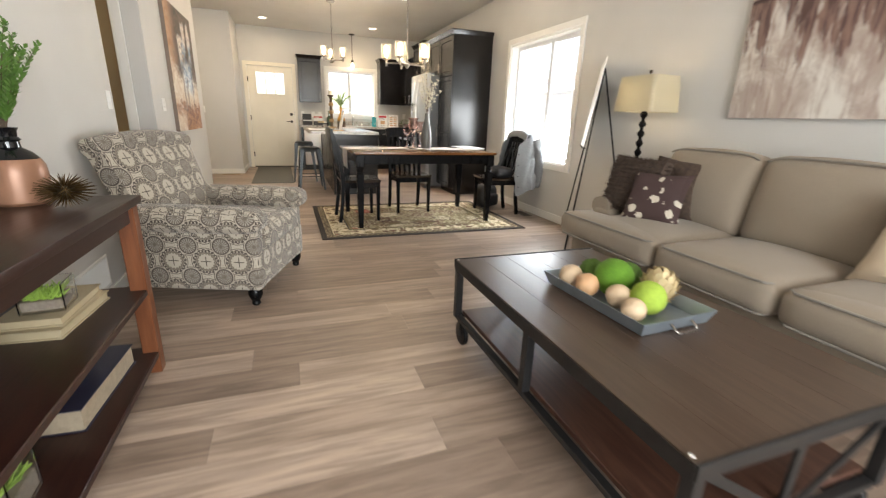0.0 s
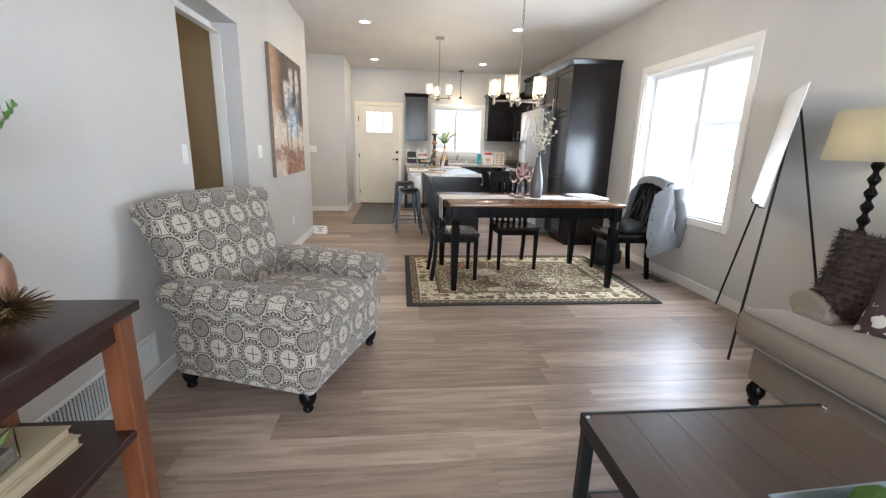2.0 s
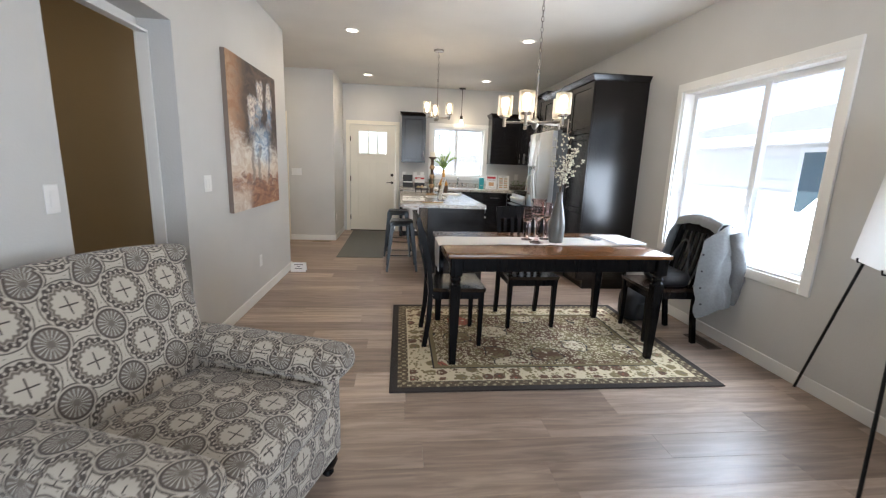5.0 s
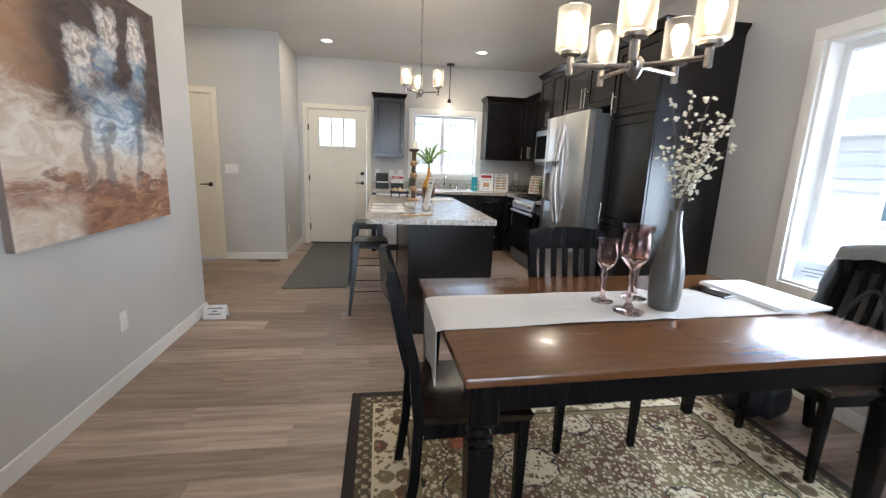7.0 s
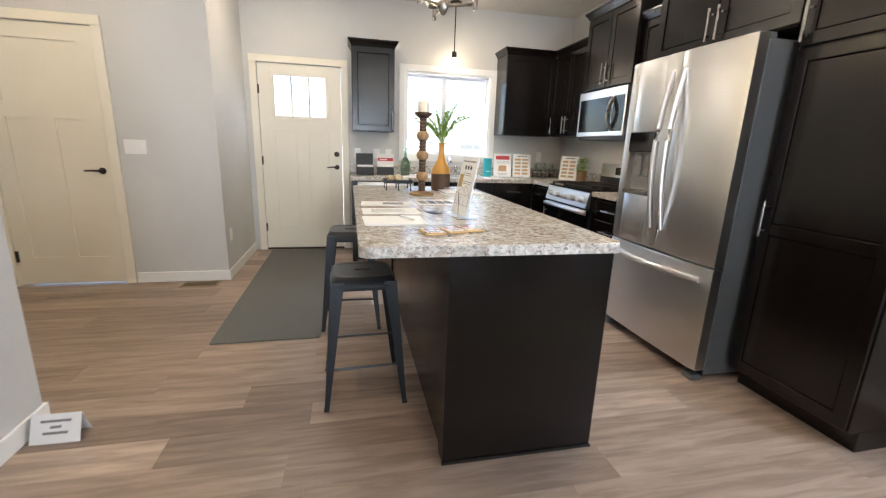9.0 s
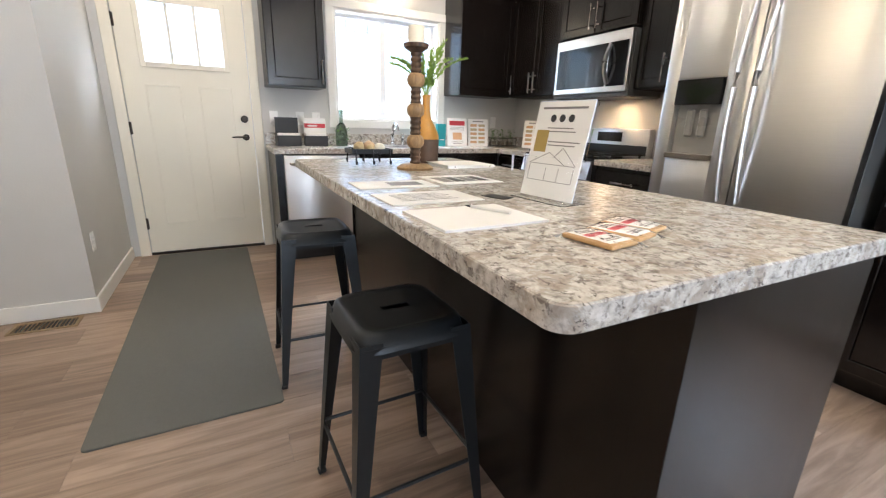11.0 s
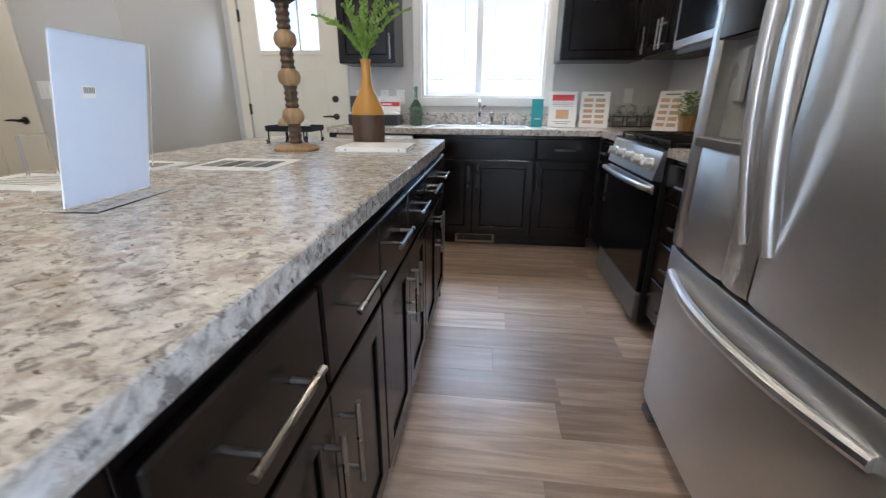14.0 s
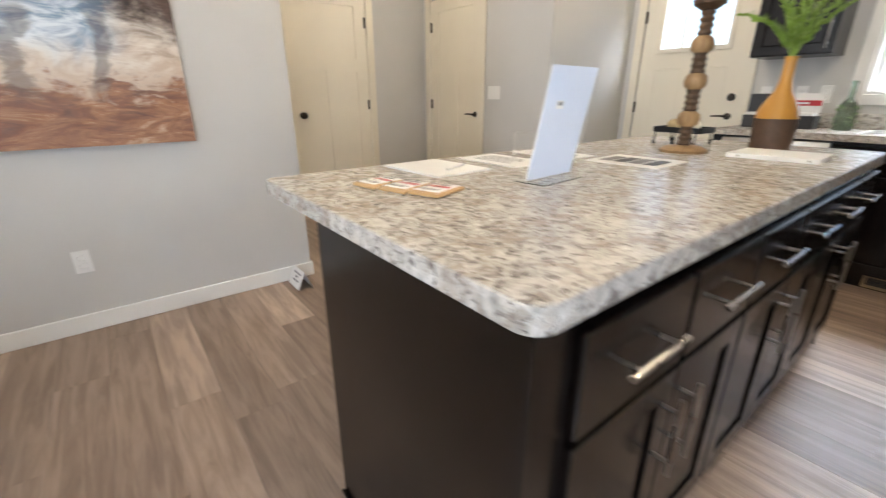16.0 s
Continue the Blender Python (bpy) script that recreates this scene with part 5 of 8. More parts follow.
def sofa():
    s = thing("sofa", "taupe fabric three-seat sofa with T-cushions, against wall", "sofa")
    x0, x1, y0, y1 = 2.05, 2.985, 0.16, 2.66
    b = NB()
    cushion(b, (x0 + 0.02 + x1) / 2, (y0 + y1) / 2, 0.225, x1 - x0 - 0.04, y1 - y0 - 0.02, 0.23, 0.03, 0.0, 8)
    part("base", b, SOFA, s)
    for sd in (0, 1):
        yc = y1 - 0.12 if sd else y0 + 0.12
        b = NB()
        cushion(b, 2.60, yc, 0.40, 0.74, 0.20, 0.32, 0.05, 0.01, 8)
        tube(b, [(2.24, yc + (0.02 if sd else -0.02), 0.555), (2.6, yc + (0.02 if sd else -0.02), 0.56), (2.95, yc + (0.02 if sd else -0.02), 0.57)], 0.095, 16, 0.095, 0.75)
        part("arm", b, SOFA, s)
    b = NB()
    cushion(b, 2.90, (y0 + y1) / 2, 0.60, 0.15, y1 - y0 - 0.06, 0.62, 0.06, 0.01, 10)
    part("back_frame", b, SOFA, s)
    edges = ((1.80, y1 + 0.03), (1.13, 1.79), (y0 - 0.03, 1.12))
    for i, (a, c_) in enumerate(edges):
        b = NB()
        # the outer cushions wrap round the front of the arms
        cushion(b, 2.375, (a + c_) / 2, 0.425, 0.79, c_ - a, 0.17, 0.055, 0.035, 12) if i == 1 else None
        if i == 0:
            cushion(b, 2.11, (a + c_) / 2, 0.425, 0.26, c_ - a, 0.17, 0.055, 0.02, 10)
            cushion(b, 2.39, (a + c_ - 0.24) / 2, 0.427, 0.74, c_ - a - 0.24, 0.172, 0.055, 0.035, 12)
        if i == 2:
            cushion(b, 2.11, (a + c_) / 2, 0.425, 0.26, c_ - a, 0.17, 0.055, 0.02, 10)
            cushion(b, 2.39, (a + c_ + 0.24) / 2, 0.427, 0.74, c_ - a - 0.24, 0.172, 0.055, 0.035, 12)
        seat = part("seat_cushion", b, SOFA, s)
        for z in (0.500, 0.352):
            pb = NB()
            tube(pb, [(2.015, a + 0.03, z), (1.985, a + 0.06, z), (1.978, (a + c_) / 2, z + 0.002), (1.985, c_ - 0.06, z), (2.015, c_ - 0.03, z)], 0.006, 6)
            part("piping", pb, PIPING, seat)
    for a, c_ in ((1.795, 2.46), (1.125, 1.785), (0.40, 1.115)):
        b = NB()
        m = pose(2.70, (a + c_) / 2, 0.48, 0, 12, 0)
        cushion(b, 0, 0, 0.25, 0.21, c_ - a, 0.53, 0.075, 0.055, 12, m)
        back = part("back_cushion", b, SOFA, s)
        pb = NB()
        pts = []
        for k in range(21):
            f = k / 20
            yv = -(c_ - a) / 2 + 0.02 + f * (c_ - a - 0.04)
            pts.append(m @ Vector((-0.09, yv, 0.505 - 0.03 * abs(2 * f - 1) ** 6)))
        tube(pb, pts, 0.006, 6)
        part("piping", pb, PIPING, back)
    for x, y in ((2.10, y1 - 0.07), (2.10, y0 + 0.07), (2.90, y1 - 0.07), (2.90, y0 + 0.07)):
        turned_foot(s, x, y, 0.115)


sofa()


def pillow(label, mat, m, w=0.44, h=0.44, t=0.17, uv=None):
    b = NB()
    n = 14
    grid = {}
    for side in (-1, 1):
        for i in range(n + 1):
            for k in range(n + 1):
                u, v = 2 * i / n - 1, 2 * k / n - 1
                pull = 1 - 0.10 * (1 - abs(u) ** 2) * abs(v) ** 3 - 0.10 * (1 - abs(v) ** 2) * abs(u) ** 3
                prof = max(0.0, (1 - u ** 4) * (1 - v ** 4)) ** 0.55
                wr = 0.012 * noise.noise(Vector((u * 2.5, v * 2.5, side * 3.1)))
                if prof == 0 and side == 1:
                    grid[side, i, k] = grid[-1, i, k]
                else:
                    grid[side, i, k] = b.verts.new((u * w / 2 * pull, side * (t / 2 * prof + wr * prof), v * h / 2 * pull + h / 2))
        for i in range(n):
            for k in range(n):
                b.faces.new([grid[side, *q] for q in ((i, k), (i + 1, k), (i + 1, k + 1), (i, k + 1))])
    return solo("throw_pillow", b, mat, label, "pillow", m, "pillows on the sofa", uv=uv)


fp = pillow("dark brown faux-fur throw pillow leaning on sofa arm", FUR, pose(2.345, 2.40, 0.505, -16, 0, -76), 0.44, 0.44, 0.19)
fz = NB()
rnd = random.Random(41)
for poly in fp.data.polygons:
    for q in range(22):
        ws = [rnd.random() for _ in poly.vertices]
        tot = sum(ws)
        p = sum((fp.data.vertices[i].co * w for i, w in zip(poly.vertices, ws)), Vector()) / tot
        d = (poly.normal + Vector((rnd.uniform(-0.7, 0.7), rnd.uniform(-0.7, 0.7), rnd.uniform(-1.0, 0.2)))).normalized() * rnd.uniform(0.018, 0.042)
        sd = d.cross(Vector((rnd.random(), rnd.random(), rnd.random()))).normalized() * 0.0022
        fz.faces.new([fz.verts.new(v) for v in (p - sd, p + sd, p + d)])
part("fur_cover", fz, FUR, fp, "soft brown fur cover", sharp=180)
pillow("dark brown throw pillow with cream leaf print on sofa", FLORAL, pose(2.30, 2.165, 0.505, -24, 0, -66), 0.38, 0.37, 0.14, "y")
pillow("plain grey-brown throw pillow behind the printed one", FUR, pose(2.575, 2.28, 0.505, -14, 0, -86), 0.44, 0.44, 0.14)
pillow("plain beige throw pillow on sofa", BEIGE, pose(2.40, 0.86, 0.505, -26, 0, -92), 0.50, 0.46, 0.18)

# lamp on a small end table beyond the sofa arm
et = thing("end_table", "dark wooden end table holding a lamp", "side table", pose(2.82, 2.88, 0))
b = NB()
lathe(b, [(0.145, 0.455), (0.15, 0.46), (0.15, 0.48), (0.145, 0.485)], 28)
part("tabletop", b, ESPRESSO, et)
b = NB()
lathe(b, [(0.02, 0.03), (0.03, 0.1), (0.018, 0.2), (0.026, 0.3), (0.03, 0.454)], 16)
part("pedestal", b, ESPRESSO, et)
b = NB()
lathe(b, [(0.15, 0), (0.15, 0.012), (0.03, 0.03)], 24)
part("foot", b, ESPRESSO, et)
tl = thing("table_lamp", "table lamp with black twisted base and cream shade", "lamp", pose(2.82, 2.88, 0.4855))
b = NB()
lathe(b, [(0.085, 0), (0.085, 0.015), (0.05, 0.03), (0.03, 0.045)], 24)
part("foot", b, BLACKWOOD, tl)
b = NB()
prof = []
for i in range(61):
    z = 0.045 + 0.72 * i / 60
    prof.append((0.021 + 0.009 * math.sin(i / 60 * 2 * math.pi * 9.6), z))
lathe(b, prof, 18)
part("lamp_base", b, BLACKWOOD, tl)
b = NB()
lo_ = rounded(-0.15, -0.205, 0.15, 0.205, 0.03)
hi_ = rounded(-0.132, -0.187, 0.132, 0.187, 0.03)
va = [b.verts.new((x, y, 0.758)) for x, y in lo_]
vb = [b.verts.new((x, y, 1.025)) for x, y in hi_]
for i in range(len(va)):
    b.faces.new((va[i], va[(i + 1) % len(va)], vb[(i + 1) % len(va)], vb[i]))
thicken(b, 0.002)
part("shade", b, SHADECLOTH, tl, "cream linen rectangular shade")
b = NB()
lathe(b, [(0.004, 0.765), (0.004, 1.05), (0.012, 1.055), (0.014, 1.065), (0.006, 1.075)], 10)
for a in range(3):
    tube(b, [(0, 0, 1.015), (0.125 * math.cos(a * 2.094), 0.125 * math.sin(a * 2.094), 1.015)], 0.002, 5)
part("finial", b, BRONZE, tl)
b = NB()
lathe(b, [(0.012, 0.82), (0.03, 0.86), (0.03, 0.89), (0.012, 0.915)], 14)
part("bulb", b, BULB, tl)
lamp("table_lamp_light", "POINT", pose(2.82, 2.88, 1.40), 0.32, WARM, radius=0.05)

# easel with a thin display board
ez = thing("easel", "black metal tripod easel holding a white display board", "easel")
top = Vector((2.855, 3.47, 1.63))
for q in ((2.333, 3.046, 0.0), (3.0, 4.0, 0.0), (2.985, 3.03, 0.0)):
    b = NB()
    tube(b, [Vector(q), top], 0.008, 8)
    part("leg", b, BLACKMETAL, ez)
ax_ = Vector((0.58, 0.815, 0)).normalized()
bot_c, top_c = Vector((2.78, 3.535, 0.92)), Vector((2.89, 3.50, 1.68))
up_ = (top_c - bot_c).normalized()
nn_ = up_.cross(ax_).normalized()
off_ = nn_ * 0.012 if nn_.x < 0 else nn_ * -0.012
for f in (-0.17, 0.17):
    b = NB()
    p = bot_c + ax_ * f - off_
    tube(b, [p, p + off_ * 3, p + off_ * 3.2 + Vector((0, 0, 0.02))], 0.005, 6)
    part("peg", b, BLACKMETAL, ez)
m = Matrix(((*ax_, 0), (*nn_, 0), (*up_, 0), (0, 0, 0, 1))).transposed()
m.translation = bot_c + off_ * 1.2
b = NB()
box(b, -0.30, -0.004, 0.006, 0.30, 0.004, 0.77, 0.001)
solo("display_board", b, PAPER, "thin white display board resting on easel", "display board", m)


def canvas(name, label, m, w, h, mat):
    t = thing(name, label, "painting", m)
    b = NB()
    box(b, -w / 2, 0.0005, 0, w / 2, 0.035, h, 0.002)
    part("stretcher", b, CANVASEDGE, t)
    b = NB()
    v = [b.verts.new(p) for p in ((-w / 2, -0.001, 0), (w / 2, -0.001, 0), (w / 2, -0.001, h), (-w / 2, -0.001, h))]
    b.faces.new(v)
    ob = part("painted_face", b, mat, t)
    lay = ob.data.uv_layers.new(name="UVMap")
    for lp in ob.data.loops:
        c0 = ob.data.vertices[lp.vertex_index].co
        lay.data[lp.index].uv = (c0.x / w + 0.5, c0.z / h)
    return t


canvas("painting", "unframed canvas of pale shapes in brown and rust brushwork", pose(XW + 0.036, 5.848, 0.915, 0, 0, 90), 1.275, 1.25, HORSECANVAS)
canvas("painting", "unframed abstract canvas with mauve-brown drips on cream", pose(XE - 0.036, 1.52, 1.21, 0, 0, -90), 1.54, 0.98, DRIPCANVAS)


# ---- dining room ----
b = NB()
box(b, -1.095, -0.80, 0.001, 1.095, 0.80, 0.011, 0.003)
solo("rug", b, RUGPILE, "oriental rug in cream, olive and brown with dark edge", "rug", pose(1.42, 4.81, 0), uv="z")


def dining_table():
    t = thing("dining_table", "dining table with cherry-brown top and black turned legs", "dining table", pose(1.465, 4.81, 0.011, 0, 0, 2))
    w, d, h = 1.585, 0.945, 0.785
    b = NB()
    box(b, -w / 2, -d / 2, h - 0.028, w / 2, d / 2, h, 0.006, 2)
    part("tabletop", b, TABLEWOOD, t, "cherry-brown polished top")
    ix, iy = w / 2 - 0.06, d / 2 - 0.055
    for s in (-1, 1):
        b = NB()
        box(b, -ix + 0.04, s * iy - 0.011, h - 0.125, ix - 0.04, s * iy + 0.011, h - 0.029)
        part("apron", b, BLACKWOOD, t)
        b = NB()
        box(b, s * ix - 0.011, -iy + 0.04, h - 0.125, s * ix + 0.011, iy - 0.04, h - 0.029)
        part("apron", b, BLACKWOOD, t)
    for sx in (-1, 1):
        for sy in (-1, 1):
            x, y = sx * (w / 2 - 0.06), sy * (d / 2 - 0.055)
            b = NB()
            bar(b, (x, y, h - 0.15), (x, y, h - 0.029), 0.082, 0.082, bevel=0.004)
            lathe(b, [(0.038, 0), (0.040, 0.01), (0.030, 0.022), (0.038, 0.036), (0.040, 0.045), (0.033, 0.055), (0.038, 0.07)], 18, x, y, h - 0.22)
            bar(b, (x, y, 0.0), (x, y, h - 0.222), 0.046, 0.046, 0.074, 0.074, 0.004)
            part("leg", b, BLACKWOOD, t)
    return t


dining_table()


def dining_chair(m):
    """Faces -y; origin under the middle of the seat."""
    c = thing("dining_chair", "black wooden dining chair with slat back, dark seat", "chair", m, "chairs round the table")
    b = NB()
    n = 10
    top, bot = {}, {}
    for i in range(n + 1):
        for k in range(n + 1):
            u, v = 2 * i / n - 1, 2 * k / n - 1
            wd = 0.225 - 0.018 * (v + 1) / 2
            dip = 0.010 * (1 - u * u) * (1 - v * v)
            top[i, k] = b.verts.new((u * wd, v * 0.215, 0.46 - dip))
            bot[i, k] = b.verts.new((u * (wd - 0.006), v * 0.209, 0.432))
    for i in range(n):
        for k in range(n):
            q = ((i, k), (i + 1, k), (i + 1, k + 1), (i, k + 1))
            b.faces.new([top[p] for p in q])
            b.faces.new([bot[p] for p in q][::-1])
    rim = [(i, 0) for i in range(n)] + [(n, k) for k in range(n)] + [(i, n) for i in range(n, 0, -1)] + [(0, k) for k in range(n, 0, -1)]
    for p, q in zip(rim, rim[1:] + rim[:1]):
        b.faces.new((bot[p], bot[q], top[q], top[p]))
    part("seat", b, SEATWOOD, c, "dark brown saddled seat")
    b = NB()
    for s in (-1, 1):
        box(b, s * 0.195 - 0.01, -0.175, 0.375, s * 0.195 + 0.01, 0.175, 0.4315)
    box(b, -0.18, -0.195, 0.375, 0.18, -0.175, 0.4315)
    box(b, -0.18, 0.175, 0.375, 0.18, 0.195, 0.4315)
    part("seat_frame", b, BLACKWOOD, c)
    for s in (-1, 1):
        b = NB()
        bar(b, (s * 0.195, -0.185, 0), (s * 0.195, -0.185, 0.4315), 0.030, 0.030, 0.042, 0.042, 0.003)
        part("leg", b, BLACKWOOD, c)
        # rear leg runs up into the raked back post
        b = NB()
        pts = [(s * 0.193, 0.235, 0.0), (s * 0.193, 0.205, 0.22), (s * 0.193, 0.195, 0.44), (s * 0.198, 0.215, 0.66), (s * 0.203, 0.272, 0.88), (s * 0.205, 0.298, 0.955)]
        for p, q in zip(pts, pts[1:]):
            bar(b, p, q, 0.036, 0.036)
        part("leg", b, BLACKWOOD, c)
    b = NB()
    prev = None
    for i in range(9):
        u = 2 * i / 8 - 1
        x, y = u * 0.222, 0.290 + 0.022 * (1 - u * u)
        zt = 0.985 + 0.018 * (1 - u * u)
        ring = [b.verts.new(p) for p in ((x, y - 0.012, 0.885), (x, y + 0.012, 0.885), (x, y + 0.020, zt), (x, y - 0.006, zt))]
        if prev:
            for k in range(4):
                b.faces.new((prev[k], prev[(k + 1) % 4], ring[(k + 1) % 4], ring[k]))
        else:
            b.faces.new(ring)
        prev = ring
    b.faces.new(prev[::-1])
    part("top_rail", b, BLACKWOOD, c)
    for i in range(5):
        x = (i - 2) * 0.066
        b = NB()
        pts = arc((x, 0.19, 0.462), (x, 0.293, 0.89), (0, 0.014, 0), 5)
        for p, q in zip(pts, pts[1:]):
            bar(b, p, q, 0.030, 0.010)
        part("slat", b, BLACKWOOD, c)
    return c


ch = dining_chair(pose(0.80, 4.85, 0.011, 0, 0, 91))
copy_thing(ch, pose(1.49, 5.195, 0.011, 0, 0, 2))
copy_thing(ch, pose(2.55, 4.90, 0.0005, 0, 0, -92))["label"] = "black wooden slat-back chair with jacket hung over its back"

# jacket draped over the chair by the window
jk = thing("jacket", "grey-blue jacket hung over a chair back", "jacket", pose(2.55, 4.90, 0.001, 0, 0, -92))


def cloth(fn, nu, nv, t=0.012):
    bm = NB()
    gr = {(i, k): bm.verts.new(fn(2 * i / nu - 1, k / nv)) for i in range(nu + 1) for k in range(nv + 1)}
    for i in range(nu):
        for k in range(nv):
            bm.faces.new([gr[q] for q in ((i, k), (i + 1, k), (i + 1, k + 1), (i, k + 1))])
    thicken(bm, t)
    return bm


def coat_shell(u, v):
    """Horseshoe round the chair back: v from the shoulders down to the hem."""
    a = abs(u)
    s = 1 if u > 0 else -1
    flare = 1 + 0.16 * v
    if a < 0.55:
        x, y = u / 0.55 * 0.25, 0.352 + 0.03 * v
    elif a < 0.75:
        f = (a - 0.55) / 0.2 * math.pi / 2
        x, y = s * (0.25 + 0.035 * math.sin(f)), 0.352 + 0.03 * v - 0.05 * (1 - math.cos(f))
    else:
        f = (a - 0.75) / 0.25
        x, y = s * (0.285 - 0.05 * f), 0.302 + 0.03 * v - (0.13 + 0.05 * v) * f
    low = 0.40 if u < 0 else 0.30
    low += 0.10 * (1 - a) - (0.06 * max(0, a - 0.8) * 5 if u > 0 else 0)
    high = 1.005 - 0.045 * a ** 2 - (0.10 * (a - 0.75) * 4 if a > 0.75 else 0)
    z = high + (low - high) * v
    w = min(1.0, v * 2.5)
    n = noise.noise(Vector((u * 4.0, v * 1.6, 0.7)))
    n2 = noise.noise(Vector((u * 9.0, v * 6.0, 3.7)))
    return Vector((x * flare, y, z)) + Vector((n * 0.05 + n2 * 0.02, n * 0.045 + n2 * 0.022, n2 * 0.02)) * w


part("coat_body", cloth(coat_shell, 48, 22), DENIM, jk, sharp=70)


def yoke(u, v):
    a = v * math.pi
    y = 0.306 + 0.052 * math.cos(a)
    z = 1.006 - 0.045 * u * u + 0.018 * math.sin(a) - (0.05 * max(0, v - 0.7) / 0.3)
    n = noise.noise(Vector((u * 4, v * 3, 9)))
    return Vector((u * 0.262, y + 0.006 * n, z + 0.006 * n))


part("collar", cloth(yoke, 24, 10), DENIM, jk, sharp=70)
for s, drop_ in ((1, 0.36), (-1, 0.42)):
    b = NB()
    pts = [Vector((s * 0.25, 0.385, 0.93)), Vector((s * 0.275, 0.43, 0.80)), Vector((s * 0.265, 0.45, 0.62)), Vector((s * 0.235, 0.455, drop_ + 0.06)), Vector((s * 0.225, 0.445, drop_))]
    fine = []
    for p, q in zip(pts, pts[1:]):
        fine += [p.lerp(q, f / 4) for f in range(4)]
    tube(b, fine + [pts[-1]], 0.072, 14, 0.056)
    for vv in b.verts:
        vv.co += Vector((1, 1, 0.4)) * 0.018 * noise.noise(vv.co * 13)
    part("sleeve", b, DENIM, jk, sharp=70)
for z in (0.80, 0.66, 0.52, 0.38):
    b = NB()
    lathe(b, [(0.008, 0), (0.008, 0.003), (0.004, 0.005)], 10)
    part("button", b, IRON, jk, m=Matrix.Translation(coat_shell(0.96, (0.93 - z) / 0.66) + Vector((0.012, -0.012, 0))) @ pose(0, 0, 0, 0, 90, -40))

# dark bag on the seat and on the floor beneath
bg = thing("backpack", "black backpack leaning on the floor under a chair", "bag", pose(2.60, 5.27, 0.0005, 0, 0, 20))
b = NB()
cushion(b, 0, 0, 0.15, 0.30, 0.22, 0.30, 0.08, 0.02, 10)
part("bag_body", b, BACKPACK, bg)
b = NB()
cushion(b, 0, -0.12, 0.11, 0.22, 0.07, 0.16, 0.03, 0.01, 6)
part("front_pocket", b, BACKPACK, bg)
b = NB()
tube(b, arc((-0.05, 0, 0.295), (0.05, 0, 0.295), (0, 0, 0.05), 8), 0.008, 6)
part("top_loop", b, BACKPACK, bg)
hb = thing("handbag", "black soft handbag lying on a chair seat", "bag", pose(2.555, 4.905, 0.462, 0, 0, -92))
b = NB()
cushion(b, 0, 0.05, 0.055, 0.34, 0.24, 0.11, 0.05, 0.02, 10)
for vv in b.verts:
    vv.co.z += 0.018 * noise.noise(vv.co * 9)
part("bag_body", b, BACKPACK, hb)
b = NB()
tube(b, arc((-0.12, 0.12, 0.10), (0.12, 0.14, 0.10), (0, 0.06, 0.26), 14), 0.010, 8)
part("strap", b, BACKPACK, hb)

TZ = 0.011 + 0.785
# runner hanging over the table end
b = NB()
nx, ny = 90, 26
grid = {}
for i in range(nx + 1):
    for k in range(ny + 1):
        s = -0.20 + 1.74 * i / nx
        yv = -0.20 + 0.40 * k / ny
        rip = 0.005 * noise.noise(Vector((s * 4, yv * 4, 0))) + 0.015 * (1 - abs(noise.noise(Vector((s * 5 + yv * 6, yv * 9 - s * 2, 4.2)))) * 2.2) * max(0.0, noise.noise(Vector((s * 2.5, yv * 3, 7.7))) + 0.25)
        if s < 0:
            p = (0.672 - 0.006 + 0.012 * noise.noise(Vector((s * 6, yv * 9, 1))) - 0.010, 4.795 + 0.85 * yv, TZ + 0.004 + s)
        else:
            p = (0.672 + s - 0.006, 4.795 + 0.85 * yv + 0.06 * s, TZ + 0.0045 + max(0.0, rip))
        grid[i, k] = b.verts.new(p)
for i in range(nx):
    for k in range(ny):
        b.faces.new([grid[q] for q in ((i, k), (i + 1, k), (i + 1, k + 1), (i, k + 1))])
thicken(b, 0.002)
solo("table_runner", b, RUNNER, "white wrinkled linen runner along the dining table", "table runner", sharp=60)


def goblet(m, s=1.0):
    b = NB()
    lathe(b, [(0.0, 0.0), (0.046, 0.0), (0.047, 0.004), (0.018, 0.012), (0.008, 0.03), (0.011, 0.06), (0.007, 0.085), (0.012, 0.11), (0.010, 0.135), (0.024, 0.15), (0.041, 0.175), (0.046, 0.205), (0.040, 0.235), (0.036, 0.25), (0.048, 0.272), (0.046, 0.272), (0.034, 0.25), (0.038, 0.235), (0.043, 0.205), (0.038, 0.178), (0.0, 0.158)], 24, closed=False)
    for v in b.verts:
        v.co *= s
    return solo("candle_goblet", b, PINKGLASS, "mauve glass candle goblet on table runner", "goblet", m, "goblets on the table")


goblet(pose(1.375, 4.885, TZ + 0.007), 0.95)
goblet(pose(1.41, 4.755, TZ + 0.007), 1.22)
goblet(pose(1.535, 4.915, TZ + 0.007), 1.08)

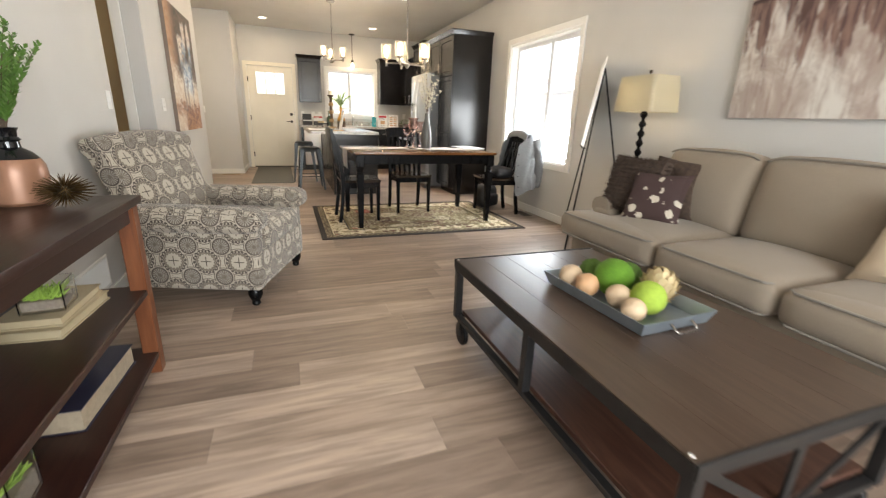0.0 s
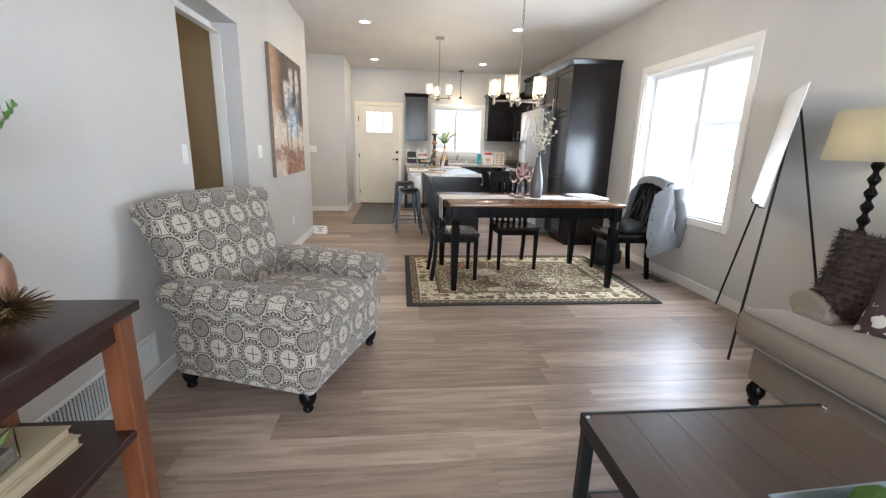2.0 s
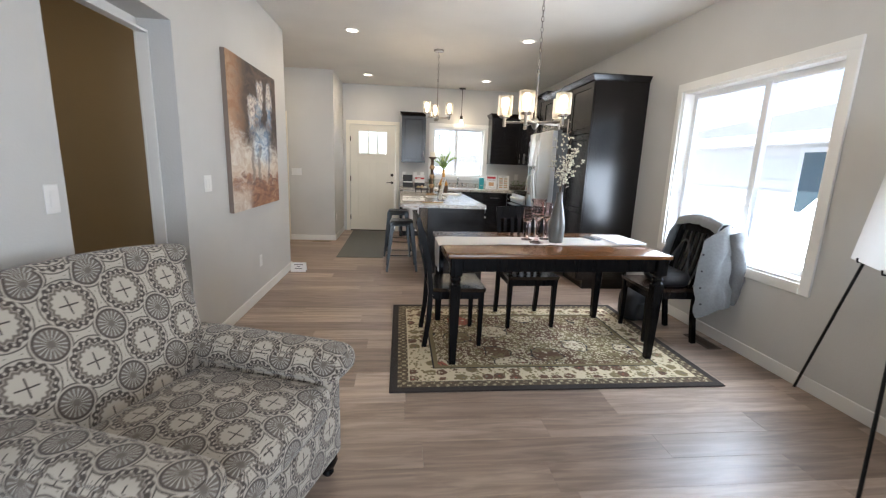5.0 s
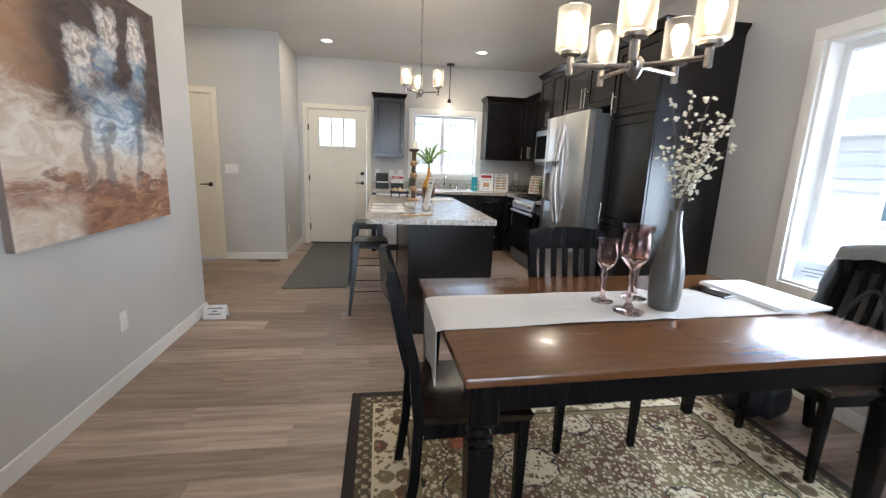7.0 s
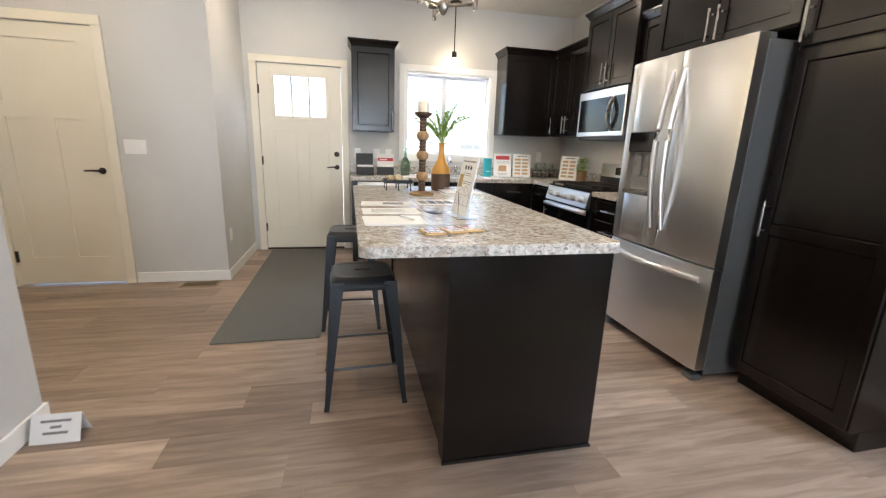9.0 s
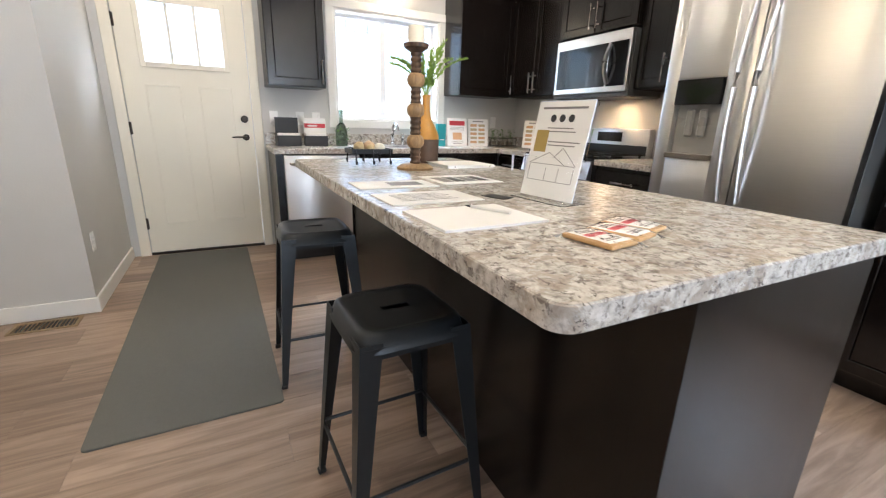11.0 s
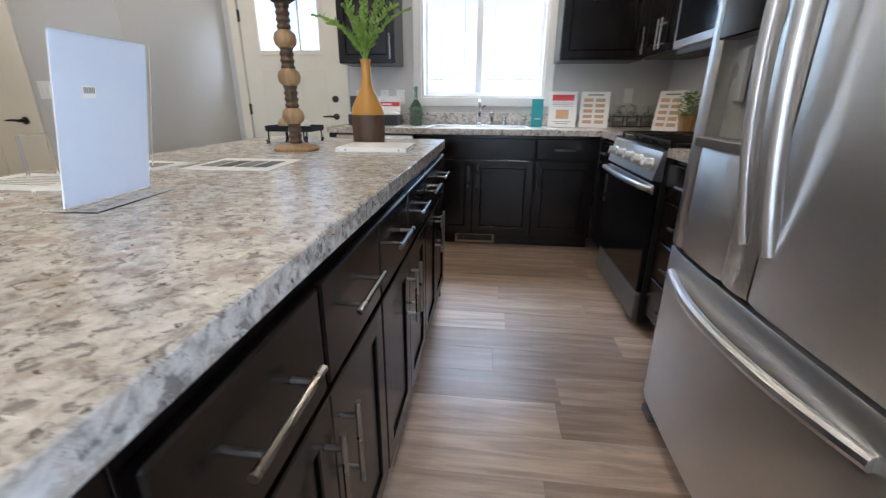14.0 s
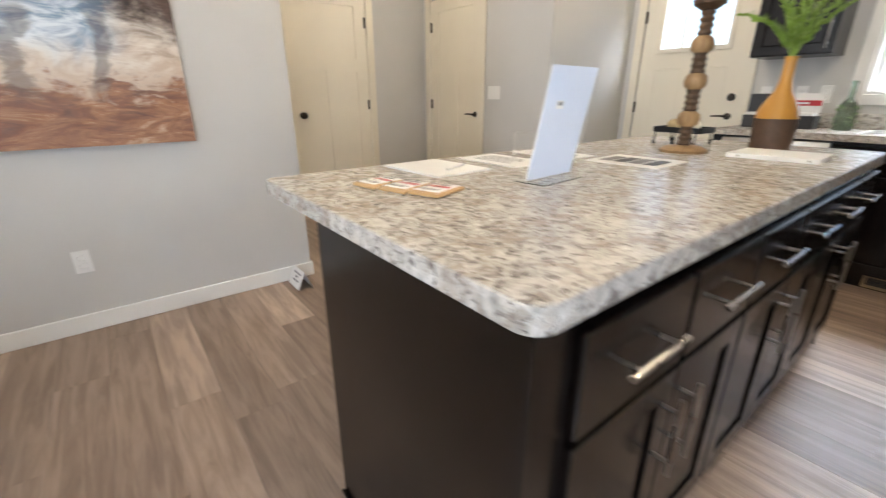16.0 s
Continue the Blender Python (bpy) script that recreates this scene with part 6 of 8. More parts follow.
vs_ = thing("bottle_vase", "tall grey ceramic bottle vase with white blossom branches", "vase", pose(1.575, 4.785, TZ + 0.007, 0, 0, 160))
b = NB()
lathe(b, [(0.0, 0.0), (0.048, 0.0), (0.054, 0.008), (0.060, 0.07), (0.060, 0.14), (0.050, 0.21), (0.034, 0.28), (0.024, 0.33), (0.022, 0.37), (0.024, 0.385), (0.020, 0.385), (0.018, 0.36), (0.0, 0.34)], 28, closed=False)
part("vase_body", b, PEWTER, vs_)
rnd = random.Random(21)
stems, bl = NB(), NB()
for i in range(11):
    a = rnd.uniform(0, 6.28)
    ln, out = rnd.uniform(0.16, 0.42), rnd.uniform(0.04, 0.20)
    if i == 0:
        ln, out, a = 0.44, 0.02, 1.0
    pts = [Vector((0, 0, 0.36)) + Vector((math.cos(a) * out * f ** 1.4, math.sin(a) * out * f ** 1.4, ln * f)) + Vector((0.006, 0.006, 0)) * noise.noise(Vector((i, f * 4, 0))) for f in [k / 8 for k in range(9)]]
    tube(stems, pts, 0.0022, 5, 0.0012)
    for k in range(3, 9):
        for q in range(rnd.choice((2, 3, 4))):
            off = Vector((rnd.gauss(0, 1), rnd.gauss(0, 1), rnd.gauss(0, 0.8))) * 0.014
            c0 = pts[k] + off
            tube(stems, [pts[k], c0], 0.001, 4)
            for j_ in range(3):
                cc = c0 + Vector((rnd.gauss(0, 1), rnd.gauss(0, 1), rnd.gauss(0, 1))) * 0.004
                bmesh.ops.create_icosphere(bl, subdivisions=1, radius=rnd.uniform(0.0035, 0.0062), matrix=Matrix.Translation(cc))
part("twigs", stems, STEM, vs_)
part("blossoms", bl, BLOSSOM, vs_, "cream-white buds", sharp=60)

b = NB()
box(b, -0.08, -0.04, 0, 0.08, 0.04, 0.009, 0.003)
solo("phone", b, BLACKGLASS, "black phone lying on the table runner", "phone", pose(1.945, 4.965, TZ + 0.008, 0, 0, -70))
fo = thing("folder", "white folder of papers lying on dining table", "folder", pose(2.145, 4.92, TZ + 0.008, 0, 0, 3))
for i in range(3):
    b = NB()
    box(b, -0.125 + 0.006 * i, -0.205, 0.0045 * i, 0.125 + 0.004 * i, 0.205, 0.0045 * i + 0.004)
    part("sheet", b, PAPER if i != 1 else BLUEBACK, fo)

# small card on the window sill
b = NB()
box(b, -0.10, -0.002, 0, 0.10, 0.002, 0.13)
cd = solo("sill_card", b, BLUEBACK, "small pale printed card leaning in the window", "card", pose(XE + 0.05, 5.47, EW[2] + 0.0205, -12, 0, -70))
for i, w_ in enumerate((0.10, 0.12, 0.07)):
    b = NB()
    box(b, -w_ / 2, -0.0035, 0.085 - 0.022 * i, w_ / 2, -0.0022, 0.091 - 0.022 * i)
    part("print_line", b, INK, cd)


# ---- ceiling lights ----
def chandelier(label, m, drop, arms, reach, sh, watts, rot=0.0):
    """Origin at the ceiling; drop to the hub."""
    c = thing("chandelier", label, "chandelier", m)
    b = NB()
    lathe(b, [(0.062, -0.022), (0.066, -0.016), (0.066, -0.001)], 24)
    part("canopy", b, NICKEL, c)
    b = NB()
    n = int((drop - 0.36) / 0.034)
    for i in range(n):
        z = -0.022 - (i + 0.5) * (drop - 0.36) / n
        pts = [(0.009 * math.cos(t) * (1 if i % 2 else 0), 0.009 * math.cos(t) * (0 if i % 2 else 1), z + 0.022 * math.sin(t)) for t in [k * math.pi / 4 for k in range(9)]]
        tube(b, pts, 0.0026, 5)
    part("chain", b, NICKEL, c)
    b = NB()
    lathe(b, [(0.007, -drop + 0.02), (0.007, -drop + 0.34), (0.012, -drop + 0.345)], 12)
    lathe(b, [(0.008, -drop - 0.045), (0.016, -drop - 0.035), (0.03, -drop - 0.01), (0.03, -drop + 0.012), (0.016, -drop + 0.03)], 20)
    part("hub", b, NICKEL, c)
    for i in range(arms):
        a = rot + 2 * math.pi * i / arms
        ca, sa = math.cos(a), math.sin(a)
        b = NB()
        tube(b, [(0.02 * ca, 0.02 * sa, -drop), (reach * ca, reach * sa, -drop)], 0.0085, 8)
        tube(b, [(reach * ca, reach * sa, -drop - 0.03), (reach * ca, reach * sa, -drop + 0.03)], 0.012, 10)
        arm = part("arm", b, NICKEL, c)
        b = NB()
        x, y = reach * ca, reach * sa
        lathe(b, [(0.018, -drop + 0.028), (0.036, -drop + 0.034), (0.036, -drop + 0.046), (0.018, -drop + 0.06)], 18, x, y)
        part("cup", b, NICKEL, arm)
        b = NB()
        r = sh
        hgt = 0.135
        lathe(b, [(0.02, -drop + 0.0475), (r - 0.004, -drop + 0.0475), (r, -drop + 0.055), (r, -drop + hgt + 0.05), (r - 0.003, -drop + hgt + 0.05), (r - 0.003, -drop + 0.057), (0.02, -drop + 0.051)], 24, x, y, closed=False)
        part("shade", b, SHADEGLASS, c, "seeded clear glass cylinder shade").visible_shadow = False
        b = NB()
        lathe(b, [(0.012, 0.0), (0.013, 0.03), (0.026, 0.065), (0.028, 0.085), (0.018, 0.108), (0.0, 0.114)], 14, x, y, -drop + 0.06, closed=False)
        bulb = part("bulb", b, BULB, c, "lit bulb")
        bulb.visible_shadow = False
        lamp("chandelier_light", "POINT", m @ pose(x, y, -drop + 0.14), watts, WARM, radius=0.03)
    return c


chandelier("five-arm brushed nickel chandelier with glass shades, lit", pose(1.345, 4.80, ZC), 1.115, 5, 0.222, 0.054, 0.35, 0.35)
chandelier("three-arm brushed nickel chandelier with glass shades, lit", pose(0.84, 7.447, ZC), 0.835, 3, 0.17, 0.05, 0.35, -0.45)

pn = thing("pendant_light", "single bare-bulb nickel pendant over the sink, lit", "pendant light", pose(1.525, 10.05, ZC))
b = NB()
lathe(b, [(0.058, -0.02), (0.062, -0.015), (0.062, -0.001)], 24)
part("canopy", b, BRONZE, pn)
b = NB()
tube(b, [(0, 0, -0.02), (0, 0, -0.50)], 0.006, 8)
lathe(b, [(0.008, -0.50), (0.026, -0.51), (0.028, -0.56), (0.022, -0.57)], 18)
part("stem", b, BRONZE, pn)
b = NB()
lathe(b, [(0.013, 0.0), (0.015, -0.03), (0.032, -0.065), (0.032, -0.09), (0.02, -0.11), (0.0, -0.116)], 16, 0, 0, -0.565, closed=False)
part("bulb", b, BULB, pn, "lit bulb").visible_shadow = False
lamp("pendant_light_lamp", "POINT", pose(1.525, 10.05, ZC - 0.64), 0.35, WARM, radius=0.03)

first = None
# last two unseen: one added to brighten the passage, one assumed for the hall
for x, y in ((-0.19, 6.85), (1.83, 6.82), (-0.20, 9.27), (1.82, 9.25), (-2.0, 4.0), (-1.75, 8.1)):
    if first is None:
        first = thing("downlight", "round recessed ceiling downlight, lit, white trim", "downlight", pose(x, y, ZC), "ceiling downlights")
        b = NB()
        lathe(b, [(0.062, -0.003), (0.066, -0.008), (0.088, -0.006), (0.092, -0.0005)], 28, closed=False)
        part("trim_ring", b, TRIM, first)
        b = NB()
        lathe(b, [(0.0, -0.0042), (0.0625, -0.0042), (0.0625, -0.0035), (0.0, -0.0035)], 28, closed=False)
        part("lens", b, LENS, first)
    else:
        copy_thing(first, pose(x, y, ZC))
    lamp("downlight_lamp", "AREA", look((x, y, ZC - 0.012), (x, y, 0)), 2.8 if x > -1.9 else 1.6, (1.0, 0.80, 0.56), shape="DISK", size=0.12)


# ---- switches, outlets, registers ----
def plate(name, label, m, gang=1, outlet=False):
    t = thing(name, label, "switch" if not outlet else "outlet", m)
    b = NB()
    w_ = 0.035 + 0.023 * (gang - 1)
    box(b, -w_, -0.006, -0.0575, w_, -0.0005, 0.0575, 0.003)
    part("cover_plate", b, PLATE, t)
    for g in range(gang):
        x = (g - (gang - 1) / 2) * 0.046
        b = NB()
        if outlet:
            for z in (-0.02, 0.02):
                box(b, x - 0.016, -0.0085, z - 0.014, x + 0.016, -0.0062, z + 0.014, 0.004)
        else:
            box(b, x - 0.016, -0.0095, -0.033, x + 0.016, -0.0062, 0.033, 0.002)
        part("rocker" if not outlet else "socket", b, PLATE, t)


plate("light_switch", "white rocker switch plate on greige wall", pose(XW, 3.49, 1.175, 0, 0, 90), 1)
plate("light_switch", "white double rocker switch plate on wall", pose(XW, 4.855, 1.17, 0, 0, 90), 2)
plate("light_switch", "white triple rocker switch plate on hall wall", pose(-1.36, HN, 1.16), 3)
plate("outlet", "white wall outlet above the baseboard", pose(XW, 5.895, 0.368, 0, 0, 90), 1, True)
plate("outlet", "white wall outlet near the entry door", pose(KX, 9.20, 0.392, 0, 0, 90), 1, True)
for x in (0.44, 0.66, 0.80):
    plate("outlet", "white outlet plate above the counter", pose(x, YN, 1.14), 1, True)
plate("outlet", "white outlet plate above the counter near cards", pose(2.72, YN, 1.16), 1, True)


def grille(name, label, m, w, d, mat, n):
    """Lies in the xy-plane, louvres across the width."""
    t = thing(name, label, "vent", m)
    b = NB()
    e = 0.018
    box(b, -w / 2, -d / 2, 0.0005, w / 2, -d / 2 + e, 0.006, 0.001)
    box(b, -w / 2, d / 2 - e, 0.0005, w / 2, d / 2, 0.006, 0.001)
    box(b, -w / 2, -d / 2 + e, 0.0005, -w / 2 + e, d / 2 - e, 0.006, 0.001)
    box(b, w / 2 - e, -d / 2 + e, 0.0005, w / 2, d / 2 - e, 0.006, 0.001)
    part("frame", b, mat, t)
    b = NB()
    box(b, -w / 2 + e, -d / 2 + e, 0.0004, w / 2 - e, d / 2 - e, 0.0012)
    part("backing", b, BLACKPLASTIC, t)
    for i in range(n):
        x = -w / 2 + e + (w - 2 * e) * (i + 0.5) / n
        b = NB()
        bar(b, (x, -d / 2 + e, 0.003), (x, d / 2 - e, 0.003), 0.0016, (w - 2 * e) / n * (0.62 if mat is not TRIM else 0.88))
        part("louvre", b, mat, t)


grille("return_vent", "white metal return air grille low on wall", pose(XW, 2.58, 0.20, 90, 0, 90) , 0.78, 0.19, TRIM, 40)
grille("floor_register", "tan metal floor register in the hall", pose(-0.95, 8.93, 0.0005), 0.30, 0.14, VENTTAN, 14)
grille("floor_register", "brown metal floor register by the wall", pose(2.88, 4.72, 0.0005, 0, 0, 90), 0.30, 0.12, VENTBROWN, 14)


# ---- kitchen ----
def pull(parent, x, z, y, ln=0.18, upright=True):
    """A bar pull on two posts in front of a face at y."""
    b = NB()
    d = Vector((0, 0, ln / 2)) if upright else Vector((ln / 2, 0, 0))
    c0 = Vector((x, y - 0.032, z))
    tube(b, [c0 - d, c0 + d], 0.006, 8)
    for s in (-0.66, 0.66):
        tube(b, [c0 + d * s, c0 + d * s + Vector((0, 0.032, 0))], 0.005, 6)
    part("handle", b, NICKEL, parent, "brushed nickel bar pull")


def ring(bm, x0, x1, z0, z1, f, y0, y1):
    """A rectangular frame of board width f, as one connected piece, its front edges eased."""
    e = 0.003
    loops = []
    for o, y in ((0, y1), (0, y0 + e), (e, y0), (f - e, y0), (f, y0 + e), (f, y1)):
        loops.append([bm.verts.new(p) for p in ((x0 + o, y, z0 + o), (x1 - o, y, z0 + o), (x1 - o, y, z1 - o), (x0 + o, y, z1 - o))])
    for a, c in zip(loops, loops[1:] + loops[:1]):
        for i in range(4):
            bm.faces.new((a[i], a[(i + 1) % 4], c[(i + 1) % 4], c[i]))


def shaker(parent, name, x0, x1, z0, z1, y, split=(), handle=None):
    """Framed door or drawer front standing 20 mm off the face at y."""
    b = NB()
    f = 0.058
    if z1 - z0 <= 0.25:
        box(b, x0, y - 0.020, z0, x1, y - 0.0005, z1, 0.004)
        d = part(name, b, ESPRESSO, parent)
    else:
        ring(b, x0, x1, z0, z1, f, y - 0.020, y - 0.0005)
        d = part(name, b, ESPRESSO, parent)
        for s in split:
            b = NB()
            box(b, x0 + f, y - 0.020, s - f / 2, x1 - f, y - 0.0005, s + f / 2, 0.003)
            part("mid_rail", b, ESPRESSO, d)
        cuts = [z0 + f] + [q for s in split for q in (s - f / 2, s + f / 2)] + [z1 - f]
        for a, c in zip(cuts[::2], cuts[1::2]):
            b = NB()
            box(b, x0 + f + 0.0005, y - 0.0125, a + 0.0005, x1 - f - 0.0005, y - 0.0008, c - 0.0005, 0.005)
            part("panel", b, ESPRESSO, d)
    if handle:
        kind, hx, hz = handle
        pull(d, hx, hz, y - 0.020, 0.18, kind == "v")
    return d


def cabinet(name, label, m, w, d, z0, z1, fronts, toe=True, group=""):
    """Faces -y; origin at the front left foot."""
    c = thing(name, label, "cabinet", m, group)
    b = NB()
    box(b, 0.0005, 0, z0 + (0.1 if toe else 0), w - 0.0005, d, z1, 0.001)
    if toe:
        box(b, 0.0005, 0.07, z0, w - 0.0005, d, z0 + 0.0995)
    part("body", b, ESPRESSO, c)
    for fr in fronts:
        shaker(c, *fr[:6], **(fr[6] if len(fr) > 6 else {}))
    return c


def crown(c, x0, x1, d, z, left=True, right=True):
    b = NB()
    o = 0.035
    v = []
    for zz, e in ((z, 0.004), (z + 0.02, 0.012), (z + 0.05, o), (z + 0.062, o)):
        v.append([b.verts.new(p) for p in ((x0 - (e if left else 0), -0.02 - e, zz), (x1 + (e if right else 0), -0.02 - e, zz), (x1 + (e if right else 0), d, zz), (x0 - (e if left else 0), d, zz))])
    for a, q in zip(v, v[1:]):
        for i in range(4):
            b.faces.new((a[i], a[(i + 1) % 4], q[(i + 1) % 4], q[i]))
    b.faces.new(v[0][::-1])
    b.faces.new(v[-1])
    part("crown_moulding", b, ESPRESSO, c)


BZ = 0.874


def two_door_base(m, w, label, drawers=2):
    fr = []
    h = w / 2
    for i in range(drawers):
        a, e = i * w / drawers + 0.006, (i + 1) * w / drawers - 0.006
        fr.append(("drawer", a, e, 0.660, 0.842, 0.0, dict(handle=("h", (a + e) / 2, 0.757))))
    fr.append(("door", 0.006, h - 0.002, 0.115, 0.645, 0.0, dict(handle=("v", h - 0.038, 0.515))))
    fr.append(("door", h + 0.002, w - 0.006, 0.115, 0.645, 0.0, dict(handle=("v", h + 0.038, 0.515))))
    return cabinet("base_cabinet", label, m, w, 0.58, 0, BZ, fr, group="kitchen base cabinets")


# island
for i in range(3):
    two_door_base(pose(1.345, 6.545 + i * 0.685, 0, 0, 0, 90), 0.685, "espresso island base cabinet with two drawers, two doors")
b = NB()
box(b, 0.69, 6.462, 0, 1.347, 6.5435, BZ, 0.002)
solo("island_end_panel", b, ESPRESSO, "flat espresso end panel of kitchen island", "panel")
b = NB()
box(b, 0.69, 8.6015, 0, 1.347, 8.610, BZ, 0.002)
solo("island_end_panel", b, ESPRESSO, "flat espresso far end panel of island", "panel")
b = NB()
box(b, 0.70, 6.5445, 0, 0.762, 8.6005, BZ, 0.002)
solo("island_back_panel", b, ESPRESSO, "flat espresso back panel of kitchen island", "panel")
b = NB()
box(b, 0.685, 6.452, 0.0005, 1.35, 6.4615, 0.012, 0.002)
solo("shoe_moulding", b, ESPRESSO, "dark shoe moulding at the island foot", "trim")
ic = thing("island_countertop", "speckled cream and grey granite-look laminate island top", "countertop")
b = NB()
slab(b, rounded(0.3745, 6.4425, 1.3655, 8.6175, 0.034), BZ + 0.001, 0.915, 0.001)
part("top", b, GRANITE, ic)
b = NB()
loops = []
for e, z in ((0.0, BZ + 0.001), (0.0, 0.9125), (0.0012, 0.9138), (0.0026, 0.9138), (0.0026, BZ + 0.001)):
    loops.append([b.verts.new((x, y, z)) for x, y in rounded(0.372 + e, 6.44 + e, 1.368 - e, 8.62 - e, 0.036 - e)])
for a, c in zip(loops, loops[1:] + loops[:1]):
    for i in range(len(a)):
        b.faces.new((a[i], a[(i + 1) % len(a)], c[(i + 1) % len(a)], c[i]))
part("edge_band", b, GRANITE, ic, "laminate strip round the edge")

# run along the north wall
FY = 9.585
fil = NB()
box(fil, 0.365, FY - 0.02, 0, 0.42, YN - 0.002, BZ, 0.002)
solo("cabinet_end_panel", fil, ESPRESSO, "espresso end panel beside the dishwasher", "panel")
dw = thing("dishwasher", "stainless steel dishwasher under the counter", "dishwasher", pose(0.422, FY, 0))
b = NB()
box(b, 0, 0, 0.1, 0.596, 0.56, 0.865)
part("tub", b, DARKGREY, dw)
b = NB()
box(b, 0.002, -0.028, 0.11, 0.594, -0.001, 0.862, 0.006, 2)
dr = part("door", b, STEEL, dw)
b = NB()
tube(b, [(0.05, -0.028, 0.80), (0.05, -0.062, 0.80), (0.545, -0.062, 0.80), (0.545, -0.028, 0.80)], 0.010, 8)
part("handle", b, NICKEL, dr)
b = NB()
box(b, 0.002, 0.05, 0.002, 0.594, 0.06, 0.099)
part("kick_plate", b, BLACKPLASTIC, dw)
cabinet("base_cabinet", "espresso sink base cabinet with false front and two doors", pose(1.021, FY, 0), 0.92, 0.58, 0, BZ,
        (("false_front", 0.006, 0.914, 0.70, 0.85, 0.0), ("door", 0.006, 0.458, 0.115, 0.688, 0.0, dict(handle=("v", 0.425, 0.575))), ("door", 0.462, 0.914, 0.115, 0.688, 0.0, dict(handle=("v", 0.495, 0.575)))), group="kitchen base cabinets")
cabinet("base_cabinet", "espresso corner base cabinet", pose(1.942, FY, 0), 0.46, 0.58, 0, BZ, (("drawer", 0.006, 0.43, 0.70, 0.85, 0.0, dict(handle=("h", 0.22, 0.775))), ("door", 0.006, 0.43, 0.115, 0.688, 0.0, dict(handle=("v", 0.04, 0.575)))), group="kitchen base cabinets")
grille("toe_kick_register", "tan toe-kick floor register below the sink", pose(1.505, FY + 0.066, 0.05, 90, 0, 0), 0.32, 0.085, VENTTAN, 14)

# run along the east wall (faces -x)
RX = 2.425


def east(y):
    return pose(RX, y, 0, 0, 0, -90)


cabinet("base_cabinet", "narrow espresso base cabinet beside the range", east(9.583), 0.435, 0.58, 0, BZ,
        (("drawer", 0.006, 0.43, 0.70, 0.85, 0.0, dict(handle=("h", 0.215, 0.775))), ("door", 0.006, 0.43, 0.115, 0.688, 0.0, dict(handle=("v", 0.39, 0.575)))), group="kitchen base cabinets")
cabinet("base_cabinet", "espresso four-drawer base cabinet beside refrigerator", east(8.34), 0.55, 0.58, 0, BZ,
        tuple(("drawer", 0.006, 0.544, a, c, 0.0, dict(handle=("h", 0.275, (a + c) / 2))) for a, c in ((0.70, 0.85), (0.51, 0.688), (0.32, 0.498), (0.115, 0.308))), group="kitchen base cabinets")

ct = thing("countertop", "speckled granite-look laminate L-shaped counter with low backsplash", "countertop")
SX0, SX1, SY0, SY1 = 1.12, 1.88, 9.66, 10.06
b = NB()
CY = FY - 0.035
z0, z1 = BZ + 0.001, 0.915
box(b, 0.355, CY, z0, SX0, YN - 0.001, z1)
box(b, SX0, CY, z0, SX1, SY0, z1)
box(b, SX0, SY1, z0, SX1, YN - 0.001, z1)
box(b, SX1, CY, z0, XE - 0.001, YN - 0.001, z1)
box(b, RX - 0.035, 9.15, z0, XE - 0.001, CY, z1)
part("top", b, GRANITE, ct)
b = NB()
box(b, RX - 0.035, 7.785, z0, XE - 0.001, 8.34, z1, 0.003)
part("top", b, GRANITE, ct)
for q in ((0.355, YN - 0.020, XE - 0.0015, YN - 0.001), (XE - 0.020, 9.15, XE - 0.001, YN - 0.0205), (XE - 0.020, 7.785, XE - 0.001, 8.34)):
    b = NB()
    box(b, q[0], q[1], z1 + 0.0005, q[2], q[3], z1 + 0.10, 0.003)
    part("backsplash", b, GRANITE, ct)

sk = thing("sink", "stainless double-bowl kitchen sink", "sink", pose(0, 0, 0))
for x0, x1 in ((SX0 + 0.003, 1.495), (1.505, SX1 - 0.003)):
    b = NB()
    box(b, x0, SY0 + 0.003, 0.76, x1, SY1 - 0.003, 0.765)
    box(b, x0, SY0 + 0.003, 0.7655, x0 + 0.004, SY1 - 0.003, 0.917)
    box(b, x1 - 0.004, SY0 + 0.003, 0.7655, x1, SY1 - 0.003, 0.917)
    box(b, x0 + 0.005, SY0 + 0.003, 0.7655, x1 - 0.005, SY0 + 0.007, 0.917)
    box(b, x0 + 0.005, SY1 - 0.007, 0.7655, x1 - 0.005, SY1 - 0.003, 0.917)
    part("bowl", b, STEEL, sk)
b = NB()
box(b, SX0 - 0.02, SY0 - 0.02, 0.9155, SX0 + 0.003, SY1 + 0.02, 0.919)
box(b, SX1 - 0.003, SY0 - 0.02, 0.9155, SX1 + 0.02, SY1 + 0.02, 0.919)
box(b, SX0 + 0.003, SY0 - 0.02, 0.9155, SX1 - 0.003, SY0 + 0.003, 0.919)
box(b, SX0 + 0.003, SY1 - 0.003, 0.9155, SX1 - 0.003, SY1 + 0.05, 0.919)
part("rim", b, STEEL, sk)
fc = thing("faucet", "chrome kitchen faucet with side handle and sprayer", "faucet", pose(1.50, 10.09, 0.919))
b = NB()
lathe(b, [(0.03, 0), (0.03, 0.008), (0.018, 0.02), (0.016, 0.09), (0.02, 0.1), (0.012, 0.12)], 18)
tube(b, [(0, 0, 0.1), (0, -0.01, 0.17), (0, -0.05, 0.20), (0, -0.11, 0.195), (0, -0.15, 0.165), (0, -0.155, 0.14)], 0.011, 10)
part("spout", b, CHROME, fc)
b = NB()
tube(b, [(0.0, 0, 0.115), (0.03, 0.0, 0.15), (0.05, 0.0, 0.16)], 0.007, 8)
part("lever", b, CHROME, fc)
b = NB()
box(b, -0.11, -0.025, 0.0, 0.13, 0.025, 0.006, 0.003)
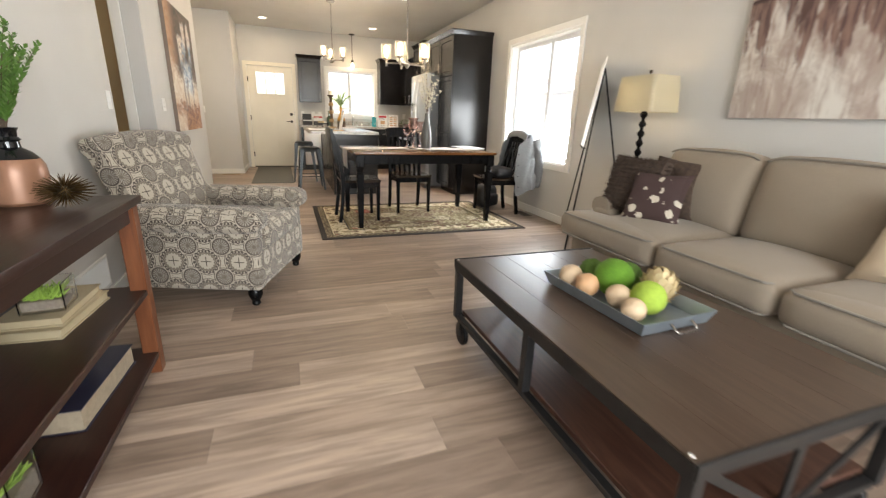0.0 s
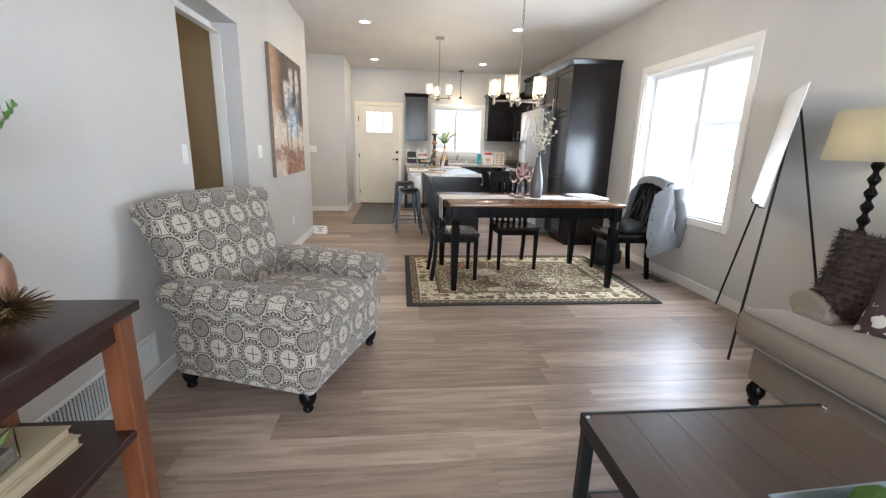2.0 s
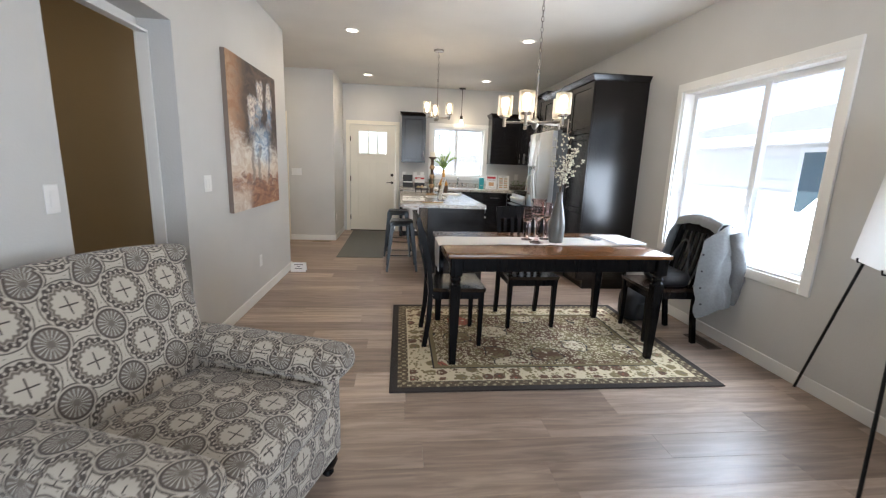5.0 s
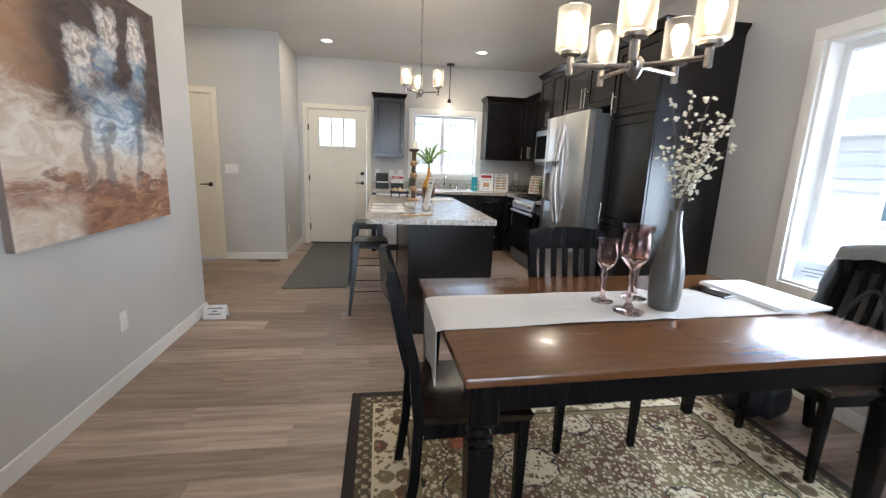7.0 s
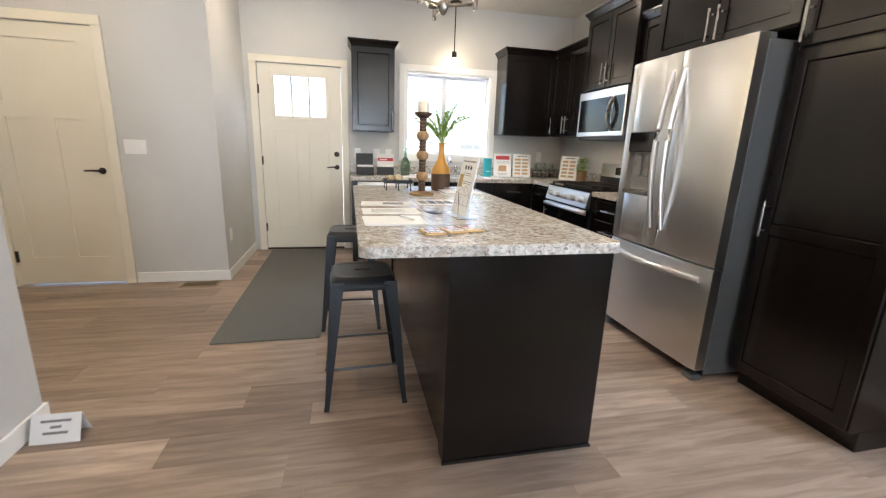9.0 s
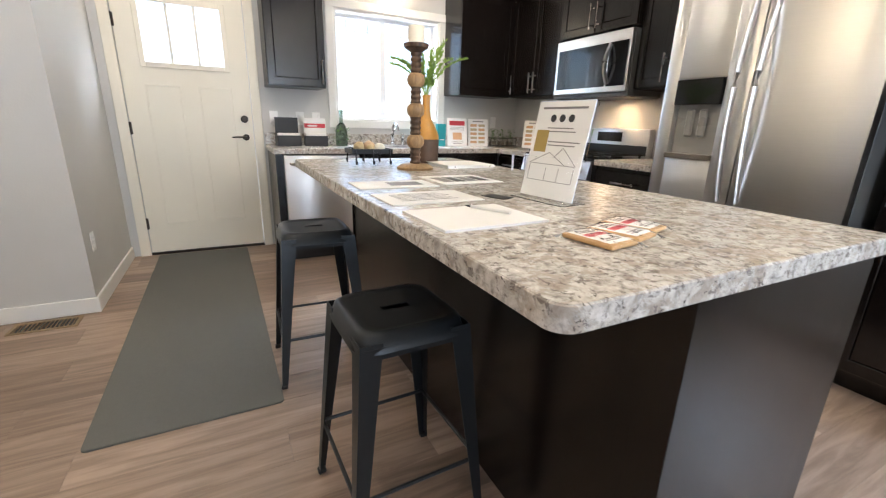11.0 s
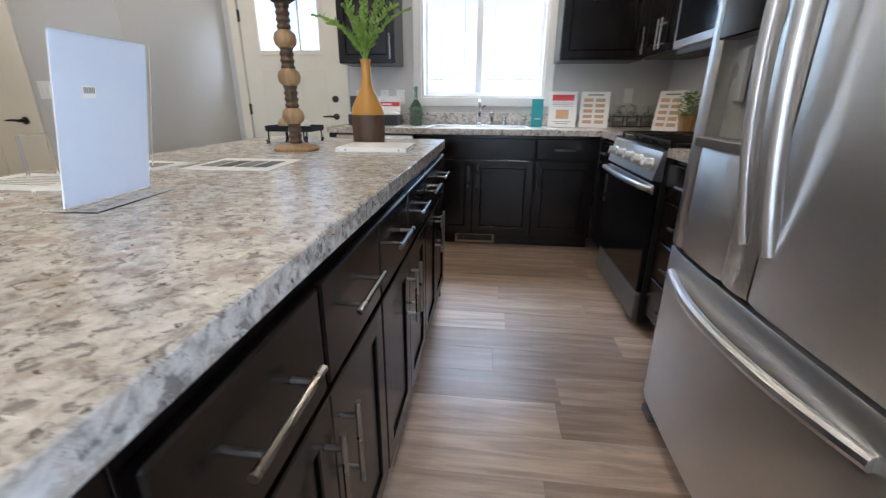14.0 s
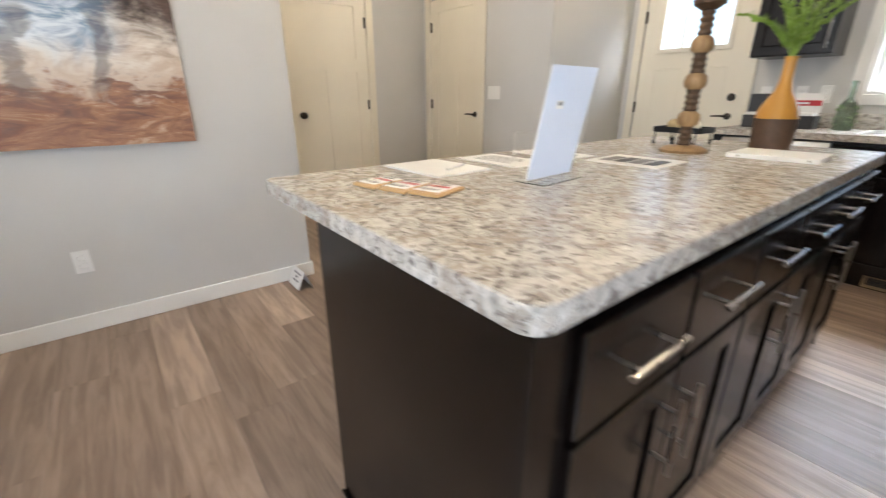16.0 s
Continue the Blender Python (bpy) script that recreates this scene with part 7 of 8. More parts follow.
lathe(b, [(0.016, 0.006), (0.014, 0.05), (0.018, 0.06), (0.015, 0.11), (0.0, 0.112)], 14, 0.105, 0, closed=False)
part("deck_plate", b, CHROME, fc)
b = NB()
lathe(b, [(0.016, 0), (0.012, 0.03), (0.014, 0.07), (0.0, 0.075)], 14, 0.21, 0, closed=False)
part("sprayer", b, CHROME, fc)

# upper cabinets
UD = 0.325


def upper(m, w, z0, z1, doors, label, d=UD, left=True, right=True):
    fr = []
    for i in range(doors):
        a, e = w * i / doors + 0.003, w * (i + 1) / doors - 0.003
        hx = (e - 0.03) if (doors == 2 and i == 0) or doors == 1 else a + 0.03
        fr.append(("door", a, e, z0 + 0.006, z1 - 0.006, 0.0, dict(handle=("v", hx, z0 + 0.12))))
    c = cabinet("wall_cabinet", label, m, w, d, z0, z1, fr, toe=False, group="kitchen wall cabinets")
    crown(c, 0, w, d, z1 + 0.0005, left, right)
    return c


UY = YN - 0.002 - UD
upper(pose(0.385, UY, 0), 0.45, 1.385, 2.235, 1, "single-door espresso wall cabinet beside the window")
upper(pose(2.09, UY, 0), 0.60, 1.405, 2.28, 1, "espresso wall cabinet beside window near the corner", right=False)
UX = XE - 0.002 - UD
upper(pose(UX, UY - 0.002, 0, 0, 0, -90), 0.745, 1.405, 2.28, 2, "espresso two-door corner wall cabinet", left=False, right=False)
upper(pose(UX - 0.05, 9.113, 0, 0, 0, -90), 0.765, 1.82, 2.47, 2, "taller espresso cabinet above the microwave", d=UD + 0.05)
upper(pose(UX, 8.345, 0, 0, 0, -90), 0.54, 1.405, 2.28, 2, "espresso wall cabinet between microwave and refrigerator", left=False, right=False)
upper(pose(RX, 7.80, 0, 0, 0, -90), 0.99, 1.86, 2.30, 2, "espresso cabinet above the refrigerator", d=0.60, right=False)
pc = cabinet("pantry_cabinet", "tall espresso pantry cabinet with panelled doors", pose(RX, 6.80, 0, 0, 0, -90), 0.585, 0.60, 0, 2.30,
             (("door", 0.006, 0.579, 0.115, 1.745, 0.0, dict(split=(0.90,), handle=("v", 0.035, 0.95))), ("door", 0.006, 0.579, 1.757, 2.29, 0.0, dict(handle=("v", 0.035, 1.86)))))
crown(pc, 0, 0.585, 0.60, 2.3005, left=False)

# refrigerator (faces -x)
fr_ = thing("refrigerator", "stainless french-door refrigerator with bottom freezer and dispenser", "refrigerator", pose(2.285, 7.738, 0, 0, 0, -90))
W, H = 0.905, 1.82
b = NB()
box(b, 0.004, 0.0, 0.035, W - 0.004, 0.70, H - 0.02, 0.006)
part("cabinet", b, DARKGREY, fr_, "grey painted cabinet sides")


def bowed(bm, x0, x1, z0, z1, bulge=0.012, t=0.072, n=10, w=W):
    """A door skin slightly bowed across the whole width."""
    prev = None
    for i in range(n + 1):
        x = x0 + (x1 - x0) * i / n
        u = 2 * x / w - 1
        y = -t - bulge * (1 - u * u)
        e = 0.008 if i in (0, n) else 0.0
        ring = [bm.verts.new(p) for p in ((x, -0.004, z0), (x, -0.004, z1), (x, y + e + 0.004, z1), (x, y + e, z1 - 0.008), (x, y + e, z0 + 0.008), (x, y + e + 0.004, z0))]
        if prev:
            for k in range(6):
                bm.faces.new((prev[k], prev[(k + 1) % 6], ring[(k + 1) % 6], ring[k]))
        else:
            bm.faces.new(ring)
        prev = ring
    bm.faces.new(prev[::-1])


SEAM = 0.665
dx0, dx1, dz0, dz1 = 0.078, 0.333, 0.985, 1.385
b = NB()
bowed(b, 0.002, dx0, SEAM + 0.006, H, n=4)
bowed(b, dx1, W / 2 - 0.003, SEAM + 0.006, H, n=4)
bowed(b, dx0, dx1, SEAM + 0.006, dz0, n=6)
bowed(b, dx0, dx1, dz1, H, n=6)
ld = part("door", b, STEEL, fr_, sharp=50)
b = NB()
bowed(b, W / 2 + 0.003, W - 0.002, SEAM + 0.006, H)
rd = part("door", b, STEEL, fr_, sharp=50)
b = NB()
bowed(b, 0.002, W - 0.002, 0.07, SEAM - 0.006, n=16)
fd = part("freezer_drawer", b, STEEL, fr_, sharp=50)
dp = NB()
box(dp, dx0 + 0.001, -0.03, dz0 + 0.001, dx1 - 0.001, -0.005, dz1 - 0.001)
disp = part("dispenser", dp, RECESS, ld, "recessed grey water dispenser")
b = NB()
box(b, dx0 + 0.006, -0.086, dz1 - 0.125, dx1 - 0.006, -0.031, dz1 - 0.002, 0.004)
part("control_panel", b, BLACKGLASS, disp, "glossy dark control panel")
b = NB()
box(b, dx0 + 0.002, -0.092, dz0 + 0.002, dx1 - 0.002, -0.031, dz0 + 0.028, 0.003)
part("drip_tray", b, NICKEL, disp)
for x in (0.14, 0.21):
    b = NB()
    box(b, x, -0.05, 1.10, x + 0.045, -0.034, 1.24, 0.008)
    part("paddle", b, RECESS, disp)
for dd, x in ((ld, W / 2 - 0.045), (rd, W / 2 + 0.045)):
    b = NB()
    tube(b, arc((x, -0.082, 0.80), (x, -0.082, 1.72), (0, -0.055, 0), 14), 0.013, 10, flat=1.5)
    part("handle", b, STEEL, dd, "long curved steel handle")
b = NB()
tube(b, arc((0.07, -0.078, 0.585), (W - 0.07, -0.078, 0.585), (0, -0.055, 0), 14), 0.016, 10)
part("handle", b, STEEL, fd, "long curved steel handle")
b = NB()
box(b, 0.006, -0.005, 0.0305, W - 0.006, 0.0, 0.0695)
part("base_grille", b, BLACKPLASTIC, fr_)
for x in (0.05, W - 0.05):
    for y in (-0.03, 0.62):
        b = NB()
        box(b, x - 0.04, y - 0.035, 0.0, x + 0.04, y + 0.035, 0.034, 0.006)
        part("foot", b, DARKGREY, fr_)
for x in (0.06, W - 0.06):
    b = NB()
    box(b, x - 0.04, -0.05, H - 0.018, x + 0.04, 0.06, H + 0.012, 0.006)
    part("hinge_cover", b, DARKGREY, fr_)

# range (faces -x)
rg = thing("gas_range", "stainless and black gas range with five knobs", "range", pose(2.395, 9.13, 0, 0, 0, -90))
W = 0.775
b = NB()
box(b, 0, 0.0, 0.03, W, 0.62, 0.905, 0.003)
part("body", b, BLACKPLASTIC, rg)
b = NB()
box(b, 0.006, -0.03, 0.20, W - 0.006, -0.0005, 0.735, 0.006)
od = part("oven_door", b, BLACKGLASS, rg, "black glass oven door")
b = NB()
box(b, 0.0, -0.036, 0.70, W, -0.0305, 0.745, 0.003)
tube(b, [(0.03, -0.034, 0.725), (0.05, -0.075, 0.73), (W / 2, -0.088, 0.73), (W - 0.05, -0.075, 0.73), (W - 0.03, -0.034, 0.725)], 0.015, 10)
part("handle", b, STEEL, od, "broad steel oven handle")
b = NB()
box(b, 0.006, -0.028, 0.04, W - 0.006, -0.0005, 0.192, 0.006)
part("storage_drawer", b, DARKGREY, rg)
b = NB()
v = [b.verts.new(p) for p in ((0, -0.045, 0.765), (W, -0.045, 0.765), (W, -0.015, 0.895), (0, -0.015, 0.895), (0, 0.0, 0.76), (W, 0.0, 0.76), (W, 0.0, 0.9), (0, 0.0, 0.9))]
for q in ((0, 1, 2, 3), (4, 7, 6, 5), (0, 4, 5, 1), (3, 2, 6, 7), (0, 3, 7, 4), (1, 5, 6, 2)):
    b.faces.new([v[i] for i in q])
cp = part("control_panel", b, STEEL, rg)
for i in range(5):
    b = NB()
    lathe(b, [(0.030, 0), (0.030, 0.006), (0.024, 0.010), (0.022, 0.034), (0.018, 0.040), (0.0, 0.041)], 20, closed=False)
    box(b, -0.004, -0.022, 0.036, 0.004, 0.022, 0.044, 0.002)
    part("knob", b, STEEL, cp, m=pose(0.09 + i * (W - 0.18) / 4, -0.030, 0.83, 77, 0, 0))
b = NB()
box(b, 0.002, -0.012, 0.9055, W - 0.002, 0.56, 0.915, 0.003)
part("cooktop", b, BLACKGLASS, rg)
for k in range(3):
    b = NB()
    x0, x1 = 0.02 + k * 0.248, 0.02 + (k + 1) * 0.248 - 0.01
    z = 0.938
    for q in (0.02, 0.27, 0.52):
        bar(b, (x0, q, z), (x1, q, z), 0.010, 0.012)
    for x in (x0 + 0.005, (x0 + x1) / 2, x1 - 0.005):
        bar(b, (x, 0.02, z + 0.001), (x, 0.52, z + 0.001), 0.010, 0.010)
    for x in (x0 + 0.005, x1 - 0.005):
        for q in (0.02, 0.52):
            bar(b, (x, q, 0.9155), (x, q, z), 0.012, 0.012)
    part("grate", b, IRON, rg, "black cast iron grate")
    for q in (0.14, 0.40):
        b = NB()
        lathe(b, [(0.045, 0), (0.045, 0.008), (0.03, 0.014), (0.0, 0.015)], 18, (x0 + x1) / 2, q, 0.9155, closed=False)
        part("burner", b, IRON, rg)
b = NB()
box(b, 0.0, 0.565, 0.906, W, 0.63, 1.135, 0.012, 2)
bk = part("backguard", b, STEEL, rg)
b = NB()
box(b, W / 2 - 0.13, 0.5625, 1.03, W / 2 + 0.13, 0.5645, 1.105)
part("display", b, BLACKGLASS, bk)
b = NB()
box(b, 0.01, 0.5625, 0.93, W - 0.01, 0.5645, 1.005)
part("vent_strip", b, BLACKPLASTIC, bk)

# microwave above the range
mw = thing("microwave", "stainless over-range microwave with black glass door", "microwave", pose(2.645, 9.111, 1.362, 0, 0, -90))
W, H = 0.76, 0.445
b = NB()
box(b, 0, 0, 0, W, 0.36, H, 0.003)
part("body", b, DARKGREY, mw)
b = NB()
box(b, 0.002, -0.03, 0.03, W - 0.002, -0.0005, H - 0.002, 0.005)
dm = part("door", b, STEEL, mw)
b = NB()
box(b, 0.035, -0.033, 0.07, W - 0.20, -0.0305, H - 0.075, 0.002)
part("window", b, BLACKGLASS, dm)
b = NB()
box(b, W - 0.185, -0.033, 0.07, W - 0.02, -0.0305, H - 0.075, 0.002)
part("keypad", b, BLACKGLASS, dm)
b = NB()
tube(b, arc((W - 0.175, -0.033, 0.09), (W - 0.175, -0.033, H - 0.09), (0, -0.045, 0), 12), 0.013, 8, flat=1.4)
part("handle", b, STEEL, dm)
b = NB()
box(b, 0.01, 0.01, -0.004, W - 0.01, 0.34, -0.0005)
part("underside_vent", b, BLACKPLASTIC, mw)
lamp("range_hood_lamp", "AREA", look((2.85, 8.65, 1.352), (2.85, 8.65, 0)), 0.6, (1.0, 0.62, 0.30), shape="RECTANGLE", size=0.15, size_y=0.06)


# stools
def stool(m):
    s = thing("stool", "gunmetal steel backless counter stool with braced legs", "stool", m, "stools at the island")
    b = NB()
    n = 24
    g_ = {}
    for i in range(n + 1):
        for k in range(n + 1):
            u, v = 2 * i / n - 1, 2 * k / n - 1
            r = max(abs(u), abs(v))
            k4 = (abs(u) ** 6 + abs(v) ** 6) ** (1 / 6)
            sc = 0.157 * (r / k4 if k4 > 0 else 1)
            lip = max(0.0, (r - 0.80) / 0.20)
            z = 0.62 - (0.004 if r < 0.78 else 0.0) - 0.045 * lip ** 3
            g_[i, k] = b.verts.new((u * sc, v * sc, z))
    for i in range(n):
        for k in range(n):
            if k in (11, 12) and 9 <= i <= 14:
                continue
            b.faces.new([g_[q] for q in ((i, k), (i + 1, k), (i + 1, k + 1), (i, k + 1))])
    thicken(b, 0.002)
    part("seat", b, GUNMETAL, s, sharp=50)
    # black plate added under the slot so that the hole reads dark
    b = NB()
    cbox(b, 0, 0, 0.590, 0.20, 0.20, 0.004)
    part("slot_backing", b, BLACKMETAL, s)
    for sx in (-1, 1):
        for sy in (-1, 1):
            b = NB()
            top_, bot_ = Vector((sx * 0.150, sy * 0.150, 0.60)), Vector((sx * 0.198, sy * 0.198, 0.0))
            vs = []
            for c0, w0 in ((bot_, 0.022), (top_, 0.058)):
                vs.append([b.verts.new(c0 + Vector(p)) for p in ((0, 0, 0), (-sx * w0, 0, 0), (-sx * w0, -sy * 0.003, 0), (-sx * 0.003, -sy * 0.003, 0), (-sx * 0.003, -sy * w0, 0), (0, -sy * w0, 0))])
            for i in range(6):
                b.faces.new((vs[0][i], vs[0][(i + 1) % 6], vs[1][(i + 1) % 6], vs[1][i]))
            b.faces.new(vs[0])
            b.faces.new(vs[1][::-1])
            leg = part("leg", b, GUNMETAL, s)
            b = NB()
            cbox(b, bot_.x - sx * 0.010, bot_.y - sy * 0.010, 0.008, 0.026, 0.026, 0.016, 0.004)
            part("rubber_foot", b, BLACKPLASTIC, leg)
    z = 0.20
    o = 0.198 - 0.048 * z / 0.6 - 0.006
    for s_ in (-1, 1):
        b = NB()
        tube(b, [(-o, s_ * o, z), (o, s_ * o, z)], 0.006, 8)
        part("brace", b, GUNMETAL, s)
        b = NB()
        tube(b, [(s_ * o, -o, z), (s_ * o, o, z)], 0.006, 8)
        part("brace", b, GUNMETAL, s)
        b = NB()
        bar(b, (s_ * 0.150, -0.14, 0.575), (s_ * 0.150, 0.14, 0.575), 0.003, 0.03)
        bar(b, (-0.14, s_ * 0.150, 0.575), (0.14, s_ * 0.150, 0.575), 0.03, 0.003)
        part("skirt", b, GUNMETAL, s)
    return s


tall = Matrix.Diagonal((1, 1, 1.045, 1))
st = stool(pose(0.40, 7.09, 0.0005, 0, 0, 2) @ tall)
copy_thing(st, pose(0.348, 7.985, 0.0005, 0, 0, -2) @ tall)

b = NB()
slab(b, rounded(-0.335, -1.22, 0.335, 1.22, 0.02, 3), 0.0006, 0.008, 0.002)
solo("floor_mat", b, MAT_RUBBER, "long grey-green ribbed runner mat by the door", "mat", pose(-0.205, 8.92, 0.0, 0, 0, 0.5))

# ---- small things on the island ----
IZ = 0.9152
cs = thing("candlestick", "tall turned brown and tan wooden candlestick with candle", "candlestick", pose(0.838, 7.98, IZ))
b = NB()
lathe(b, [(0.085, 0), (0.088, 0.01), (0.07, 0.022), (0.045, 0.028)], 28)
part("foot", b, TANWOOD, cs)
b = NB()
prof = []
for i in range(81):
    z = 0.028 + 0.49 * i / 80
    prof.append((0.024 + 0.0028 * math.sin(i * 1.7), z))
lathe(b, prof, 20)
part("stem", b, CANDLEWOOD, cs)
for z in (0.13, 0.27, 0.40):
    b = NB()
    lathe(b, [(0.025, -0.03), (0.038, -0.018), (0.042, 0.0), (0.038, 0.018), (0.025, 0.03)], 22, 0, 0, z)
    part("bead", b, TANWOOD, cs, "tan turned bead")
b = NB()
lathe(b, [(0.028, 0.517), (0.055, 0.535), (0.058, 0.55), (0.045, 0.553)], 24)
part("cup", b, CANDLEWOOD, cs)
b = NB()
lathe(b, [(0.0, 0.5535), (0.038, 0.5535), (0.038, 0.615), (0.034, 0.622), (0.0, 0.618)], 22, closed=False)
part("candle", b, CANDLE, cs, "ivory pillar candle")

vz = thing("bottle_vase", "ochre over rough brown bottle vase with green fern", "vase", pose(1.042, 8.31, IZ))
b = NB()
lathe(b, [(0.0, 0.0), (0.066, 0.0), (0.072, 0.006), (0.074, 0.10), (0.074, 0.128)], 28, closed=False)
part("vase_body", b, BROWNGLAZE, vz, "rough brown lower half")
b = NB()
lathe(b, [(0.0745, 0.129), (0.070, 0.16), (0.050, 0.20), (0.030, 0.235), (0.021, 0.275), (0.020, 0.34), (0.024, 0.362), (0.019, 0.362), (0.015, 0.33), (0.0, 0.32)], 28, closed=False)
part("vase_neck", b, OCHRE, vz, "ochre glazed neck")
sprigs(vz, "fern", FERN, (0, 0, 0.33), 12, 0.34, 0.22, 0.034, 8, 70, 0.55, 0.45)

it = thing("iron_tray", "small black iron stand tray with hooks and shells", "tray", pose(0.70, 8.28, IZ))
b = NB()
box(b, -0.105, -0.075, 0.055, 0.105, 0.075, 0.059)
box(b, -0.107, -0.077, 0.0592, -0.103, 0.077, 0.08)
box(b, 0.103, -0.077, 0.0592, 0.107, 0.077, 0.08)
box(b, -0.102, -0.077, 0.0592, 0.102, -0.073, 0.08)
box(b, -0.102, 0.073, 0.0592, 0.102, 0.077, 0.08)
part("tray_body", b, BLACKMETAL, it)
for x in (-0.09, 0.0, 0.09):
    for y in (-0.078, 0.078):
        b = NB()
        sg = 1 if y > 0 else -1
        tube(b, [(x, y, 0.075), (x, y + sg * 0.008, 0.03), (x, y + sg * 0.006, 0.004), (x, y + sg * 0.022, 0.006), (x, y + sg * 0.026, 0.022)], 0.0035, 6)
        part("hook_foot", b, BLACKMETAL, it)
for i, (x, y, r, mt) in enumerate(((-0.05, 0.0, 0.028, PINECONE), (0.01, 0.02, 0.03, TANBALL), (0.055, -0.02, 0.026, CANDLE), (0.0, -0.035, 0.022, PINECONE))):
    b = NB()
    bmesh.ops.create_icosphere(b, subdivisions=3, radius=r)
    for vv in b.verts:
        vv.co *= 1 + 0.16 * noise.noise(vv.co * 60 + Vector((i, 0, 0)))
    solo("shell_ball", b, mt, "small pale shell ball in iron tray", "ball", pose(0.70 + x, 8.28 + y, IZ + 0.0595 + r * 0.95), "shell balls")


def text_bars(parent, lines, y, mat):
    """Rows of unreadable print on an upright sheet: (x0, x1, z, height)."""
    for x0, x1, z, hh in lines:
        b = NB()
        box(b, x0, y - 0.0008, z, x1, y, z + hh)
        part("print_line", b, mat, parent)


def flat_print(parent, rows, z, mat, name="print_line"):
    for x0, y0, x1, y1 in rows:
        b = NB()
        box(b, x0, y0, z, x1, y1, z + 0.0006)
        part(name, b, mat, parent)


# brochure stand
bs = thing("brochure_stand", "clear acrylic brochure stand on island", "stand", pose(0.885, 7.075, IZ, 0, 0, -85))
b = NB()
box(b, -0.11, -0.055, 0.0, 0.11, 0.05, 0.0025, 0.001)
box(b, -0.11, -0.055, 0.0045, 0.11, -0.051, 0.13, 0.001)
box(b, -0.11, -0.0505, 0.0045, -0.106, 0.0, 0.13, 0.001)
box(b, 0.106, -0.0505, 0.0045, 0.11, 0.0, 0.13, 0.001)
part("pocket", b, ACRYLIC, bs).visible_shadow = False
b = NB()
m = pose(0, -0.005, 0.005, -11, 0, 0)
box(b, -0.11, 0.0, 0.0, 0.11, 0.003, 0.285)
b.transform(m)
part("back_plate", b, ACRYLIC, bs).visible_shadow = False
br = thing("brochure_stack", "stack of white brochures with house drawing", "brochure", pose(0.885, 7.075, IZ, 0, 0, -85) @ pose(0, -0.008, 0.006, -11, 0, 0))
b = NB()
box(b, -0.105, -0.0045, 0, 0.105, -0.002, 0.284)
part("front_sheet", b, PAPER, br)
b = NB()
box(b, -0.105, -0.0015, 0.001, 0.105, 0.0, 0.287)
part("back_sheet", b, BLUEBACK, br, "pale bluish back sheet")
text_bars(br, [(-0.085, 0.085, 0.262, 0.006), (-0.05, 0.05, 0.205, 0.003), (-0.04, 0.06, 0.195, 0.003), (-0.035, 0.085, 0.165, 0.003), (-0.035, 0.07, 0.155, 0.003)], -0.0047, INK)
text_bars(br, [(-0.09, -0.04, 0.135, 0.065)], -0.0047, GOLDPRINT)
for x in (-0.035, 0.0, 0.035):
    b = NB()
    lathe(b, [(0.0, 0.0), (0.011, 0.0), (0.011, 0.0008), (0.0, 0.0008)], 18, closed=False)
    part("round_icon", b, DARKCARD, br, m=pose(x, -0.0047, 0.235, 90, 0, 0))
b = NB()
for p, q in (((-0.09, 0.05), (0.085, 0.05)), ((-0.09, 0.05), (-0.09, 0.10)), ((0.085, 0.05), (0.085, 0.10)), ((-0.095, 0.10), (-0.02, 0.135)), ((-0.02, 0.135), (0.05, 0.10)), ((0.0, 0.12), (0.03, 0.15)), ((0.03, 0.15), (0.09, 0.10)), ((-0.02, 0.05), (-0.02, 0.09)), ((0.03, 0.05), (0.03, 0.09)), ((-0.09, 0.10), (0.085, 0.10))):
    bar(b, (p[0], -0.0050, p[1]), (q[0], -0.0050, q[1]), 0.0016, 0.0008)
part("house_drawing", b, INK, br)
b = NB()
box(b, 0.025, 0.0002, 0.185, 0.055, 0.0010, 0.205)
part("barcode_label", b, PAPER, br, "small white barcode sticker")
for i in range(7):
    b = NB()
    box(b, 0.028 + i * 0.0035, 0.0011, 0.193, 0.0298 + i * 0.0035, 0.0016, 0.203)
    part("print_line", b, INK, br)


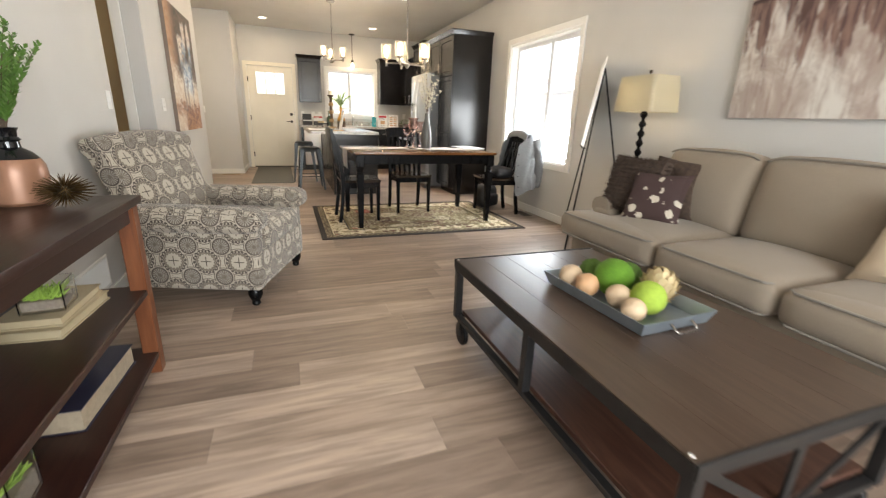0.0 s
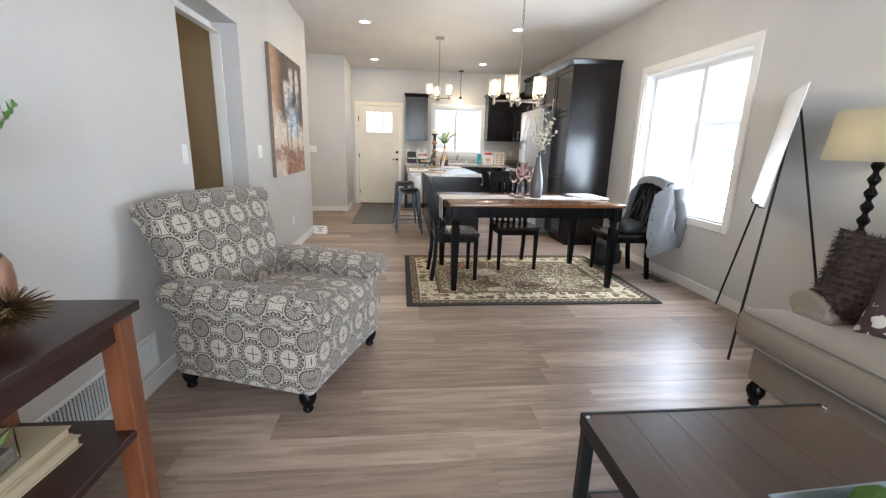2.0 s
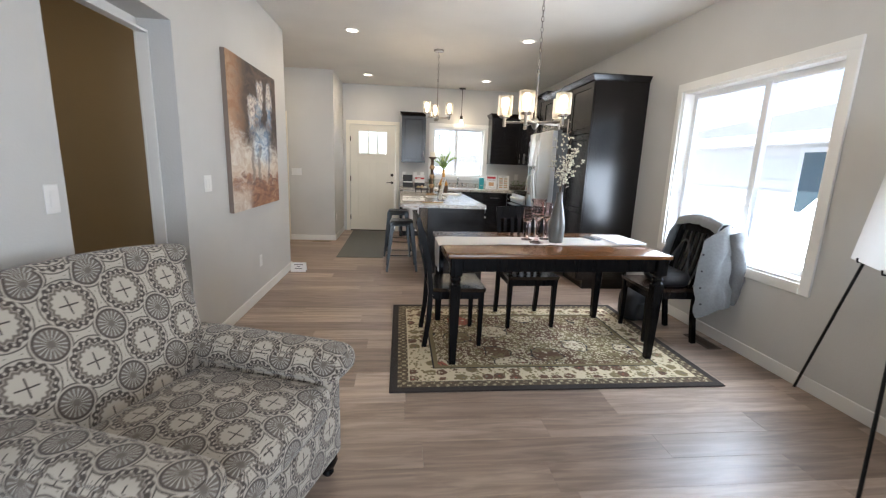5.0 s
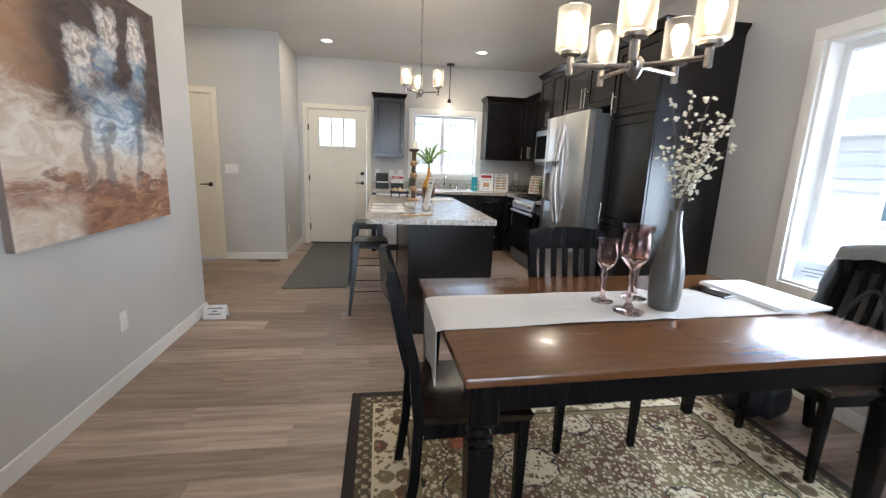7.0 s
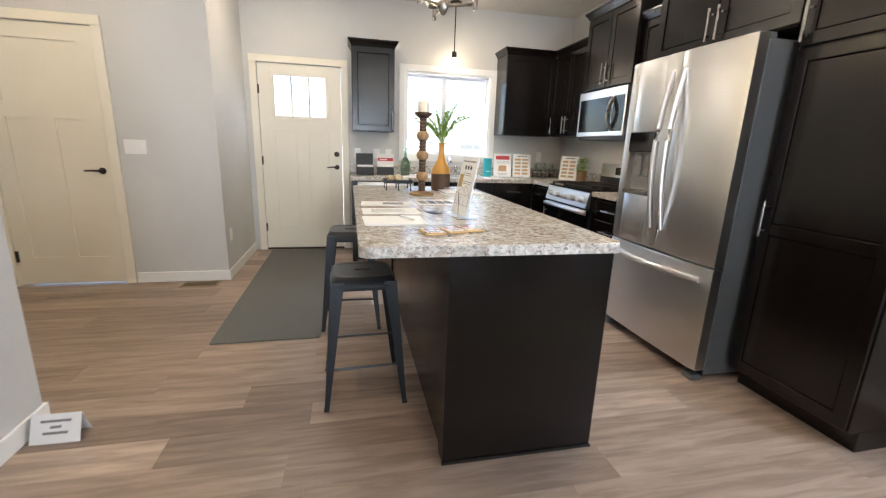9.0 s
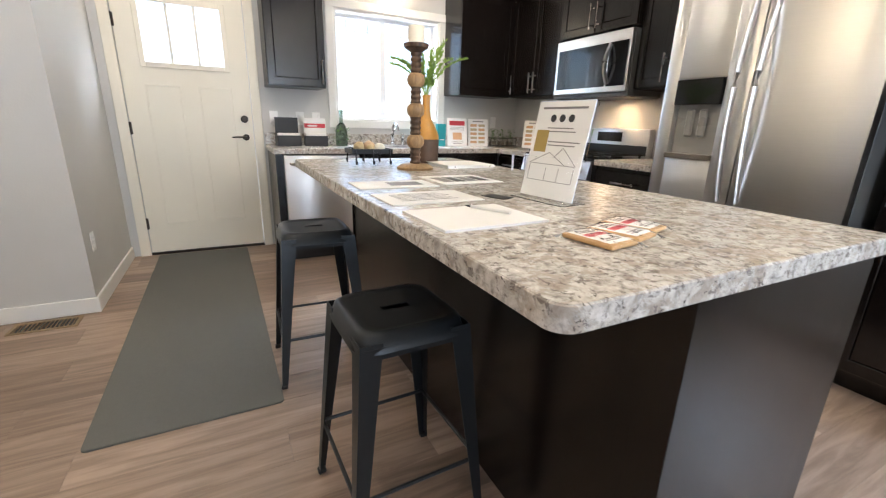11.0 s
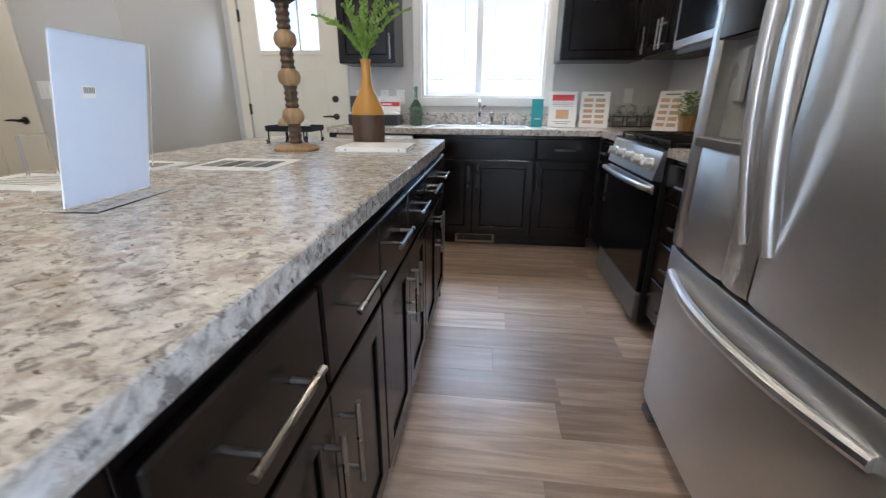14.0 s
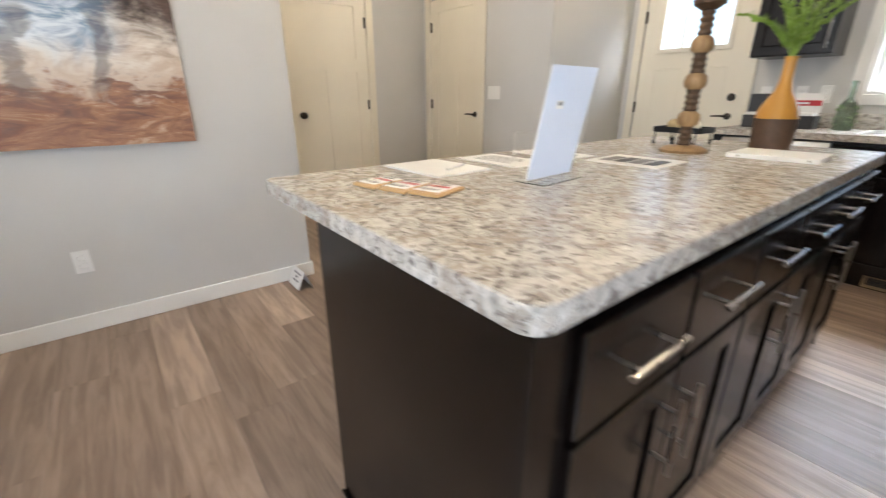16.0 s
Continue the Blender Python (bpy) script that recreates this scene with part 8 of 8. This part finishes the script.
# wrapped cookies
def cookies(x, y, rot, lift=0.0):
    c = thing("wrapped_cookie", "clear-wrapped brown cookie with white and red label", "cookie", pose(x, y, IZ + lift, 0, 0, rot), "wrapped cookies")
    b = NB()
    cushion(b, 0, 0, 0.006, 0.085, 0.115, 0.010, 0.004, 0.001, 6)
    part("cookie", b, KRAFT, c)
    b = NB()
    box(b, -0.036, -0.048, 0.0122, 0.036, 0.048, 0.0128)
    part("paper_label", b, PAPER, c)
    b = NB()
    box(b, -0.030, 0.000, 0.0130, 0.030, 0.018, 0.0134)
    part("red_band", b, RED, c)
    flat_print(c, [(-0.026, -0.035, 0.02, -0.031), (-0.026, -0.026, 0.026, -0.022), (-0.026, 0.026, 0.022, 0.030), (-0.026, 0.034, 0.016, 0.038)], 0.0130, INK)
    b = NB()
    n = 10
    gr = {}
    for i in range(n + 1):
        for k in range(n + 1):
            u, v = 2 * i / n - 1, 2 * k / n - 1
            hgt = 0.0155 * (max(0, 1 - abs(u) ** 5)) * (max(0, 1 - abs(v) ** 6)) + 0.001
            gr[i, k] = b.verts.new((u * 0.052, v * 0.072, hgt + 0.0018 * noise.noise(Vector((u * 6 + x * 50, v * 6, 0)))))
    for i in range(n):
        for k in range(n):
            b.faces.new([gr[q] for q in ((i, k), (i + 1, k), (i + 1, k + 1), (i, k + 1))])
    thicken(b, 0.0004)
    part("wrapper", b, FOILCLEAR, c, "crinkled clear wrapper", sharp=15).visible_shadow = False


cookies(0.660, 6.655, 8)
cookies(0.748, 6.680, 16)
cookies(0.828, 6.715, 18)


# papers
def sheet(label, x, y, rot, w, d, t=0.0018, rows=(), mat=None, name="paper_sheet", z=0.0):
    p = thing(name, label, "paper", pose(x, y, IZ + z, 0, 0, rot))
    b = NB()
    box(b, -w / 2, -d / 2, 0, w / 2, d / 2, t)
    part("sheet", b, mat or PAPER, p)
    flat_print(p, rows, t + 0.0002, INK)
    return p


sheet("white paper pad lying on island", 0.54, 6.93, 2, 0.275, 0.215, 0.006)
sheet("white printed sheet lying on island", 0.55, 7.22, 1, 0.29, 0.19, 0.003, [(-0.1, 0.05 - 0.02 * i, 0.06 + 0.01 * (i % 3), 0.054 - 0.02 * i) for i in range(6)])
sheet("white printed plan sheet lying on island", 0.55, 7.50, -2, 0.285, 0.17, 0.003, [(-0.02, -0.04, 0.1, 0.04)])
ph = sheet("photo sheet with house pictures on island", 0.858, 7.575, 2, 0.26, 0.245, 0.002)
for i in range(4):
    b = NB()
    box(b, -0.105 + i * 0.054, -0.07, 0.0023, -0.062 + i * 0.054, 0.06, 0.0029)
    part("photo", b, IRON if i % 2 else INK, ph, "small dark printed photo")
sheet("small dark business card on island", 0.765, 7.165, 20, 0.05, 0.085, 0.002, (), DARKCARD, "business_card")
bn = thing("ring_binder", "white binder lying flat on island beside vase", "binder", pose(1.142, 8.085, IZ, 0, 0, 2))
b = NB()
box(b, -0.14, -0.12, 0, 0.14, 0.12, 0.003, 0.001)
box(b, -0.14, -0.12, 0.013, 0.14, 0.12, 0.016, 0.001)
box(b, -0.14, -0.123, 0.0, 0.14, -0.1205, 0.016, 0.001)
part("cover", b, PAPER, bn)
b = NB()
box(b, -0.13, -0.11, 0.0035, 0.13, 0.115, 0.0125)
part("page_block", b, PAPER, bn)
for x in (-0.10, 0.11):
    b = NB()
    lathe(b, [(0.004, 0), (0.004, 0.002)], 10)
    part("rivet", b, NICKEL, bn, m=pose(x, -0.1232, 0.008, 90, 0, 0))
pe = thing("pen", "white ballpoint pen lying on a paper pad", "pen", pose(0.60, 6.965, IZ + 0.0105, 0, 0, 115))
b = NB()
tube(b, [(-0.065, 0, 0), (0.05, 0, 0)], 0.0045, 10)
part("barrel", b, PAPER, pe)
b = NB()
tube(b, [(0.0505, 0, 0), (0.068, 0, 0)], 0.0042, 10, 0.001)
part("tip", b, DARKCARD, pe)

# ---- things on the counter ----
CZ = 0.9155


def card_box(x, y, rot, front, label):
    t = thing("card_holder", label, "card holder", pose(x, y, CZ, 0, 0, rot))
    b = NB()
    box(b, -0.095, -0.06, 0, 0.095, 0.06, 0.085, 0.003)
    part("box", b, DARKCARD, t)
    b = NB()
    box(b, -0.093, 0.035, 0.0855, 0.093, 0.04, 0.23)
    lid = part("card", b, front, t)
    if front is PAPER:
        b = NB()
        box(b, -0.088, 0.0335, 0.15, 0.088, 0.0348, 0.185)
        part("red_band", b, RED, lid)
        b = NB()
        box(b, -0.06, 0.0322, 0.160, 0.02, 0.0333, 0.173)
        part("print_line", b, PAPER, lid)
    b = NB()
    box(b, -0.085, -0.05, 0.0855, 0.085, 0.025, 0.105, 0.002)
    part("cards", b, PAPER, t)
    return t


card_box(0.515, 9.93, 4, DARKCARD, "black card box holding white cards")
card_box(0.745, 9.95, -4, PAPER, "black card box with white and red sign")

bt = thing("glass_bottle", "dark green glass bottle with leafy band", "bottle", pose(0.975, 9.97, CZ))
b = NB()
lathe(b, [(0.0, 0.0), (0.05, 0.0), (0.052, 0.01), (0.052, 0.13), (0.04, 0.17), (0.017, 0.20), (0.015, 0.285), (0.019, 0.29), (0.019, 0.305), (0.0, 0.305)], 24, closed=False)
part("bottle_body", b, GREENGLASS, bt)
rn = random.Random(4)
b = NB()
for i in range(60):
    a, z = rn.uniform(0, 6.28), rn.uniform(0.02, 0.15)
    p = Vector((math.cos(a) * 0.056, math.sin(a) * 0.056, z))
    tip = p + Vector((math.cos(a) * 0.02, math.sin(a) * 0.02, rn.uniform(-0.01, 0.03)))
    w_ = Vector((-math.sin(a), math.cos(a), 0)) * 0.009
    b.faces.new([b.verts.new(q) for q in (p, p.lerp(tip, 0.5) + w_, tip, p.lerp(tip, 0.5) - w_)])
part("leaf_band", b, GREENPLANT, bt, sharp=180)

tb = thing("teal_carton", "small teal carton standing on the counter", "carton", pose(1.97, 9.98, CZ, 0, 0, -6))
b = NB()
box(b, -0.045, -0.03, 0, 0.045, 0.03, 0.215, 0.002)
part("carton_body", b, TEAL, tb)
b = NB()
box(b, -0.02, -0.0312, 0.06, 0.03, -0.0305, 0.066)
part("print_line", b, PAPER, tb)


def table_sign(x, y, rot, red, label):
    t = thing("table_sign", label, "sign", pose(x, y, CZ, -8, 0, rot))
    b = NB()
    box(b, -0.11, -0.002, 0, 0.11, 0.002, 0.275)
    part("sheet", b, PAPER, t)
    if red:
        b = NB()
        box(b, -0.085, -0.0035, 0.205, 0.085, -0.0025, 0.25)
        part("red_band", b, RED, t)
        b = NB()
        cushion(b, 0.0, -0.003, 0.10, 0.10, 0.001, 0.07, 0.0005, 0.0, 4)
        part("picture", b, ORANGEBALL, t, "small tan printed picture")
        text_bars(t, [(-0.08, 0.08, 0.185 - 0.012 * i, 0.003) for i in range(3)] + [(-0.07, 0.07, 0.04, 0.004), (-0.05, 0.05, 0.025, 0.004)], -0.0025, INK)
    else:
        for i in range(5):
            for k in range(2):
                b = NB()
                box(b, -0.085 + k * 0.09, -0.0035, 0.03 + i * 0.042, -0.015 + k * 0.09, -0.0025, 0.055 + i * 0.042)
                part("picture", b, CREAM if (i + k) % 2 else ORANGEBALL, t)
        text_bars(t, [(-0.06, 0.06, 0.245, 0.01)], -0.0025, INK)
    b = NB()
    box(b, -0.112, -0.0045, 0, 0.112, -0.004, 0.278)
    part("acrylic_front", b, ACRYLIC, t).visible_shadow = False
    return t


table_sign(2.17, 9.985, -4, True, "upright white sign with red heading on counter")
table_sign(2.42, 9.99, -10, False, "upright white sign with rows of pictures on counter")
sgn = table_sign(2.84, 9.62, -58, False, "white printed sign leaning near the range")

# wire rack with three small jar plants
jr = thing("jar_rack", "wire rack with three small jar plants on counter", "planter", pose(2.73, 10.02, CZ, 0, 0, -3))
b = NB()
for y in (-0.05, 0.05):
    for z in (0.01, 0.085):
        tube(b, [(-0.16, y, z), (0.16, y, z)], 0.0025, 6)
for x in (-0.16, -0.053, 0.053, 0.16):
    for y in (-0.05, 0.05):
        tube(b, [(x, y, 0.0), (x, y, 0.09)], 0.0025, 6)
    tube(b, [(x, -0.05, 0.01), (x, 0.05, 0.01)], 0.0025, 6)
part("wire_frame", b, BLACKMETAL, jr)
for i, x in enumerate((-0.106, 0.0, 0.106)):
    b = NB()
    lathe(b, [(0.0, 0.014), (0.036, 0.014), (0.038, 0.02), (0.038, 0.08), (0.032, 0.095), (0.033, 0.105), (0.030, 0.105), (0.035, 0.08), (0.035, 0.02)], 18, x, 0, closed=False)
    jar = part("jar", b, CLEAR, jr)
    jar.visible_shadow = False
    b = NB()
    lathe(b, [(0.0, 0.016), (0.034, 0.016), (0.034, 0.05), (0.0, 0.052)], 16, x, 0, closed=False)
    part("soil", b, SOIL, jar)
    rn = random.Random(30 + i)
    b = NB()
    for k in range(90):
        a, q, z = rn.uniform(0, 6.28), rn.uniform(0.0, 0.055), rn.uniform(0.07, 0.17)
        p = Vector((x + math.cos(a) * q, math.sin(a) * q, z))
        d = Vector((math.cos(a), math.sin(a), rn.uniform(0, 1))).normalized() * 0.02
        w_ = Vector((-math.sin(a), math.cos(a), 0)) * 0.007
        b.faces.new([b.verts.new(v) for v in (p, p + d * 0.5 + w_, p + d, p + d * 0.5 - w_)])
    part("leaves", b, GREENPLANT, jar, sharp=180)

# pot plant by the range
pp = thing("potted_plant", "leafy green plant in a tan pot near range", "plant", pose(2.88, 9.38, CZ))
b = NB()
lathe(b, [(0.0, 0.0), (0.042, 0.0), (0.055, 0.11), (0.057, 0.12), (0.05, 0.12), (0.046, 0.10), (0.0, 0.10)], 22, closed=False)
part("pot", b, TANWOOD, pp)
rn = random.Random(77)
b = NB()
for k in range(260):
    a, el = rn.uniform(0, 6.28), rn.uniform(0.0, 1.0)
    q = 0.075 * math.sqrt(rn.random()) * (1.1 - 0.4 * el)
    p = Vector((math.cos(a) * q, math.sin(a) * q, 0.10 + 0.15 * el))
    d = (Vector((math.cos(a), math.sin(a), rn.uniform(-0.3, 1.0)))).normalized() * rn.uniform(0.018, 0.032)
    w_ = d.cross(Vector((0, 0, 1))).normalized() * 0.010
    b.faces.new([b.verts.new(v) for v in (p, p + d * 0.5 + w_, p + d, p + d * 0.5 - w_)])
part("leaves", b, FERN, pp, sharp=180)

# folded card standing at the wall's end
tc_ = thing("tent_card", "white folded tent card standing on the floor", "card", pose(-0.865, 6.90, 0.0008))
b = NB()
m1, m2 = pose(0, -0.045, 0, -22, 0, 0), pose(0, 0.045, 0, 22, 0, 0)
for mm in (m1, m2):
    q = NB()
    box(q, -0.09, -0.001, 0, 0.09, 0.001, 0.118)
    q.transform(mm)
    me_ = bpy.data.meshes.new("leaf")
    q.to_mesh(me_)
    q.free()
    b.from_mesh(me_)
    bpy.data.meshes.remove(me_)
part("folded_sheet", b, PAPER, tc_)
for i, w_ in enumerate((0.11, 0.04, 0.09)):
    b = NB()
    box(b, -w_ / 2, -0.002, 0.085 - i * 0.024, w_ / 2, -0.0012, 0.095 - i * 0.024)
    part("print_line", b, INK, tc_, m=m1)


# ---- floor of vinyl planks, laid across the room ----
b = NB()
box(b, HW - T, YS - T, -0.25, XE + T, YN + T, -0.0075)
slabf = setting("floor", b, SOIL, "grey-brown vinyl plank floor", "floor")
PW, PL, GAP = 0.181, 1.22, 0.0005
rnd = random.Random(9)


def plank_mesh(ln):
    bm = NB()
    x, y, e = ln / 2 - GAP / 2, PW / 2 - GAP / 2, 0.0008
    lo = [bm.verts.new((sx * x, sy * y, -0.007)) for sx, sy in ((-1, -1), (1, -1), (1, 1), (-1, 1))]
    mid = [bm.verts.new((sx * x, sy * y, -0.0005)) for sx, sy in ((-1, -1), (1, -1), (1, 1), (-1, 1))]
    hi = [bm.verts.new((sx * (x - e), sy * (y - e), 0.0)) for sx, sy in ((-1, -1), (1, -1), (1, 1), (-1, 1))]
    bm.faces.new(hi)
    for a, c in ((lo, mid), (mid, hi)):
        for i in range(4):
            bm.faces.new((a[i], a[(i + 1) % 4], c[(i + 1) % 4], c[i]))
    return mesh_of("plank", bm, PLANK, 12)


whole = plank_mesh(PL)
y = YS
while y < YN:
    x_lo, x_hi = XW, XE
    if WEND < y + PW and y < HN:
        x_lo = HW
    elif y + PW >= HN:
        x_lo = KX if y >= HN - 0.02 else HW
    x = x_lo - (rnd.random() * 0.9 + 0.05) * PL
    while x < x_hi:
        a, c = max(x, x_lo), min(x + PL, x_hi)
        if c - a > 0.03:
            full = c - a > PL - 0.001
            ob = new("plank", whole if full else plank_mesh(c - a))
            ob.parent = slabf
            ob.location = ((a + c) / 2, y + PW / 2, 0)
        x += PL
    y += PW
